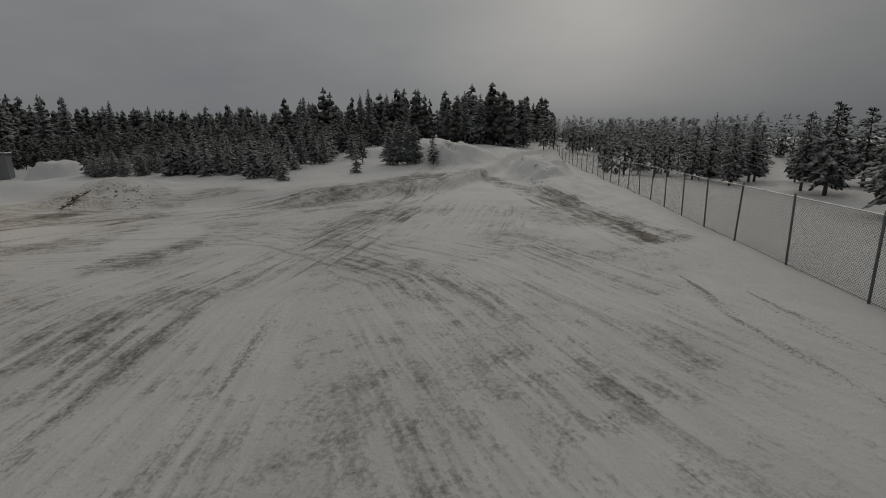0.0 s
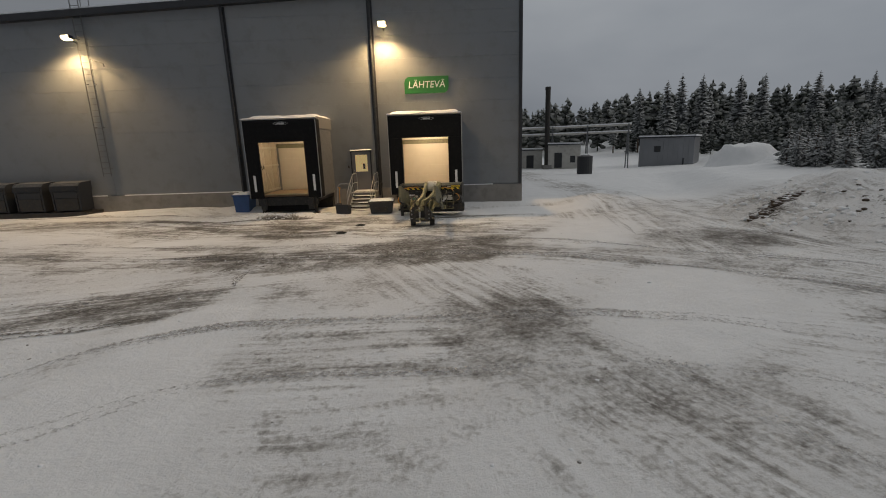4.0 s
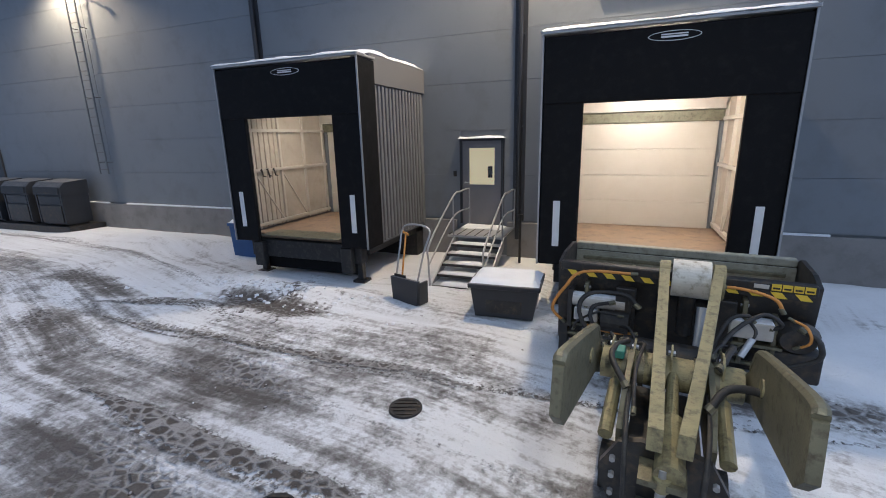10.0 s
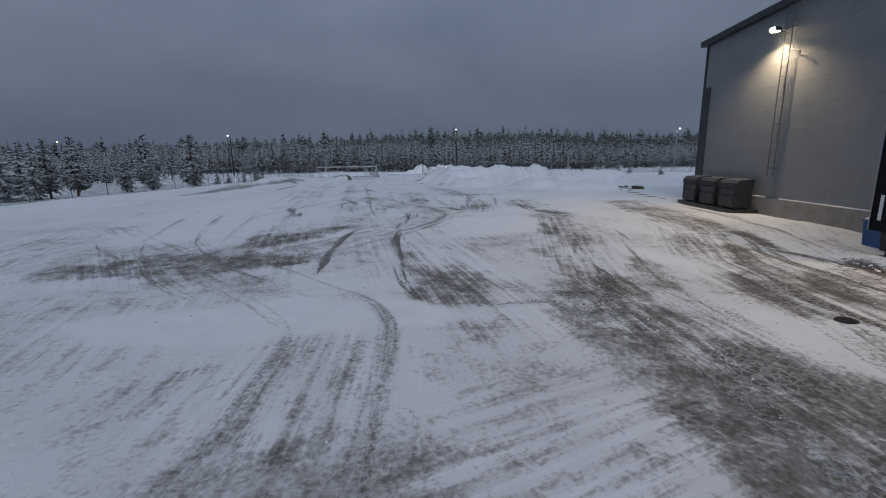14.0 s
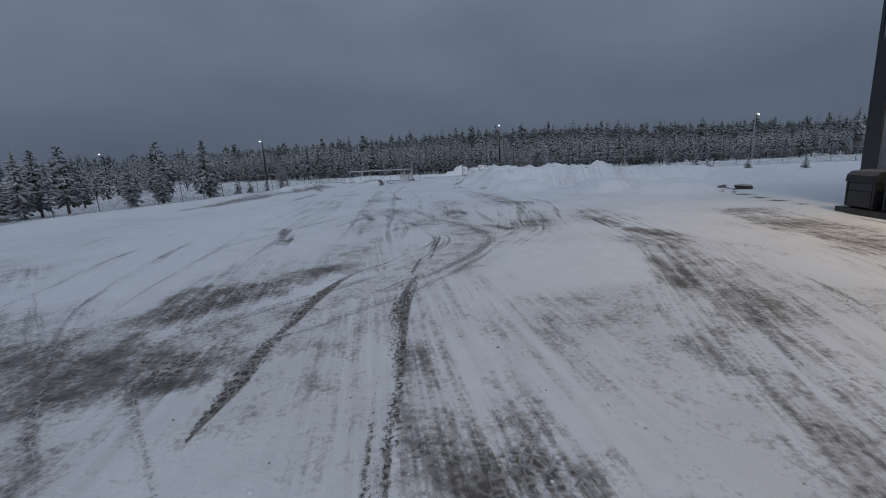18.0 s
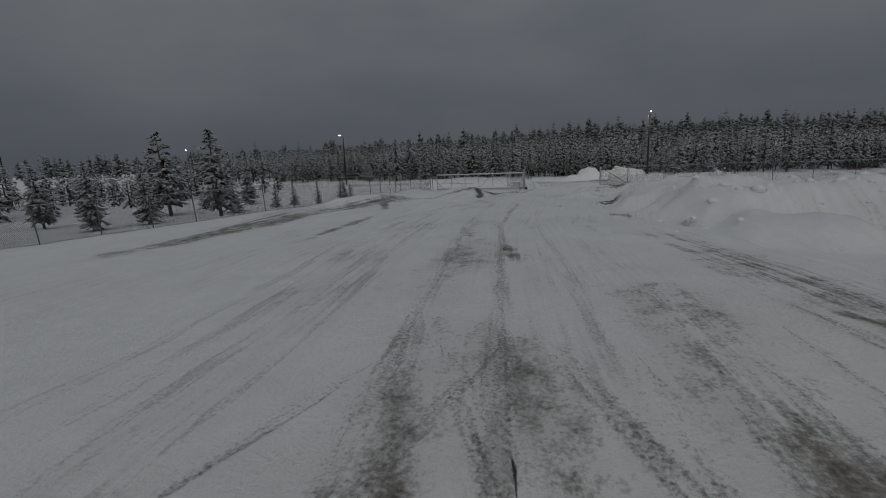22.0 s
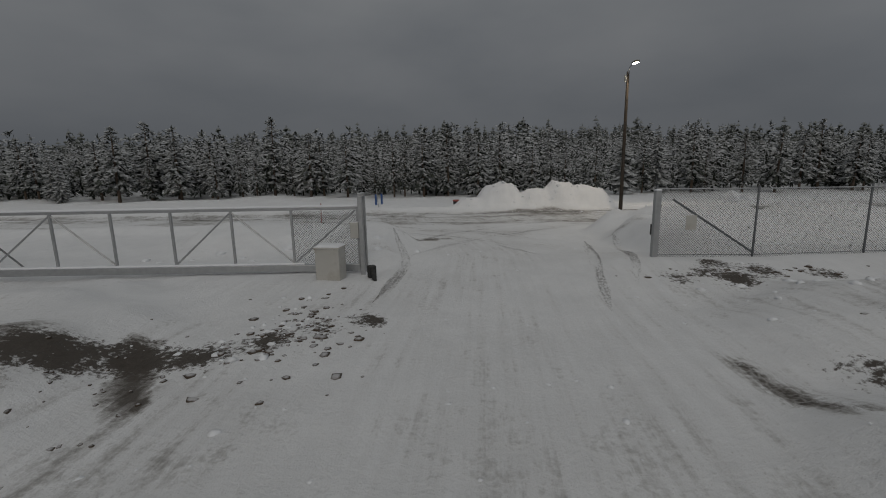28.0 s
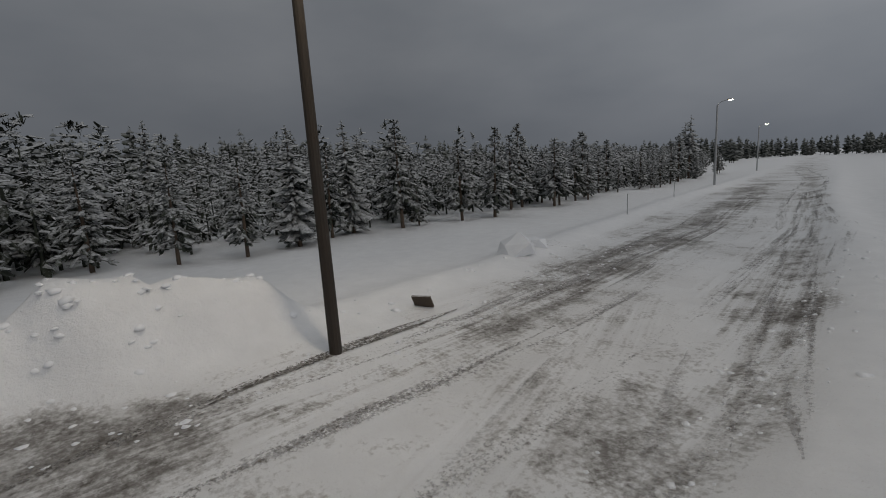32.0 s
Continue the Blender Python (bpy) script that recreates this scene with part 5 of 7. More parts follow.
def build_bins():
    for x in (-23.3, -21.32, -19.34):
        t = thing("waste_container", (x, -0.78, 0.2), 0, "dark waste container with a sloping lid against the wall", "waste container", "waste containers")
        part("body", prism(bmesh.new(), [(-0.72, 0.08), (0.72, 0.08), (0.76, 1.12), (-0.76, 1.12)], -0.4, 0.44), M_PLASTIC, t)
        part("lid", prism(bmesh.new(), [(-0.47, 1.121), (0.46, 1.121), (0.46, 1.62), (-0.28, 1.56), (-0.44, 1.4)], -0.79, 0.79, Matrix.Rotation(radians(90), 4, "Z")), M_PLASTIC, t)
        for sx in (-0.71, 0.71):
            part("rib", boxes((sx - 0.035, sx + 0.035, -0.44, -0.401, 0.1, 1.1)), M_PLASTIC, t)
        part("front_panel", boxes((-0.62, 0.62, -0.45, -0.401, 0.14, 0.74), bevel=0.01), M_DARKSTEEL, t, "dark steel front panel")
        part("hatch", boxes((-0.62, 0.62, -0.43, -0.401, 0.78, 1.08), bevel=0.01), M_PLASTIC, t)
        part("lid_edge", prism(bmesh.new(), [(-0.475, 1.17), (-0.445, 1.37), (-0.465, 1.375), (-0.495, 1.175)], -0.7, 0.7, Matrix.Rotation(radians(90), 4, "Z")), M_DARKSTEEL, t)
        for sx in (-0.56, 0.56):
            part("foot", boxes((sx - 0.09, sx + 0.09, -0.3, 0.34, 0.015, 0.079)), M_DARKSTEEL, t)
    solid("container_pallet", boxes((-24.4, -18.3, -1.32, -0.12, -0.12, 0.213), bevel=0.01), M_DARKSTEEL, "low dark platform under the waste containers", "platform")
    t = thing("blue_bin", (-9.55, -1.75, 0.0), 0, "blue plastic bin with a snowy lid beside the dock", "bin")
    part("body", prism(bmesh.new(), [(-0.34, -0.1), (0.34, -0.1), (0.42, 0.85), (-0.42, 0.85)], -0.4, 0.4), M_BLUE, t)
    part("lid", boxes((-0.46, 0.46, -0.44, 0.44, 0.85, 0.94), bevel=0.02), M_BLUE, t)
    part("lid_snow", drift(-0.42, 0.42, -0.4, 0.4, 0.941, 0.1, 4), M_SNOW, t, "", True)


build_bins()
# iron covers sunk in the packed snow
for mx, my in ((-2.6, -6.8), (-3.0, -8.5)):
    mz = ground_at(mx, my)
    mh = thing("manhole_cover", (mx, my, mz), 20, "dark iron manhole cover sunk in the packed snow", "manhole cover", "manhole covers")
    bm = bmesh.new()
    bmesh.ops.create_cone(bm, cap_ends=True, segments=24, radius1=0.2, radius2=0.19, depth=0.04)
    part("cover", bm, M_RUBBER, mh)
    for k in range(-2, 3):
        w = (0.042 - 0.009 * abs(k)) * 4
        part("tread_bar", boxes((-w, w, k * 0.07 - 0.014, k * 0.07 + 0.014, 0.0205, 0.03)), M_DARKSTEEL, mh)


# ---- fences and gate ----
def post_mesh(h):
    bm = rods(((0, 0, -0.4), (0, 0, h), 0.03), seg=8)
    return mesh_of(bm, M_FENCE, "fence_post", True)


POST = post_mesh(2.0)


def build_fence(line, label, lean=0.0, step=2.9):
    fence = thing("chain_link_fence", (0, 0, 0), 0, label, "fence")
    pts = []
    for (ax, ay), (bx, by) in zip(line, line[1:]):
        k = max(1, round(math.hypot(bx - ax, by - ay) / step))
        pts += [(ax + (bx - ax) * i / k, ay + (by - ay) * i / k) for i in range(k)]
    pts.append(line[-1])
    tops = []
    for n, (x, y) in enumerate(pts):
        z = ground_at(x, y)
        tops.append((x, y, z))
        ob = new("fence_post", POST)
        ob.parent = fence
        ob.matrix_local = pose(x, y, z, random.uniform(-2, 2), random.uniform(-2, 2), 0)
    for n in range(len(tops) - 1):
        a, b = Vector(tops[n]), Vector(tops[n + 1])
        bm = bmesh.new()
        uv = bm.loops.layers.uv.new("UVMap")
        ll = (b - a).length
        v = [bm.verts.new(p) for p in (a + Vector((0, 0, -0.1)), b + Vector((0, 0, -0.1)), b + Vector((0, 0, 1.88)), a + Vector((0, 0, 1.88)))]
        f = bm.faces.new(v)
        for loop, c in zip(f.loops, ((0, 0), (ll, 0), (ll, 2), (0, 2))):
            loop[uv].uv = c
        me = bpy.data.meshes.new("netting")
        bm.to_mesh(me)
        bm.free()
        me.materials.append(M_WIRE)
        ob = new("netting", me)
        ob.parent = fence
        part("top_wire", rods((a + Vector((0, 0, 1.9)), b + Vector((0, 0, 1.9)), 0.016), seg=6), M_GALV, fence)
        part("bottom_wire", rods((a + Vector((0, 0, 0.05)), b + Vector((0, 0, 0.05)), 0.008), seg=5), M_FENCE, fence)
    return fence


build_fence(FENCE_SOUTH, "steel chain-link fence along a snowy bank")
build_fence([(-75.2, -44.2), (-74.9, -41.4)], "short stretch of chain-link fence beside the sliding gate", step=1.8)
north = build_fence(FENCE_NORTH, "chain-link fence beyond the gate opening with snow at its foot")
part("corner_brace", rods(((-74.75, -21.2, ground_at(-74.75, -21.2) + 1.6), (-74.7, -18.95, ground_at(-74.7, -18.95) + 0.15), 0.03)), M_FENCE, north)


def build_gate():
    g0 = -0.32
    gate = thing("sliding_gate", (-74.85, -35.25, g0), 90, "long galvanised sliding gate, open, with snow on its beams", "gate")
    # the gate runs along its own x axis: from -5.3 to 5.3, local y to the west
    L, H = 5.3, 1.95
    part("bottom_beam", boxes((-L, L, -0.09, 0.09, 0.12, 0.32), bevel=0.015), M_GALV, gate)
    part("top_rail", boxes((-L, L, -0.04, 0.04, H - 0.08, H), bevel=0.01), M_GALV, gate)
    for x in (-L + 0.04, -3.4, -1.7, 0.0, 1.7, 3.4, L - 0.04):
        part("upright", boxes((x - 0.03, x + 0.03, -0.03, 0.03, 0.321, H - 0.081)), M_GALV, gate)
    for a, b in ((-L, -3.4), (0.0, 1.7), (3.4, 5.2)):
        part("diagonal", rods(((a, 0, 0.36), (b, 0, H - 0.1), 0.025)), M_GALV, gate)
    for a, b in ((-3.4, -1.7), (1.7, 3.4)):
        part("diagonal", rods(((a, 0, H - 0.1), (b, 0, 0.36), 0.025)), M_GALV, gate)
    part("beam_snow", boxes((-L, L - 1.6, -0.08, 0.08, 0.322, 0.38), bevel=0.02), M_SNOW, gate)
    part("rail_snow", boxes((-L, L, -0.04, 0.04, H + 0.001, H + 0.06), bevel=0.018), M_SNOW, gate)
    bm = bmesh.new()
    uv = bm.loops.layers.uv.new("UVMap")
    f = bm.faces.new([bm.verts.new(p) for p in ((3.4, 0.02, 0.33), (L, 0.02, 0.33), (L, 0.02, H - 0.1), (3.4, 0.02, H - 0.1))])
    for loop, c in zip(f.loops, ((0, 0), (1.9, 0), (1.9, 1.5), (0, 1.5))):
        loop[uv].uv = c
    part("netting", bm, M_WIRE, gate)
    p = thing("gate_portal", (-74.8, -29.85, g0), 90, "pair of steel guide posts where the gate slides through", "gate post")
    for y in (-0.22, 0.22):
        part("guide_post", boxes((-0.06, 0.06, y - 0.06, y + 0.06, -0.2, 2.25), bevel=0.01), M_GALV, p)
    part("cross_head", boxes((-0.06, 0.06, -0.28, 0.28, 2.251, 2.33), bevel=0.01), M_GALV, p)
    part("lock_box", boxes((-0.3, -0.065, -0.3, -0.05, 1.1, 1.55), bevel=0.02), M_PALE, p, "pale lock box")
    c = thing("control_cabinet", (-74.0, -30.6, ground_at(-74.0, -30.6)), 82, "pale grey gate drive cabinet with snow on top", "cabinet")
    part("body", boxes((-0.33, 0.33, -0.25, 0.25, 0.0, 0.84), bevel=0.02), M_PALE, c)
    part("cap", boxes((-0.36, 0.36, -0.28, 0.28, 0.841, 0.9), bevel=0.02), M_PALE, c)
    part("cap_snow", drift(-0.34, 0.34, -0.26, 0.26, 0.901, 0.06, 31), M_SNOW, c, "", True)
    st = thing("gate_stop", (-74.2, -29.55, g0), 30, "dark steel gate stop in the snow", "gate stop")
    part("arm", rods(((0, 0, 0.35), (0.5, -0.1, 0.02), 0.06), seg=8), M_RUBBER, st)
    part("foot", boxes((-0.1, 0.1, -0.1, 0.1, -0.1, 0.4), bevel=0.02), M_RUBBER, st)
    e = thing("gate_end_post", (-74.75, -21.65, g0), 0, "square steel end post of the gate opening", "gate post")
    part("shaft", boxes((-0.08, 0.08, -0.08, 0.08, -0.2, 2.24), bevel=0.01), M_GALV, e)
    part("cap_snow", boxes((-0.08, 0.08, -0.08, 0.08, 2.241, 2.29), bevel=0.02), M_SNOW, e)
    part("catch", boxes((-0.12, -0.071, -0.1, 0.1, 1.0, 1.3), bevel=0.01), M_DARKSTEEL, e)
    s = thing("notice_plate", (-74.68, -20.7, g0 + 1.35), 90, "small pale notice plate hung on the fence netting", "sign")
    part("plate", boxes((-0.15, 0.15, 0.0, 0.012, -0.2, 0.2)), M_PALE, s)
    part("line_bar", boxes((-0.1, 0.1, 0.013, 0.016, 0.05, 0.08)), M_DARKSTEEL, s)
    # post props south of the gate
    b = thing("fence_brace_post", (-74.95, -41.15, g0), 90, "steel fence post with two slanting props", "fence post")
    part("shaft", rods(((0, 0, -0.2), (0, 0, 2.05), 0.035)), M_FENCE, b)
    part("prop", rods(((0, 0, 1.7), (-1.4, 0.1, 0.05), 0.025)), M_FENCE, b)
    part("prop", rods(((0, 0, 1.7), (1.5, 0.1, 0.15), 0.025)), M_FENCE, b)


build_gate()


def build_street_lamp(x, y, h, arm, box_on=False, wood=True):
    t = thing("street_lamp", (x, y, ground_at(x, y)), 0, "lit street lamp on a dark wooden pole", "street lamp", "street lamps")
    z = h - ground_at(x, y)
    part("pole", rods(((0, 0, -0.6), (0, 0, z), 0.13, 0.085), seg=12), M_WOODPOLE if wood else M_GALV, t)
    ax, ay = arm
    part("arm", hose(bmesh.new(), [(0, 0, z - 0.5), (ax * 0.2, ay * 0.2, z + 0.15), (ax, ay, z + 0.35)], 0.03, 8), M_GALV, t)
    d = Vector((ax, ay, 0)).normalized()
    m = Matrix.Translation((ax, ay, z + 0.36)) @ Vector((d.x, d.y, 0)).to_track_quat("X", "Z").to_matrix().to_4x4()
    head = part("lamp_head", box(bmesh.new(), -0.1, 0.5, -0.14, 0.14, -0.06, 0.06, 0.03, m), M_GREYSTEEL, t)
    part("lens", box(bmesh.new(), 0.02, 0.46, -0.11, 0.11, -0.1, -0.061, 0.01, m), M_STREETBULB, head, "glowing lens")
    if box_on:
        part("junction_box", boxes((-0.1, 0.1, -0.2, -0.09, z - 0.65, z - 0.2), bevel=0.02), M_PALE, t, "grey box near the top")
    return t


build_street_lamp(-92.75, -15.5, 8.45, (0.9, 0.0), True)
build_street_lamp(-95.5, -66.0, 8.15, (0.8, 0.0))
build_street_lamp(-101.8, 35.7, 8.3, (1.0, 0.0), wood=False)
build_street_lamp(-109.4, 84, 7.9, (1.0, 0.0), wood=False)
build_street_lamp(-102.6, -111, 7.7, (0.8, 0.0))
build_street_lamp(-60.0, -96.0, 7.5, (0.8, 0.0))


# ---- sheds, pipes and chimney north-east of the warehouse ----
def shed(name, x0, x1, y0, y1, h, mat, label, rz=0.0, windows=()):
    cx, cy = (x0 + x1) / 2, (y0 + y1) / 2
    w, d = (x1 - x0) / 2, (y1 - y0) / 2
    t = thing(name, (cx, cy, ground_at(cx, cy) - 0.15), rz, label, "shed")
    part("wall", boxes((-w, w, -d, d, 0, h)), mat, t)
    k = max(3, int(2 * w / 0.5))
    for i in range(k):
        a = -w + 2 * w * i / k
        part("sheet", boxes((a + 0.01, a + 2 * w / k - 0.01, -d - 0.03, -d, 0.05, h - 0.02)), mat, t)
    part("roof", prism(bmesh.new(), [(-w - 0.15, h), (w + 0.15, h - 0.0), (w + 0.15, h + 0.1), (-w - 0.15, h + 0.16)], -d - 0.2, d + 0.2), M_DARKMETAL, t)
    part("roof_snow", prism(bmesh.new(), [(-w - 0.1, h + 0.165), (w + 0.1, h + 0.105), (w + 0.05, h + 0.24), (-w - 0.05, h + 0.33)], -d - 0.15, d + 0.15), M_SNOW, t)
    for wx, wz, ww, wh in windows:
        f = part("window", boxes((wx - ww, wx + ww, -d - 0.06, -d - 0.03, wz, wz + wh), bevel=0.008), M_DARKMETAL, t)
        part("pane", boxes((wx - ww + 0.06, wx + ww - 0.06, -d - 0.066, -d - 0.061, wz + 0.06, wz + wh - 0.06)), M_PLASTIC, f)
    return t


shed("container_shed", 24.4, 30.2, 27.6, 31.0, 3.3, M_SHED, "grey corrugated container shed with snow on its roof", -38, ((-0.9, 1.7, 0.35, 0.7), (1.9, 0.1, 0.08, 0.9)))
shed("pale_boiler_cabin", 13.7, 17.5, 30.4, 34.0, 3.0, M_PALE, "pale boiler cabin with a door and snow on its roof", -12, ((-0.7, 0.3, 0.45, 1.8), (1.0, 0.9, 0.3, 0.8)))
shed("low_boiler_cabin", 9.5, 13.5, 33.4, 36.9, 2.4, M_PALE, "low pale cabin beside the chimney", -12, ((0.5, 0.2, 0.45, 1.6),))
tank = thing("oil_tank", (14.4, 19.4, ground_at(14.4, 19.4)), 0, "black upright tank with a snowy cap", "tank")
part("body", rods(((0, 0, -0.1), (0, 0, 1.7), 0.72), seg=20), M_PLASTIC, tank)
part("lid", rods(((0, 0, 1.7), (0, 0, 1.85), 0.6, 0.3), seg=20), M_PLASTIC, tank)
part("cap_snow", rods(((0, 0, 1.851), (0, 0, 1.93), 0.3, 0.15), seg=14), M_SNOW, tank)
chim = thing("chimney", (13.3, 31.2, ground_at(13.3, 31.2)), 0, "tall dark steel chimney beside the cabins", "chimney")
part("flue", rods(((0, 0, -0.2), (0, 0, 9.6), 0.3), seg=16), M_DARKSTEEL, chim)
part("collar", rods(((0, 0, 9.3), (0, 0, 9.65), 0.34), seg=16), M_DARKSTEEL, chim)
part("base", boxes((-0.5, 0.5, -0.5, 0.5, -0.2, 0.5), bevel=0.02), M_CONCRETE, chim)
pipes = thing("pipe_bridge", (2.5, -2.6, 0), 0, "raised steel pipe bridge with snow on its pipes", "pipe bridge")
for z in (4.1, 4.9):
    part("pipe", rods(((4.6, 36.2, z), (10.8, 34.4, z), 0.11), ((10.8, 34.4, z), (19.6, 30.4, z), 0.11), seg=10), M_PALE, pipes)
    part("pipe_snow", rods(((4.6, 36.2, z + 0.1), (10.8, 34.4, z + 0.1), 0.09), ((10.8, 34.4, z + 0.1), (19.6, 30.4, z + 0.1), 0.09), seg=8), M_SNOW, pipes)
for x, y in ((5.2, 36.0), (11.5, 34.1), (15.2, 32.4), (19.3, 30.5)):
    g = ground_at(x, y)
    part("trestle", rods(((x, y - 0.4, g - 0.2), (x, y - 0.1, 5.0), 0.07), ((x, y + 0.4, g - 0.2), (x, y + 0.1, 5.0), 0.07), ((x, y - 0.35, 4.0), (x, y + 0.35, 4.0), 0.05)), M_FENCE, pipes)


# ---- trees ----
def crown(seed, h, r, base, levels, per, seg, thick, taper=0.8, rag=(0.5, 1.2), fan=(0.16, 0.32)):
    """Drooping boughs in whorls: ridged fans of needles with ragged sides."""
    g = np.random.default_rng(seed)
    verts, faces = [], []
    for i in range(levels):
        u = i / (levels - 1)
        z = h * (base + (0.985 - base) * u ** 0.92)
        reach0 = r * ((1 - u) ** taper + 0.04) * (0.55 + 0.45 * min(1, u * 6 + 0.35))
        k = max(3, int(round(per * (1 - 0.55 * u))))
        for j in range(k):
            az = 6.2832 * (j + g.uniform(-0.35, 0.35)) / k + i * 2.4
            reach = reach0 * g.uniform(*rag)
            droop = g.uniform(0.1, 0.62) * (1.15 - 0.6 * u)
            wide = reach * g.uniform(*fan) + 0.03 * h / 8
            c, s = math.cos(az), math.sin(az)
            zz = z + g.uniform(-0.5, 0.5) * h * 1.3 / levels
            first = len(verts)
            for q in range(seg + 1):
                t = q / seg
                d = reach * t
                drop = -droop * reach * t ** 1.3 + 0.08 * reach * max(0, t - 0.75) * 4 * g.uniform(0, 1)
                half = wide * (1.0 - t) ** 0.6 * (0.35 + 1.1 * t) * (1.0 if q % 2 else 0.62) + 0.015
                sag = thick * half + 0.03
                for e, low in ((-half, sag * g.uniform(0.7, 1.5)), (0, 0), (half, sag * g.uniform(0.7, 1.5))):
                    verts.append((c * d - s * e, s * d + c * e, zz + drop - low))
            for q in range(seg):
                a = first + 3 * q
                faces += [(a, a + 1, a + 4, a + 3), (a + 1, a + 2, a + 5, a + 4)]
    # the leader at the top
    first = len(verts)
    for k in range(4):
        verts.append((0.06 * math.cos(k * 1.57), 0.06 * math.sin(k * 1.57), h * 0.93))
    verts += [(0, 0, h), (0, 0, h)]
    faces += [(first + k, first + (k + 1) % 4, first + 4, first + 5) for k in range(4)]
    return np.array(verts), np.array(faces)


def pine_crown(seed, h, r, base, whorls, per, fingers, seg=2):
    """Open whorls of limbs that carry drooping finger-like clumps of needles, with bare shoots at the top."""
    g = np.random.default_rng(seed)
    verts, faces = [], []

    def clump(p, az, pitch, length, half):
        c, s = math.cos(az), math.sin(az)
        first = len(verts)
        for q in range(seg + 1):
            t = q / seg
            out, down = length * t * math.cos(pitch), length * (t * math.sin(pitch) - 0.22 * t * t)
            w = half * ((0.45, 1.0, 0.22) if seg == 2 else (0.9, 0.35))[q]
            for e, low in ((-w, w * g.uniform(0.6, 1.3)), (0, 0), (w, w * g.uniform(0.6, 1.3))):
                verts.append((p[0] + c * out - s * e, p[1] + s * out + c * e, p[2] + down - low))
        for q in range(seg):
            a = first + 3 * q
            faces.extend([(a, a + 1, a + 4, a + 3), (a + 1, a + 2, a + 5, a + 4)])

    for i in range(whorls):
        u = i / (whorls - 1)
        z = h * (base + (0.94 - base) * u)
        reach0 = r * (0.93 * (1 - u) ** 0.72 + 0.1) * min(1.0, 0.62 + 1.9 * u)
        for j in range(max(3, int(round(per * (1 - 0.35 * u))))):
            az = 6.2832 * (j + g.uniform(-0.4, 0.4)) / per * (1 + 0.35 * u) + i * 2.2
            reach = reach0 * g.uniform(0.55, 1.22)
            rise, sag = 0.22 + 0.5 * u, g.uniform(0.35, 0.75)
            zz = z + g.uniform(-0.4, 0.4) * h / whorls
            for k in range(fingers):
                t = 0.25 + 0.75 * (k + g.uniform(0, 0.6)) / fingers
                p = (math.cos(az) * reach * t, math.sin(az) * reach * t, zz + reach * (rise * t - sag * t * t))
                size = h * 0.058 * g.uniform(0.65, 1.35) * (1.12 - 0.5 * u) * (1.0 if seg == 2 else 1.35)
                clump(p, az + (-1) ** k * g.uniform(0.1, 1.0), g.uniform(-0.95, 0.1) + 0.75 * u * u, size, size * g.uniform(0.24, 0.4))
    for k in range(4):
        clump((0.006 * h * math.cos(1.6 * k), 0.006 * h * math.sin(1.6 * k), h * (0.885 + 0.015 * k)), 1.6 * k, g.uniform(1.0, 1.4), h * 0.06, h * 0.007)
    clump((0, 0, h * 0.92), 0.4, 1.5, h * 0.08, h * 0.008)
    return np.array(verts), np.array(faces)


def tree_kind(seed, h, r, base, levels, per, seg=4, thick=0.7, **form):
    v, f = pine_crown(seed, h, r, base, levels, per, seg) if thick == 0 else crown(seed, h, r, base, levels, per, seg, thick, **form)
    me = raw_mesh("crown", v, f, M_NEEDLES)
    bm = rods(((0, 0, -0.5), (0, 0, h * 0.5), 0.016 * h + 0.03, 0.010 * h + 0.015), ((0, 0, h * 0.5), (0, 0, h * 0.97), 0.010 * h + 0.015, 0.012), seg=7)
    g = np.random.default_rng(seed + 50)
    for i in range(14):
        z, a = h * g.uniform(0.08, 0.8), g.uniform(0, 6.28)
        q = r * 0.5 * (1 - z / h) + 0.15
        rod(bm, (0, 0, z), (q * math.cos(a), q * math.sin(a), z - 0.1 * q), 0.018, 0.006, 4)
    return me, mesh_of(bm, M_BARK, "trunk", True)


# kinds of tree: seed, height, reach, where the crown begins, whorls, boughs in a whorl
KINDS = {
    "spruce": [tree_kind(s, 8.0, 1.75, 0.12, 26, 11, 4, 0.8, taper=0.62 + 0.05 * (s % 3), rag=(0.45, 1.3), fan=(0.18, 0.36)) for s in (1, 2, 3, 4, 5)],
    "tall": [tree_kind(s, 12.0, 1.85, 0.26, 34, 9, 3, 0.9, taper=0.66, rag=(0.65, 1.12), fan=(0.2, 0.4)) for s in (11, 12, 13, 14)],
    "young": [tree_kind(s, 3.6, 1.05, 0.05, 14, 8) for s in (21, 22, 23)],
    "pine": [tree_kind(s, 7.0, 1.5 + 0.09 * (s % 3), 0.17 + 0.03 * (s % 3), 15, 7, 7, 0) for s in (31, 32, 33, 34, 35, 36)],
    "old": [tree_kind(s, 10.0, 2.0, 0.42, 16, 8, 4, 0.9) for s in (41, 42)],
}
LABELS = {"spruce": "snow-laden dark spruce tree with drooping boughs", "tall": "tall snowy spruce with a bare lower trunk", "young": "young spruce weighed down with snow",
          "pine": "young pine with drooping snow-laden clumps and a bare trunk foot", "old": "tall pine with a high snowy crown"}
BASE_H = {"spruce": 8.0, "tall": 12.0, "young": 3.6, "pine": 7.0, "old": 10.0}


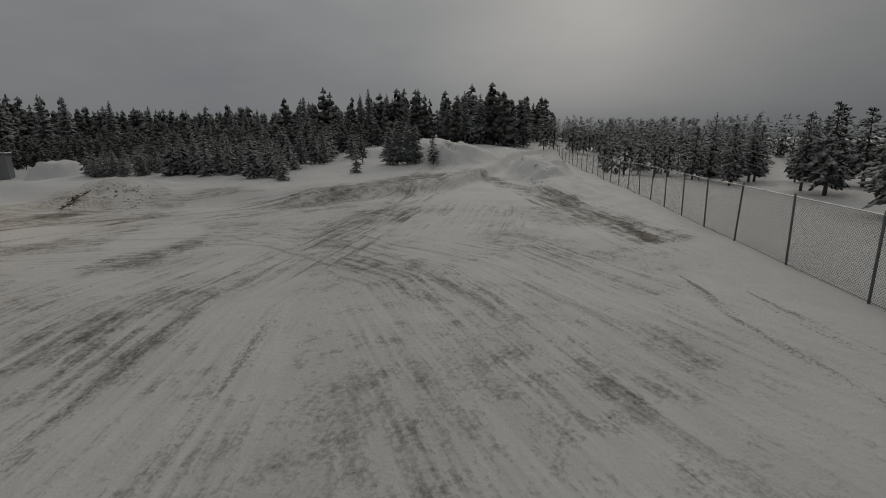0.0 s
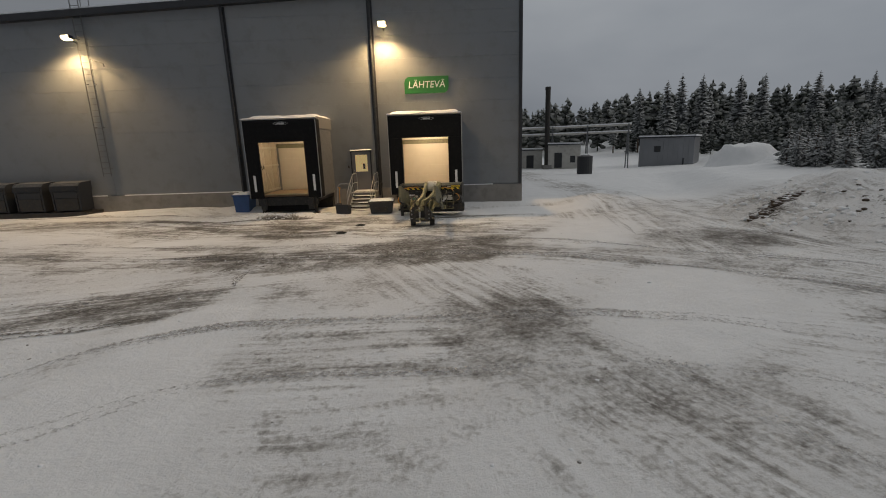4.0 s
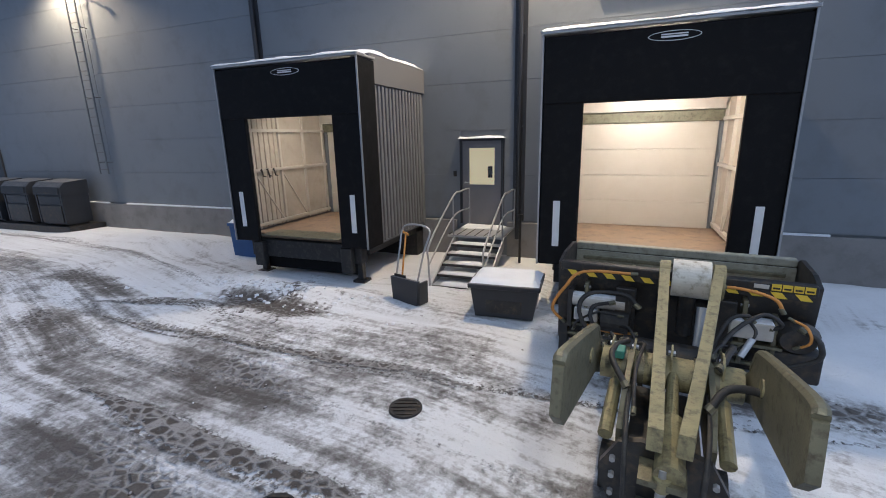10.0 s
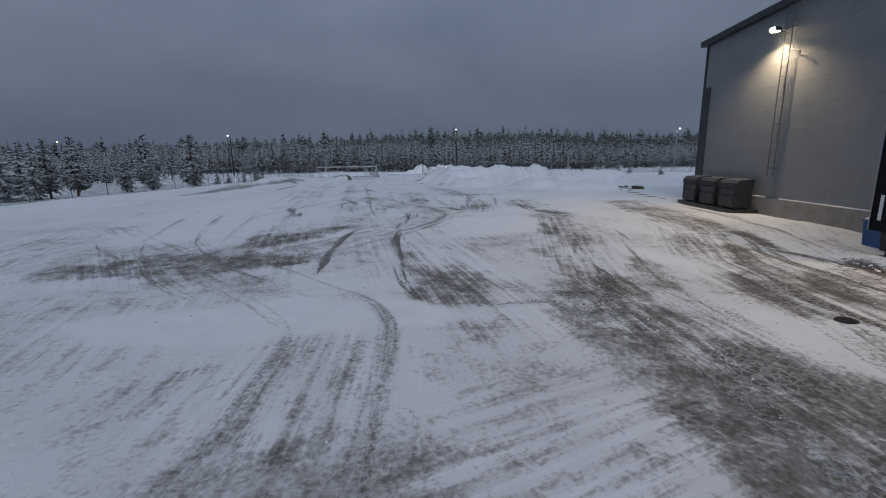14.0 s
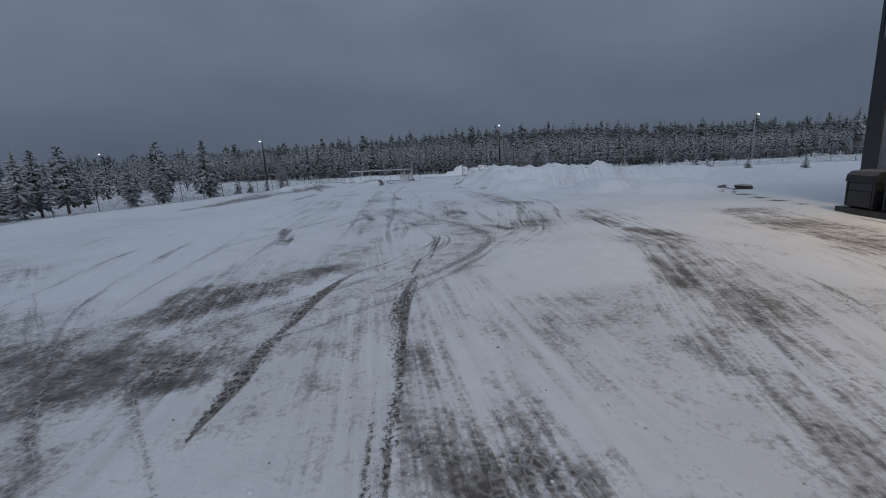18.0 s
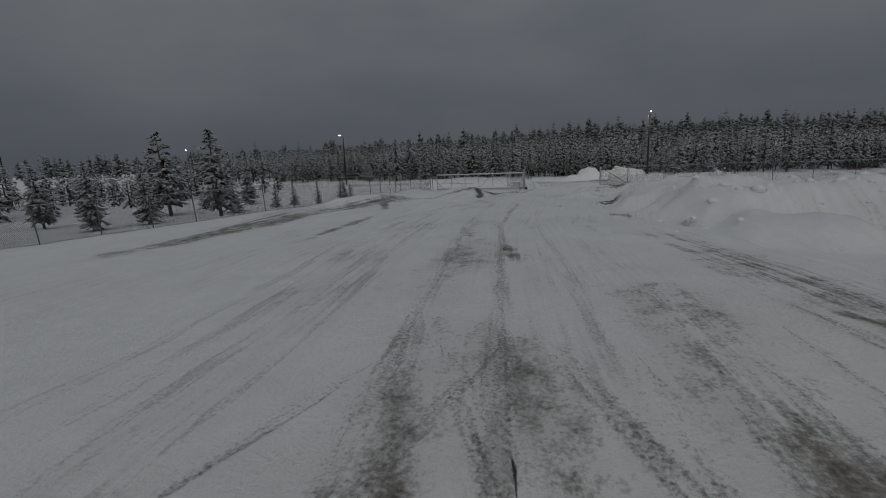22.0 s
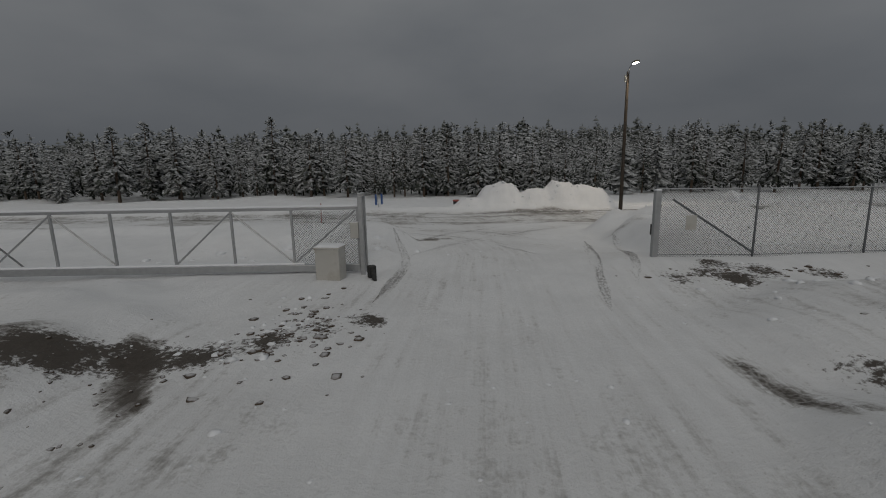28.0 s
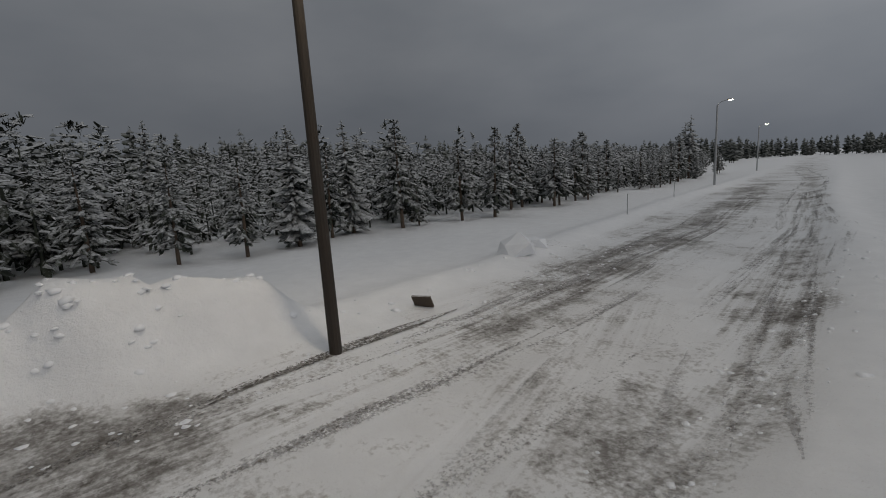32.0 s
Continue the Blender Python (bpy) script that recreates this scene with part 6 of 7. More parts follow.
def plant(kind, x, y, h):
    crown_me, trunk_me = KINDS[kind][rng.integers(len(KINDS[kind]))]
    s = h / BASE_H[kind]
    t = new(kind + "_tree" if kind in ("spruce", "pine", "young") else {"tall": "tall_spruce", "old": "tall_pine"}[kind])
    t.empty_display_size = 0.3
    w = s * rng.uniform(0.88, 1.15)
    t.matrix_world = pose(x, y, ground_at(x, y) - 0.05, rng.uniform(-2, 2), rng.uniform(-2, 2), rng.uniform(0, 360)) @ Matrix.Diagonal((w, w, s, 1))
    tagged(t, LABELS[kind], "tree", "roadside and yard trees")
    for name, me in (("crown", crown_me), ("trunk", trunk_me)):
        ob = new(name, me)
        ob.parent = t


# trees that stand out singly
for kind, x, y, h in (("pine", -48.3, -47.6, 6.4), ("pine", -49.3, -53.8, 6.7), ("spruce", -58.0, -54, 4.5), ("young", -64.6, -47.4, 2.4), ("young", -60.2, -45.0, 2.0), ("young", -58.6, -46.4, 2.2),
                      ("young", -51.6, -49.5, 3.2), ("young", -55.4, -48.6, 2.3), ("young", -57.0, -47.8, 2.2), ("young", -63.0, -45.6, 1.8), ("young", -64.4, -47.2, 2.0), ("spruce", -45.0, -50.5, 4.2), ("spruce", -42.0, -51.5, 4.4), ("pine", -34.2, -50.2, 5.6),
                      ("young", -63.6, 3.4, 1.9), ("young", -63.9, 5.9, 2.1), ("young", -59.2, 7.2, 2.5), ("young", -67.0, 12, 2.2), ("young", -65.0, 16, 2.0), ("young", -60.5, 20, 2.0),
                      ("pine", -114.1, -61.3, 9.2), ("pine", -114.4, -27.3, 8.4), ("pine", -112.6, -29.6, 7.6), ("pine", -113.2, -24.6, 6.8), ("spruce", -123.1, -13.6, 8.6), ("spruce", -126.0, 5.5, 8.0), ("old", -114.3, 63.2, 10.6), ("old", -115.5, 64.5, 9.8),
                      ("young", 24.2, -16.3, 3.2), ("young", 30.2, -20.0, 2.8), ("spruce", 36.5, -20.6, 4.4), ("spruce", 36.2, -21.6, 4.8), ("spruce", 37.0, -22.4, 4.6), ("spruce", 37.2, -23.2, 4.2), ("pine", 37.0, -25.3, 3.0), ("pine", 36.5, -17.4, 3.2), ("young", 25.8, -14.6, 3.0), ("young", 26.6, -13.2, 3.4),
                      ("spruce", 64, -24, 8.0), ("spruce", 66, -26.8, 8.4), ("spruce", 67, -21.5, 8.4), ("spruce", 69, -30.5, 7.4)):
    plant(kind, x, y, h)
# edge of the western woods
y = -90.0
while y < 80:
    plant("spruce" if rng.random() < 0.12 else "pine", -108.2 + rng.uniform(-3, 1.2) - 4.5 * smooth(-20, -50, y) - 0.10 * max(0, y - 20), y, (rng.uniform(3.2, 7.2) + 2.8 * rng.random() ** 4) * (1 - 0.22 * float(smooth(5, 40, y))))
    y += rng.uniform(1.0, 3.4)
# behind the southern fence
for i in range(70):
    x = rng.uniform(-44, 46)
    fy = float(np.interp(x, [-44, -24, -2.4, 9.4, 23, 46], [-46, -48.6, -47.2, -45.4, -43.8, -40]))
    back = rng.uniform(3.5, 17) if x < -4 else rng.uniform(9, 24)
    plant(["spruce", "pine", "young"][rng.choice(3, p=[0.15, 0.65, 0.2])], x, fy - back, rng.uniform(2.4, 5.0) + (0.6 if x < -12 else 1.6))
# young growth on the eastern rise, tall trees above it
for i in range(85):
    x, yy = rng.uniform(25, 46), rng.uniform(-14, 11)
    plant("young" if rng.random() < 0.7 else "spruce", x, yy, rng.uniform(2.2, 4.6) * (1 - 0.25 * float(smooth(-4, 1, yy))))
for i in range(64):
    yy = rng.uniform(-13, 7)
    edge = float(np.interp(yy, [-13, -7.5, -2.7, 0.9, 4, 7], [26.8, 27.1, 25.8, 24.6, 23.8, 24.6]))
    plant("young" if rng.random() < 0.75 else "spruce", edge + 6.5 * rng.random() ** 1.5, yy, rng.uniform(2.0, 4.2) * (1 - 0.3 * float(smooth(-4, 1, yy))))
for i in range(46):
    plant("tall", rng.uniform(60, 80), rng.uniform(-24, 54), rng.uniform(6.4, 9.4))
for x, yy, h in ((36, 59, 13.5), (40, 57, 14), (43.8, 59.5, 15), (46.5, 58, 14.5), (49.5, 61, 12.5), (54.7, 60.5, 13.8), (33, 63, 9), (59.5, 62, 13.5), (63, 54, 12.5), (67, 48, 11.5)):
    plant("tall", x, yy, h * 0.86)


# the woods behind, as one mass of simple trees each
def woods(name, spots, label, seed, levels=9, mat=M_NEEDLES, pines=False):
    low = [pine_crown(seed + k, 1.0, 0.2 + 0.02 * (k % 3), 0.15 + 0.04 * (k % 3), 9, 5, 3, 1) for k in range(8)] if pines else [crown(seed + k, 1.0, 0.19 + 0.03 * (k % 3), 0.16 + 0.08 * (k % 3), levels, 7, 2, 0.9, 0.5 + 0.09 * (k % 3), (0.5, 1.25), (0.22, 0.46)) for k in range(8)]
    vs, fs, n = [], [], 0
    g = np.random.default_rng(seed)
    for x, y, z, h in spots:
        v, f = low[g.integers(8)]
        a, w = g.uniform(0, 6.28), h * g.uniform(0.85, 1.25)
        c, s = math.cos(a), math.sin(a)
        vs.append(np.stack([x + w * (c * v[:, 0] - s * v[:, 1]), y + w * (s * v[:, 0] + c * v[:, 1]), z - 0.1 + h * v[:, 2]], 1))
        fs.append(f + n)
        n += len(v)
        ring = np.array([(0.02 * h * math.cos(k * 2.1), 0.02 * h * math.sin(k * 2.1)) for k in range(3)])
        lo = np.concatenate([ring + (x, y), np.full((3, 1), z - 0.3)], 1)
        hi = np.concatenate([ring * 0.5 + (x, y), np.full((3, 1), z + 0.5 * h)], 1)
        vs.append(np.concatenate([lo, hi]))
        fs.append(np.array([(k, (k + 1) % 3, 3 + (k + 1) % 3, 3 + k) for k in range(3)]) + n)
        n += 6
    me = raw_mesh(name, np.concatenate(vs), np.concatenate(fs), mat)
    tagged(new(name, me), label, "forest", kind="stuff")


def scatter(count, x0, x1, y0, y1, h0, h1, keep=None):
    xs, ys = rng.uniform(x0, x1, count), rng.uniform(y0, y1, count)
    if keep is not None:
        ok = keep(xs, ys)
        xs, ys = xs[ok], ys[ok]
    return list(zip(xs, ys, land(xs, ys, False), rng.uniform(h0, h1, len(xs))))


woods("woods_west", [(x, y, z, h * (1.14 - 0.26 * float(smooth(5, 40, y)))) for x, y, z, h in scatter(1300, -168, -110.5, -150, 150, 4.2, 7.9, lambda x, y: x < -111.5 - 4.5 * smooth(-20, -50, y) - 0.22 * np.maximum(0, y - 35))], "snowy spruce woods beyond the road", 100, 15, pines=True)
woods("woods_edge", scatter(420, -122.5, -109.8, -95, 95, 3.2, 6.2, lambda x, y: x < -110.5 - 4.5 * smooth(-20, -50, y) - 0.14 * np.maximum(0, y - 20)), "young snowy spruces at the edge of the woods", 160, 15, M_NEEDLES, True)
woods("woods_far_west", scatter(500, -330, -172, -330, 330, 8, 12), "distant dark woods on the rising ground", 110, 7, M_OLDNEEDLES)
woods("woods_south", scatter(560, -84, 75, -120, -66, 3.2, 5.8) + scatter(160, 40, 110, -70, -42, 4.0, 6.4) + scatter(170, 64, 150, -60, -20, 4.5, 6.5), "snowy woods behind the southern fence", 120, pines=True)
woods("woods_ridge", scatter(900, -268, -172, -190, 210, 6.2, 9.4), "dark snowy woods on the western ridge", 150, 7, M_OLDNEEDLES)
woods("woods_east", scatter(470, 62, 140, -31, 120, 6.2, 10.0) + scatter(180, -5, 70, 68, 130, 8, 12) + scatter(420, 34, 62, -11, 60, 2.2, 4.6), "tall dark woods on the eastern rise", 130, 11, M_OLDNEEDLES)
woods("woods_north_west", scatter(300, -165, -60, 150, 330, 7, 11, lambda x, y: near_line(x, y, ROAD)[0] > 22), "distant woods along the road", 140, 9, M_OLDNEEDLES)


# ---- lumps of snow and soil, sticks and posts ----
def clod_mesh(seed, mat):
    g = np.random.default_rng(seed)
    bm = bmesh.new()
    bmesh.ops.create_icosphere(bm, subdivisions=1, radius=1.0)
    for v in bm.verts:
        v.co *= 0.55 + 0.75 * g.random()
        v.co.z *= 0.7
    return mesh_of(bm, mat, "clod")


def clods(name, spots, mat, label, seed):
    g = np.random.default_rng(seed)
    src = []
    for k in range(4):
        me = clod_mesh(seed + k, mat)
        v = np.empty(len(me.vertices) * 3)
        me.vertices.foreach_get("co", v)
        f = np.array([p.vertices[:] for p in me.polygons])
        src.append((v.reshape(-1, 3), f))
        bpy.data.meshes.remove(me)
    vs, fs, n = [], [], 0
    at = np.array(spots)
    ground_z = land(at[:, 0], at[:, 1])
    for (x, y, r), gz in zip(spots, ground_z):
        v, f = src[g.integers(4)]
        a = g.uniform(0, 6.28)
        c, s = math.cos(a), math.sin(a)
        vs.append(np.stack([x + r * (c * v[:, 0] - s * v[:, 1]), y + r * (s * v[:, 0] + c * v[:, 1]), gz + r * (v[:, 2] * g.uniform(0.6, 1.0) - 0.12)], 1))
        fs.append(f + n)
        n += len(v)
    me = raw_mesh(name, np.concatenate(vs), np.concatenate(fs), mat, mat is M_SNOW)
    tagged(new(name, me), label, "snow clods" if mat is M_SNOW else "soil clods", kind="stuff")


def around(cx, cy, sx, sy, k, r0, r1):
    return [(cx + rng.normal(0, sx), cy + rng.normal(0, sy), rng.uniform(r0, r1) * rng.uniform(0.5, 1)) for _ in range(k)]


clods("snow_lumps", around(-94.6, -21, 0.9, 3.2, 170, 0.04, 0.16) + around(-94.6, -7, 0.7, 5, 60, 0.04, 0.14) + around(-48.1, -11.2, 2.6, 4.5, 120, 0.1, 0.4) + around(13.6, -9.2, 1.2, 2.4, 150, 0.05, 0.2) + around(16.5, -15.5, 2.0, 2.6, 40, 0.04, 0.12)
      + around(39.5, -36, 4, 1.6, 40, 0.1, 0.35) + around(-6.9, -4.4, 1.6, 0.3, 150, 0.02, 0.075) + around(0.2, -4.3, 1.7, 0.3, 50, 0.03, 0.08) + around(-70.1, -30.9, 1.8, 0.5, 45, 0.04, 0.13)
      + around(-71.6, -18.4, 1, 2.0, 60, 0.04, 0.18) + around(-57.2, -21.2, 1.4, 0.5, 45, 0.05, 0.16) + around(-77, -33, 1, 3, 25, 0.1, 0.3) + around(-84.5, -10.1, 0.5, 5, 40, 0.08, 0.25),
      M_SNOW, "broken lumps of ploughed snow", 300)
clods("snow_crumbs", around(-3, -12, 5.5, 6.5, 160, 0.012, 0.04) + around(-20, -20, 8, 6, 140, 0.015, 0.045) + around(8, -26, 6, 5, 200, 0.02, 0.06) + around(-62, -27, 7, 4, 240, 0.02, 0.08) + around(-81, -25, 3, 4, 150, 0.015, 0.05) + around(-92.6, -14, 0.5, 9, 160, 0.03, 0.1) + around(-86.3, -12, 0.5, 7, 120, 0.03, 0.1),
      M_SNOW, "small crumbs of snow thrown up by wheels", 340)
clods("soil_crumbs", around(-4, -10, 5, 4.5, 260, 0.012, 0.035) + around(-8, -24, 3, 3, 120, 0.012, 0.035) + around(-67, -32.6, 1.8, 0.6, 90, 0.02, 0.07) + around(-69.8, -30.2, 1.0, 0.8, 70, 0.03, 0.13),
      M_SOIL, "small frozen crumbs of soil on the snow", 360)
clods("soil_lumps", around(-57.2, -21.1, 0.8, 0.35, 30, 0.06, 0.24) + around(-70.7, -30.3, 1.0, 0.35, 60, 0.03, 0.12) + around(-68.8, -20, 0.5, 0.4, 24, 0.03, 0.14) + around(-73.3, -19.5, 0.25, 1.5, 50, 0.03, 0.12)
      + [(11.8 + 2.4 * k / 60 + rng.normal(0, 0.12), -9.2 + 1.2 * k / 60 + rng.normal(0, 0.14), rng.uniform(0.03, 0.17)) for k in range(60)] + around(14.6, -11.4, 0.9, 0.9, 30, 0.03, 0.12) + around(-35.8, -0.3, 1.4, 0.6, 16, 0.08, 0.3) + around(-6.6, -4.6, 1.2, 0.3, 16, 0.03, 0.1),
      M_SOIL, "frozen lumps of brown soil in the snow", 320)


def boulder(name, x, y, r, mat, label):
    me = clod_mesh(int(100 * abs(x)), mat)
    ob = new(name, me)
    ob.matrix_world = pose(x, y, ground_at(x, y) + 0.2 * r, 0, 0, 40) @ Matrix.Diagonal((r * 1.4, r, r, 1))
    tagged(ob, label, "boulder")


boulder("snowy_boulder", -95.4, -6.3, 0.75, M_SNOW, "large boulder covered with snow beside the road")
boulder("snowy_boulder", -95.9, -4.9, 0.5, M_SNOW, "boulder covered with snow beside the road")
boulder("stone", -35.8, 0.7, 0.5, M_SOIL, "dark stone lying in the snow")
dx = thing("fallen_board", (-93.7, -12.4, ground_at(-93.7, -12.4)), 30, "tilted board lying in the roadside snow", "board")
part("plank", box(bmesh.new(), -0.26, 0.26, -0.03, 0.03, 0.0, 0.42, 0.01, Matrix.Rotation(radians(35), 4, "X")), M_SOIL, dx)
bk = thing("bucket", (-97.3, -26.6, ground_at(-97.3, -26.6)), 0, "dark bucket lying on the roadside snow", "bucket")
part("shell", rods(((0, 0, 0.0), (0.1, 0, 0.5), 0.2, 0.26), seg=14), M_PLASTIC, bk)
part("rim", rods(((0.1, 0, 0.5), (0.105, 0, 0.54), 0.28), seg=14), M_RED, bk)


def stick(name, x, y, h, lean, r, mat, label):
    bm = rods(((0, 0, -0.3), (lean[0], lean[1], h), r), seg=7)
    solid(name, bm, mat, label, "marker post", "marker posts", at=(x, y, ground_at(x, y)))


stick("snow_marker", -84.8, -15.8, 0.85, (0.12, 0.3), 0.011, M_RED, "thin red snow marker leaning at the roadside")
stick("snow_marker", -85.5, -34.0, 1.1, (0.0, 0.05), 0.02, M_RED, "thin red snow marker at the roadside")
stick("marker_post", -94.6, -32.3, 1.3, (-0.02, -0.1), 0.03, M_GALV, "thin grey marker post in the verge")
stick("marker_post", -97.4, 6.4, 1.2, (0.0, 0.02), 0.025, M_GALV, "thin grey marker post in the verge")
stick("marker_post", -99.6, 19.0, 1.2, (0.0, 0.02), 0.025, M_GALV, "thin grey marker post in the verge")
stick("blue_marker", -100.6, -33.4, 0.9, (0, 0), 0.09, M_BLUE, "short blue post in the snow")
stick("blue_marker", -100.6, -32.9, 0.9, (0, 0), 0.09, M_BLUE, "short blue post in the snow")


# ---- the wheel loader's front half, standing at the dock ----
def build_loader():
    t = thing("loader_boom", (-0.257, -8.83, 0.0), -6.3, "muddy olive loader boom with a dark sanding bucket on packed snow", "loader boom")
    # front frame: two side plates rising at the sides of the boom
    for sx in (-1, 1):
        plate = [(1.35, 0.62), (2.3, 0.5), (2.55, 0.85), (2.5, 1.15), (2.2, 1.26), (1.6, 1.2), (1.3, 0.95)]
        m = Matrix.Translation((sx * 0.42, 0, 0)) @ Matrix.Rotation(radians(90), 4, "Z")
        part("frame_plate", prism(bmesh.new(), plate, -0.03, 0.03, m), M_GREYSTEEL, t)
        # lift arms
        arm = [(0.55, 1.2), (0.6, 1.53), (0.75, 1.56), (2.02, 1.22), (2.2, 1.12), (2.3, 0.95), (2.75, 0.64), (3.2, 0.52), (3.12, 0.38), (2.6, 0.48), (2.1, 0.74), (0.7, 1.05)]
        ax = 0.06 + sx * 0.66
        m = Matrix.Translation((ax, 0, 0)) @ Matrix.Rotation(radians(90), 4, "Z")
        a = part("lift_arm", prism(bmesh.new(), arm, -0.035, 0.035, m), M_GREYSTEEL, t, "grey steel lift arm")
        part("arm_flange", hose(bmesh.new(), [(ax, 0.62, 1.545), (ax, 0.8, 1.55), (ax, 2.02, 1.22), (ax, 2.22, 1.1), (ax, 2.32, 0.95)], 0.045, 8), M_GREYSTEEL, a)
        part("pivot", rods(((ax - 0.1, 3.0, 0.5), (ax + 0.1, 3.0, 0.5), 0.09), seg=14), M_YELLOWGREEN, a)
        part("slot_boss", rods(((ax - 0.05, 1.75, 1.08), (ax + 0.05, 1.75, 1.08), 0.07), seg=16), M_YELLOWGREEN, a)
        part("lift_cylinder", rods(((sx * 0.56, 1.35, 0.8), (sx * 0.56, 2.0, 0.95), 0.075), ((sx * 0.56, 2.0, 0.95), (sx * 0.56, 2.6, 1.06), 0.04), seg=12), M_YELLOWGREEN, t)
    # low frame under the boom, closed at the back
    part("rear_plate", prism(bmesh.new(), [(-0.42, 0.25), (0.42, 0.25), (0.56, 0.5), (0.56, 0.7), (0.4, 0.98), (0.2, 1.04), (-0.2, 1.04), (-0.4, 0.98), (-0.56, 0.7), (-0.56, 0.5)], 1.1, 1.16), M_DARKSTEEL, t)
    for z in (0.42, 0.86):
        ear = part("hinge_ear", prism(bmesh.new(), [(-0.2, z - 0.03), (0.2, z - 0.03), (0.2, z + 0.03), (-0.2, z + 0.03)], 0.86, 1.1), M_GREYSTEEL, t)
        part("bushing", rods(((0, 0.93, z - 0.06), (0, 0.93, z + 0.06), 0.08), seg=20), M_YELLOWGREEN, ear)
    part("hinge_pin", rods(((0, 0.93, 0.3), (0, 0.93, 1.0), 0.045), seg=14), M_GALV, t)
    for sx in (-0.44, 0.44):
        for z in (0.42, 0.62, 0.8):
            part("bolt", rods(((sx, 1.06, z), (sx, 1.1, z), 0.03), seg=6), M_GALV, t)
    for x in (-0.3, 0.3):
        part("hose", hose(bmesh.new(), [(x, 0.8, 0.7), (x * 1.1, 0.95, 1.12), (x * 1.2, 1.3, 1.2), (x * 1.3, 1.9, 1.1)], 0.025), M_RUBBER, t, "black hydraulic hose", True)
    part("belly_frame", prism(bmesh.new(), [(1.16, 0.3), (2.4, 0.22), (2.5, 0.6), (1.16, 0.66)], -0.36, 0.36, Matrix.Rotation(radians(90), 4, "Z")), M_DARKSTEEL, t)
    part("axle_case", rods(((-0.62, 1.6, 0.3), (0.62, 1.6, 0.3), 0.16), seg=14), M_DARKSTEEL, t)
    for sx in (-1, 1):
        part("stand", boxes((sx * 0.5 - 0.12, sx * 0.5 + 0.12, 1.48, 1.72, -0.03, 0.3), bevel=0.02), M_DARKSTEEL, t)
    # cross tubes
    part("cross_tube", rods(((-0.78, 2.35, 0.98), (0.78, 2.35, 0.98), 0.19), seg=48), M_YELLOWGREEN, t, "thick olive cross tube")
    for x in (-0.5, -0.3, 0.3, 0.5):
        part("tube_collar", rods(((x - 0.03, 2.35, 0.98), (x + 0.03, 2.35, 0.98), 0.215), seg=48), M_GREYSTEEL, t)
    part("front_tube", rods(((-0.45, 3.25, 0.62), (0.45, 3.25, 0.62), 0.12), seg=18), M_DARKSTEEL, t)
    # two long tilt levers with the pin drum at their top
    for x, toe in ((-0.06, -0.02), (0.48, 0.115)):
        lever = [(0.95, 0.86), (0.98, 1.02), (1.8, 1.04), (2.5, 1.14), (3.3, 1.42), (3.5, 1.5), (3.7, 1.48), (3.76, 1.36), (3.68, 1.2), (3.4, 1.18), (2.55, 0.94), (1.8, 0.86)]
        m = Matrix.Translation((x, 0, 0)) @ Matrix.Rotation(radians(90), 4, "Z")
        bm = prism(bmesh.new(), lever, -0.05, 0.05, m)
        for v in bm.verts:
            v.co.x += toe * (v.co.y - 3.58)
        a = part("tilt_lever", bm, M_YELLOWGREEN, t, "olive tilt lever with chipped edges")
        part("lever_boss", rods(((x - 0.055, 3.58, 1.335), (x + 0.055, 3.58, 1.335), 0.2), seg=36), M_YELLOWGREEN, a)
    part("pin_drum", rods(((0.02, 3.58, 1.345), (0.40, 3.58, 1.345), 0.215), seg=40), M_DRUM, t, "pale worn pin drum")
    part("tilt_cylinder", rods(((0.1, 0.9, 0.72), (0.1, 1.5, 0.76), 0.1), ((0.1, 1.5, 0.76), (0.1, 2.2, 0.8), 0.05), seg=14), M_YELLOWGREEN, t)
    part("tilt_link", rods(((0.2, 3.55, 1.25), (0.2, 3.75, 0.62), 0.09), seg=14), M_DARKSTEEL, t)
    part("tilt_rod", rods(((0.26, 3.4, 0.62), (0.26, 3.58, 1.1), 0.05), seg=12), M_GALV, t)
    # coupler frame
    part("coupler_plate", boxes((-0.55, -0.35, 3.62, 3.72, 0.3, 1.2), (0.35, 0.55, 3.62, 3.72, 0.3, 1.2), (-0.55, 0.55, 3.62, 3.7, 0.3, 0.42), bevel=0.01), M_DARKSTEEL, t)
    # sanding bucket: hopper with sloping back, ends, rear face turned to the driver
    W = 1.17
    part("hopper", prism(bmesh.new(), [(3.98, 0.18), (4.6, 0.1), (4.85, 0.6), (4.9, 1.38), (4.84, 1.38), (4.75, 0.75), (4.5, 0.22), (4.08, 0.3), (3.92, 1.22), (3.9, 1.42), (3.82, 1.42), (3.84, 1.2)], -W, W, Matrix.Rotation(radians(90), 4, "Z") @ Matrix.Diagonal((1, 1, 1, 1))), M_DARKSTEEL, t, "dark steel sanding hopper")
    for sx in (-1, 1):
        end = [(3.84, 1.2), (3.98, 0.18), (4.6, 0.1), (4.85, 0.6), (4.9, 1.42), (4.7, 1.52), (4.1, 1.5), (3.82, 1.42)]
        m = Matrix.Translation((sx * (W + 0.02), 0, 0)) @ Matrix.Rotation(radians(90), 4, "Z")
        part("end_plate", prism(bmesh.new(), end, -0.02, 0.02, m), M_DARKSTEEL, t)
    part("rear_beam", boxes((-W, W, 3.76, 3.9, 1.32, 1.45), bevel=0.015), M_DARKSTEEL, t)
    part("front_lip", boxes((-W, W, 4.8, 4.94, 1.381, 1.49), bevel=0.015), M_DUSTY, t, "dusty pale rim")
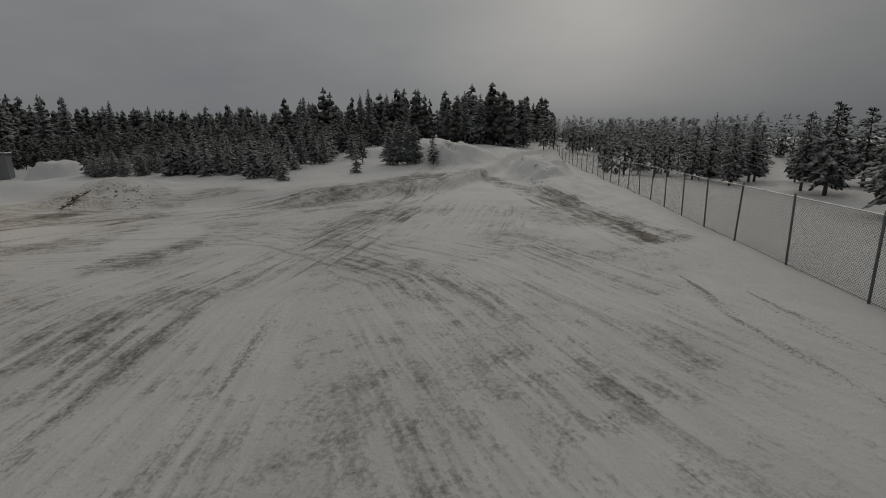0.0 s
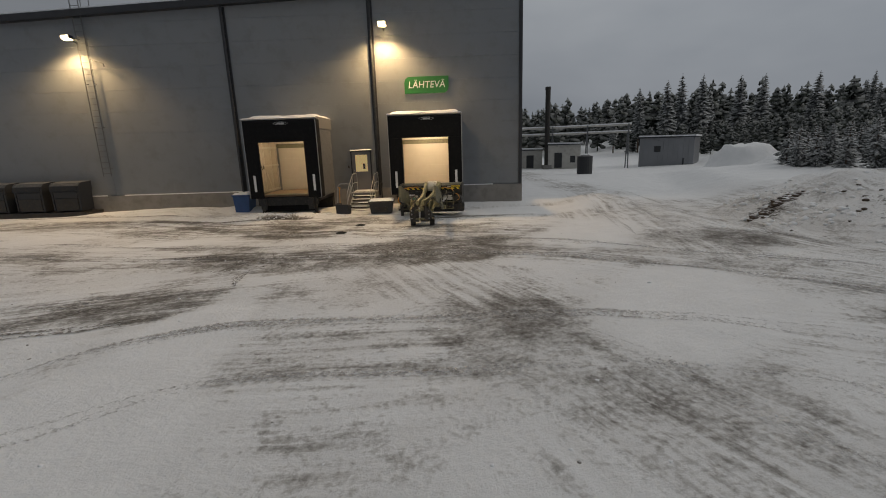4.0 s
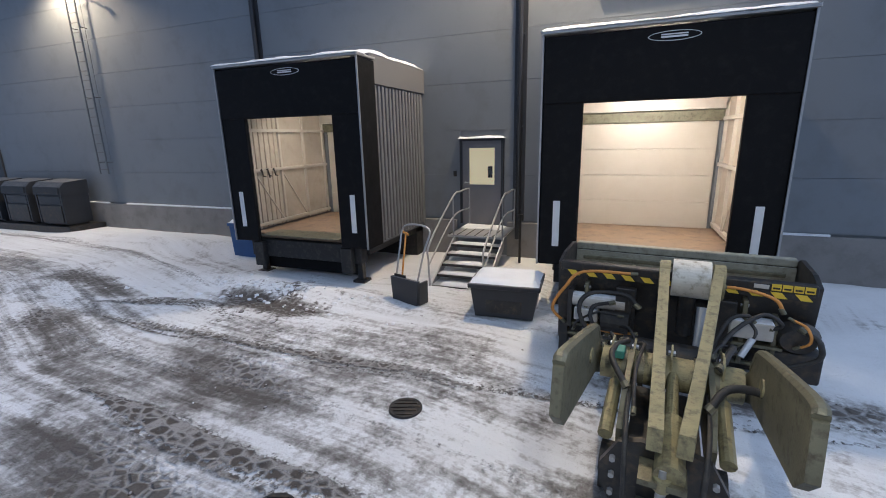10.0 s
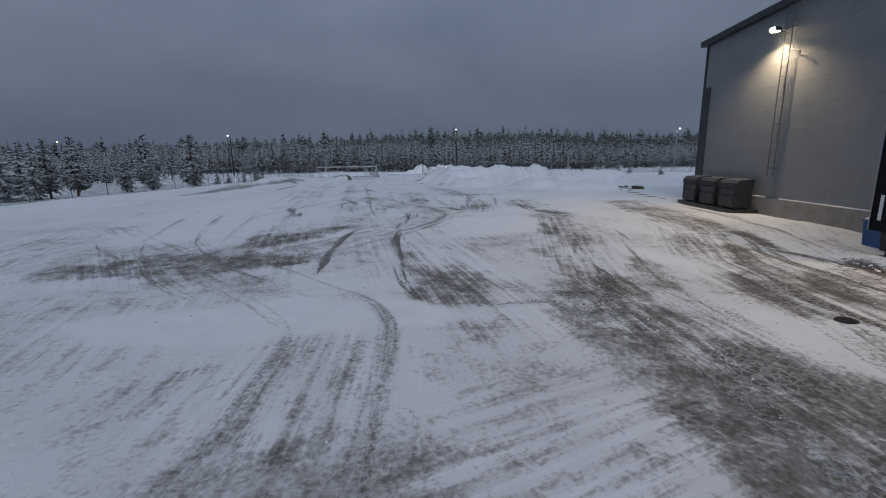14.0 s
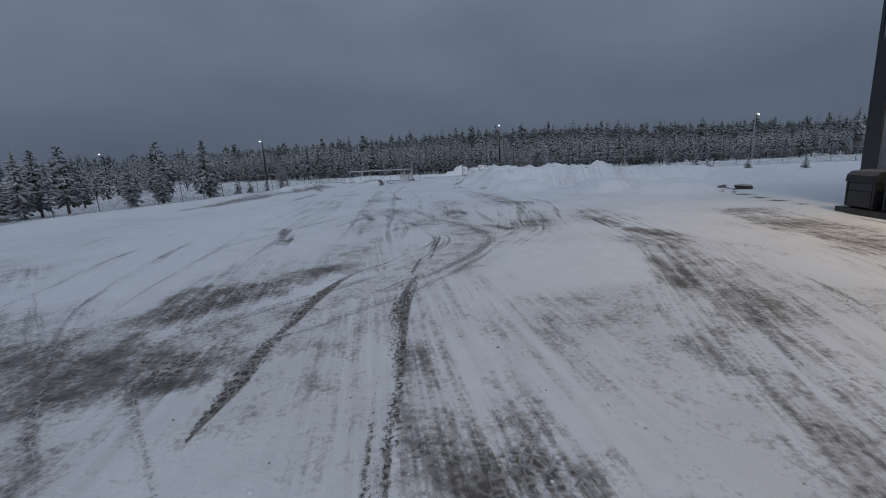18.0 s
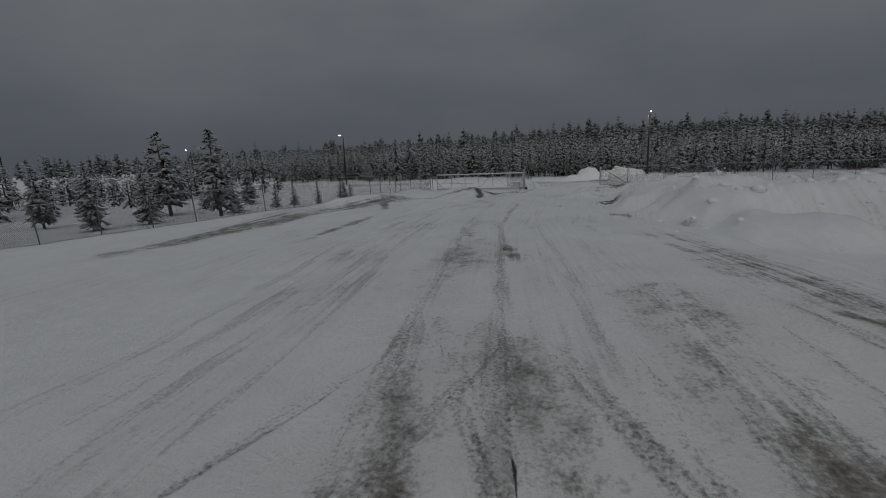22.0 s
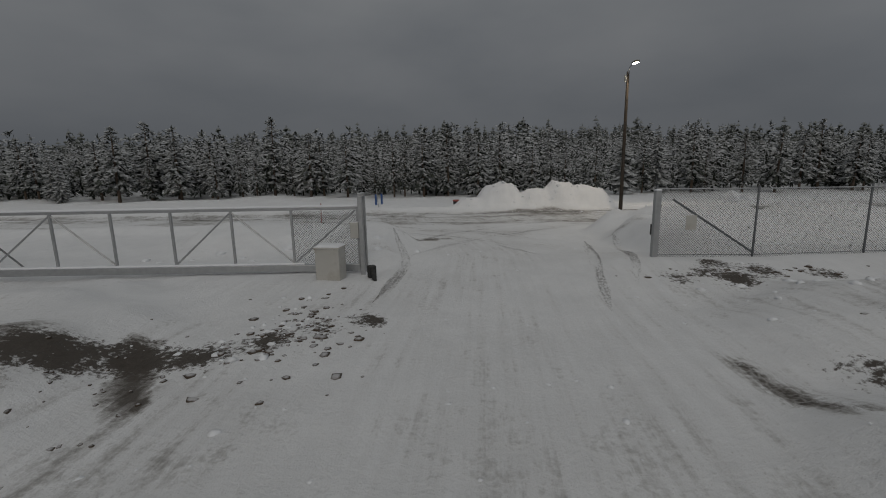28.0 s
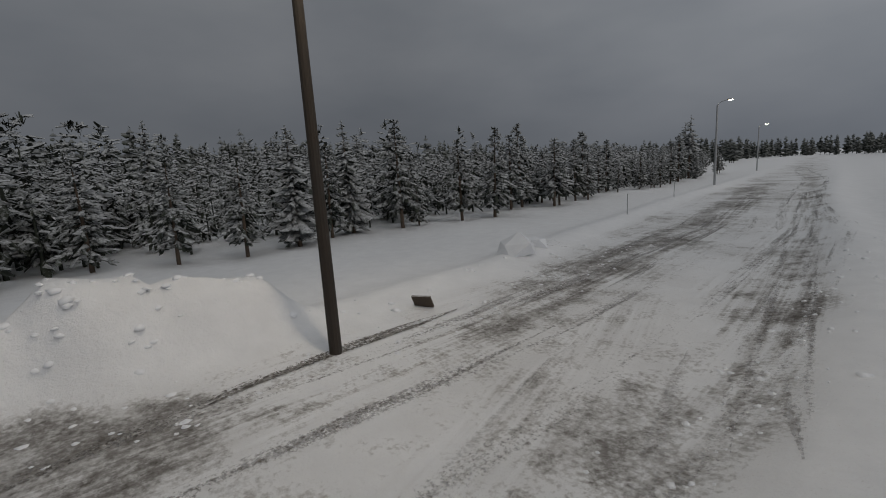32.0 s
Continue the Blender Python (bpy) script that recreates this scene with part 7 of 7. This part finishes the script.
    part("inner_rail", boxes((-W + 0.1, W - 0.1, 4.72, 4.79, 1.24, 1.3), bevel=0.01), M_GREYSTEEL, t)
    part("inner_liner", boxes((-W + 0.01, W - 0.01, 4.755, 4.79, 0.7, 1.378)), M_DUSTY, t)
    for x in (-0.45, 0.45):
        part("divider", boxes((x - 0.015, x + 0.015, 3.9, 4.8, 0.9, 1.24)), M_GREYSTEEL, t)
    bm = bmesh.new()
    k = 24
    grid = [[bm.verts.new((-W + 2 * W * i / k, 3.92 + 0.88 * j / 8, 0.95 + 0.16 * hash_noise(np.array(i * 0.4), np.array(j * 0.4), 5) + 0.1 * (i > k * 0.55) + 0.01 * random.random())) for j in range(9)] for i in range(k + 1)]
    for i in range(k):
        for j in range(8):
            bm.faces.new((grid[i][j], grid[i + 1][j], grid[i + 1][j + 1], grid[i][j + 1]))
    part("grit_load", bm, M_GRIT, t, "brown grit with some snow")
    part("rear_shoe", boxes((W - 0.3, W + 0.12, 3.72, 4.0, 0.25, 0.62), bevel=0.03), M_DARKSTEEL, t)
    part("support_foot", boxes((-W + 0.0, -W + 0.1, 3.8, 3.92, 0.0, 0.5), bevel=0.01), M_DARKSTEEL, t)
    for sx in (-1, 1):
        part("lower_bar", rods(((sx * 0.5, 3.84, 0.34), (sx * (W - 0.1), 3.84, 0.34), 0.03)), M_GREYSTEEL, t)
    # hazard tape: slanted bars on the rear beam, a black band behind
    for x0, x1 in ((-W + 0.04, 0.0), (0.001, W - 0.04)):
        band = part("hazard_tape", boxes((x0, x1, 3.742, 3.757, 1.27, 1.35)), M_RUBBER, t, "black and yellow hazard tape")
        x = x0 + 0.04
        while x < x1 - 0.1:
            part("tape_mark", prism(bmesh.new(), [(x, 1.345), (x + 0.09, 1.345), (x + 0.14, 1.275), (x + 0.05, 1.275)], 3.734, 3.741), M_YELLOW, band)
            x += 0.19
    for i in range(4):
        lab = part("warning_label", boxes((W - 0.36 + i * 0.085, W - 0.285 + i * 0.085, 3.748, 3.756, 1.36, 1.44)), M_YELLOW, t, "small yellow warning label")
        part("label_bar", boxes((W - 0.35 + i * 0.085, W - 0.295 + i * 0.085, 3.743, 3.747, 1.38, 1.4)), M_RUBBER, lab)
    part("type_plate", boxes((W - 0.5, W - 0.38, 3.748, 3.756, 1.37, 1.42)), M_PALE, t)
    # hydraulic motors and valves on the rear face
    part("motor_left", rods(((-1.0, 3.7, 0.95), (-0.45, 3.7, 0.95), 0.1), seg=18), M_PALE, t)
    part("motor_block", boxes((-0.98, -0.72, 3.6, 3.82, 0.66, 0.84), bevel=0.02), M_PALE, t)
    part("gear_cover", rods(((-0.68, 3.62, 0.72), (-0.4, 3.62, 0.72), 0.15), seg=18), M_RUBBER, t)
    part("valve_block", boxes((0.5, 0.86, 3.56, 3.78, 0.78, 1.0), bevel=0.02), M_PALE, t)
    part("drive_case", rods(((1.05, 3.76, 0.82), (1.05, 3.6, 0.82), 0.2, 0.14), seg=18), M_DARKSTEEL, t)
    for x0, x1 in ((-1.05, -1.0), (-0.42, -0.38)):
        part("motor_mount", boxes((x0, x1, 3.6, 3.84, 0.55, 1.1), bevel=0.005), M_DARKSTEEL, t)
    # lugs with bolts on the cross tube, brackets on the rear face
    for x in (-0.66, -0.4, 0.02, 0.56):
        lug = part("lug_plate", prism(bmesh.new(), [(2.2, 1.1), (2.5, 1.1), (2.48, 1.26), (2.42, 1.32), (2.3, 1.32), (2.22, 1.24)], x - 0.012, x + 0.012, Matrix.Rotation(radians(90), 4, "Z") @ Matrix.Diagonal((1, -1, 1, 1))), M_YELLOWGREEN, t)
        part("bolt", rods(((x - 0.04, 2.36, 1.24), (x + 0.04, 2.36, 1.24), 0.03), seg=6), M_GALV, lug)
    for x, z0, z1 in ((-0.86, 0.4, 1.2), (-0.62, 0.35, 0.95), (0.62, 0.4, 1.22), (0.88, 0.35, 1.05)):
        br = part("face_bracket", boxes((x - 0.02, x + 0.02, 3.66, 3.83, z0, z1), bevel=0.004), M_GREYSTEEL, t)
        for z in (z0 + 0.08, z1 - 0.08):
            part("bolt", rods(((x - 0.035, 3.74, z), (x + 0.035, 3.74, z), 0.02), seg=6), M_GALV, br)
    part("face_shelf", boxes((-1.05, -0.4, 3.64, 3.83, 0.56, 0.6), bevel=0.005), M_GREYSTEEL, t)
    part("face_shelf", boxes((0.45, 0.95, 3.62, 3.83, 0.66, 0.7), bevel=0.005), M_GREYSTEEL, t)
    # hoses
    for pts, r, m in (([(-1.1, 3.72, 0.55), (-1.22, 3.6, 0.8), (-1.08, 3.6, 1.14), (-0.9, 3.66, 1.36), (-0.35, 3.68, 1.4)], 0.02, M_ORANGE),
                      ([(-0.75, 3.3, 0.5), (-0.92, 3.4, 0.9), (-0.8, 3.5, 1.12), (-0.45, 3.55, 1.14), (-0.3, 3.5, 1.0)], 0.026, M_RUBBER),
                      ([(-0.68, 2.9, 0.75), (-0.8, 3.3, 0.85), (-0.75, 3.5, 0.95), (-0.55, 3.6, 1.0)], 0.024, M_RUBBER),
                      ([(0.42, 3.0, 0.8), (0.55, 3.3, 1.0), (0.75, 3.5, 1.14), (0.9, 3.55, 1.02), (0.8, 3.6, 0.9)], 0.024, M_RUBBER),
                      ([(0.36, 3.1, 0.7), (0.48, 3.4, 1.05), (0.62, 3.5, 1.1), (0.7, 3.6, 0.98)], 0.022, M_RUBBER),
                      ([(0.38, 3.68, 1.36), (0.6, 3.66, 1.36), (0.84, 3.66, 1.28), (0.92, 3.65, 1.12)], 0.019, M_ORANGE),
                      ([(1.05, 3.62, 0.98), (1.18, 3.5, 0.9), (1.2, 3.5, 0.7), (1.0, 3.5, 0.55), (0.75, 3.4, 0.5)], 0.026, M_RUBBER),
                      ([(0.5, 2.2, 1.22), (0.62, 2.5, 1.26), (0.6, 2.9, 1.05), (0.5, 3.1, 0.85)], 0.04, M_RUBBER),
                      ([(0.35, 1.5, 1.2), (0.55, 1.7, 1.36), (0.9, 1.75, 1.3), (0.95, 1.5, 1.1)], 0.04, M_RUBBER),
                      ([(-0.4, 1.6, 1.2), (-0.6, 1.85, 1.34), (-0.62, 2.2, 1.3), (-0.5, 2.5, 1.22), (-0.5, 2.9, 0.9)], 0.035, M_RUBBER),
                      ([(-0.3, 1.3, 1.15), (-0.34, 1.8, 1.3), (-0.3, 2.4, 1.26), (-0.35, 3.0, 0.8)], 0.022, M_RUBBER),
                      ([(-0.9, 3.66, 0.6), (-0.6, 3.6, 0.56), (-0.3, 3.6, 0.6)], 0.02, M_ORANGE),
                      ([(-0.98, 3.62, 0.5), (-0.9, 3.45, 0.75), (-0.7, 3.42, 0.92), (-0.45, 3.45, 0.88)], 0.014, M_RUBBER),
                      ([(-0.55, 3.6, 0.62), (-0.4, 3.35, 0.8), (-0.32, 3.1, 0.72), (-0.36, 2.7, 0.95)], 0.016, M_RUBBER),
                      ([(0.5, 3.62, 0.55), (0.62, 3.4, 0.75), (0.72, 3.4, 0.95), (0.6, 3.55, 1.06)], 0.015, M_RUBBER),
                      ([(0.95, 3.6, 1.1), (1.08, 3.5, 1.04), (1.12, 3.52, 0.86), (1.02, 3.58, 0.74)], 0.014, M_ORANGE),
                      ([(0.44, 2.5, 1.18), (0.5, 2.8, 1.12), (0.56, 3.1, 0.9), (0.6, 3.4, 0.66)], 0.018, M_RUBBER),
                      ([(-0.62, 2.4, 1.18), (-0.66, 2.75, 1.1), (-0.6, 3.05, 0.8), (-0.68, 3.35, 0.6)], 0.018, M_RUBBER),
                      ([(0.1, 2.6, 0.7), (0.04, 2.9, 0.5), (0.2, 3.1, 0.48), (0.3, 3.3, 0.6)], 0.02, M_RUBBER)):
        line = part("hose", hose(bmesh.new(), pts, r), m, t, "orange-wrapped hydraulic hose" if m is M_ORANGE else "black hydraulic hose", True)
        for a, b in ((pts[0], pts[1]), (pts[-1], pts[-2])):
            a, b = Vector(a), Vector(b)
            part("ferrule", rods((a, a + (b - a).normalized() * 0.07, r * 1.25), seg=10), M_GREYSTEEL, line)
    part("quick_coupling", rods(((0.66, 3.05, 0.85), (0.72, 3.2, 1.0), 0.035), seg=10), M_GALV, t)
    part("coupling_block", boxes((-0.66, -0.5, 2.1, 2.26, 1.2, 1.3), bevel=0.01), paint("teal_block", (0.05, 0.2, 0.15), 0.5), t)
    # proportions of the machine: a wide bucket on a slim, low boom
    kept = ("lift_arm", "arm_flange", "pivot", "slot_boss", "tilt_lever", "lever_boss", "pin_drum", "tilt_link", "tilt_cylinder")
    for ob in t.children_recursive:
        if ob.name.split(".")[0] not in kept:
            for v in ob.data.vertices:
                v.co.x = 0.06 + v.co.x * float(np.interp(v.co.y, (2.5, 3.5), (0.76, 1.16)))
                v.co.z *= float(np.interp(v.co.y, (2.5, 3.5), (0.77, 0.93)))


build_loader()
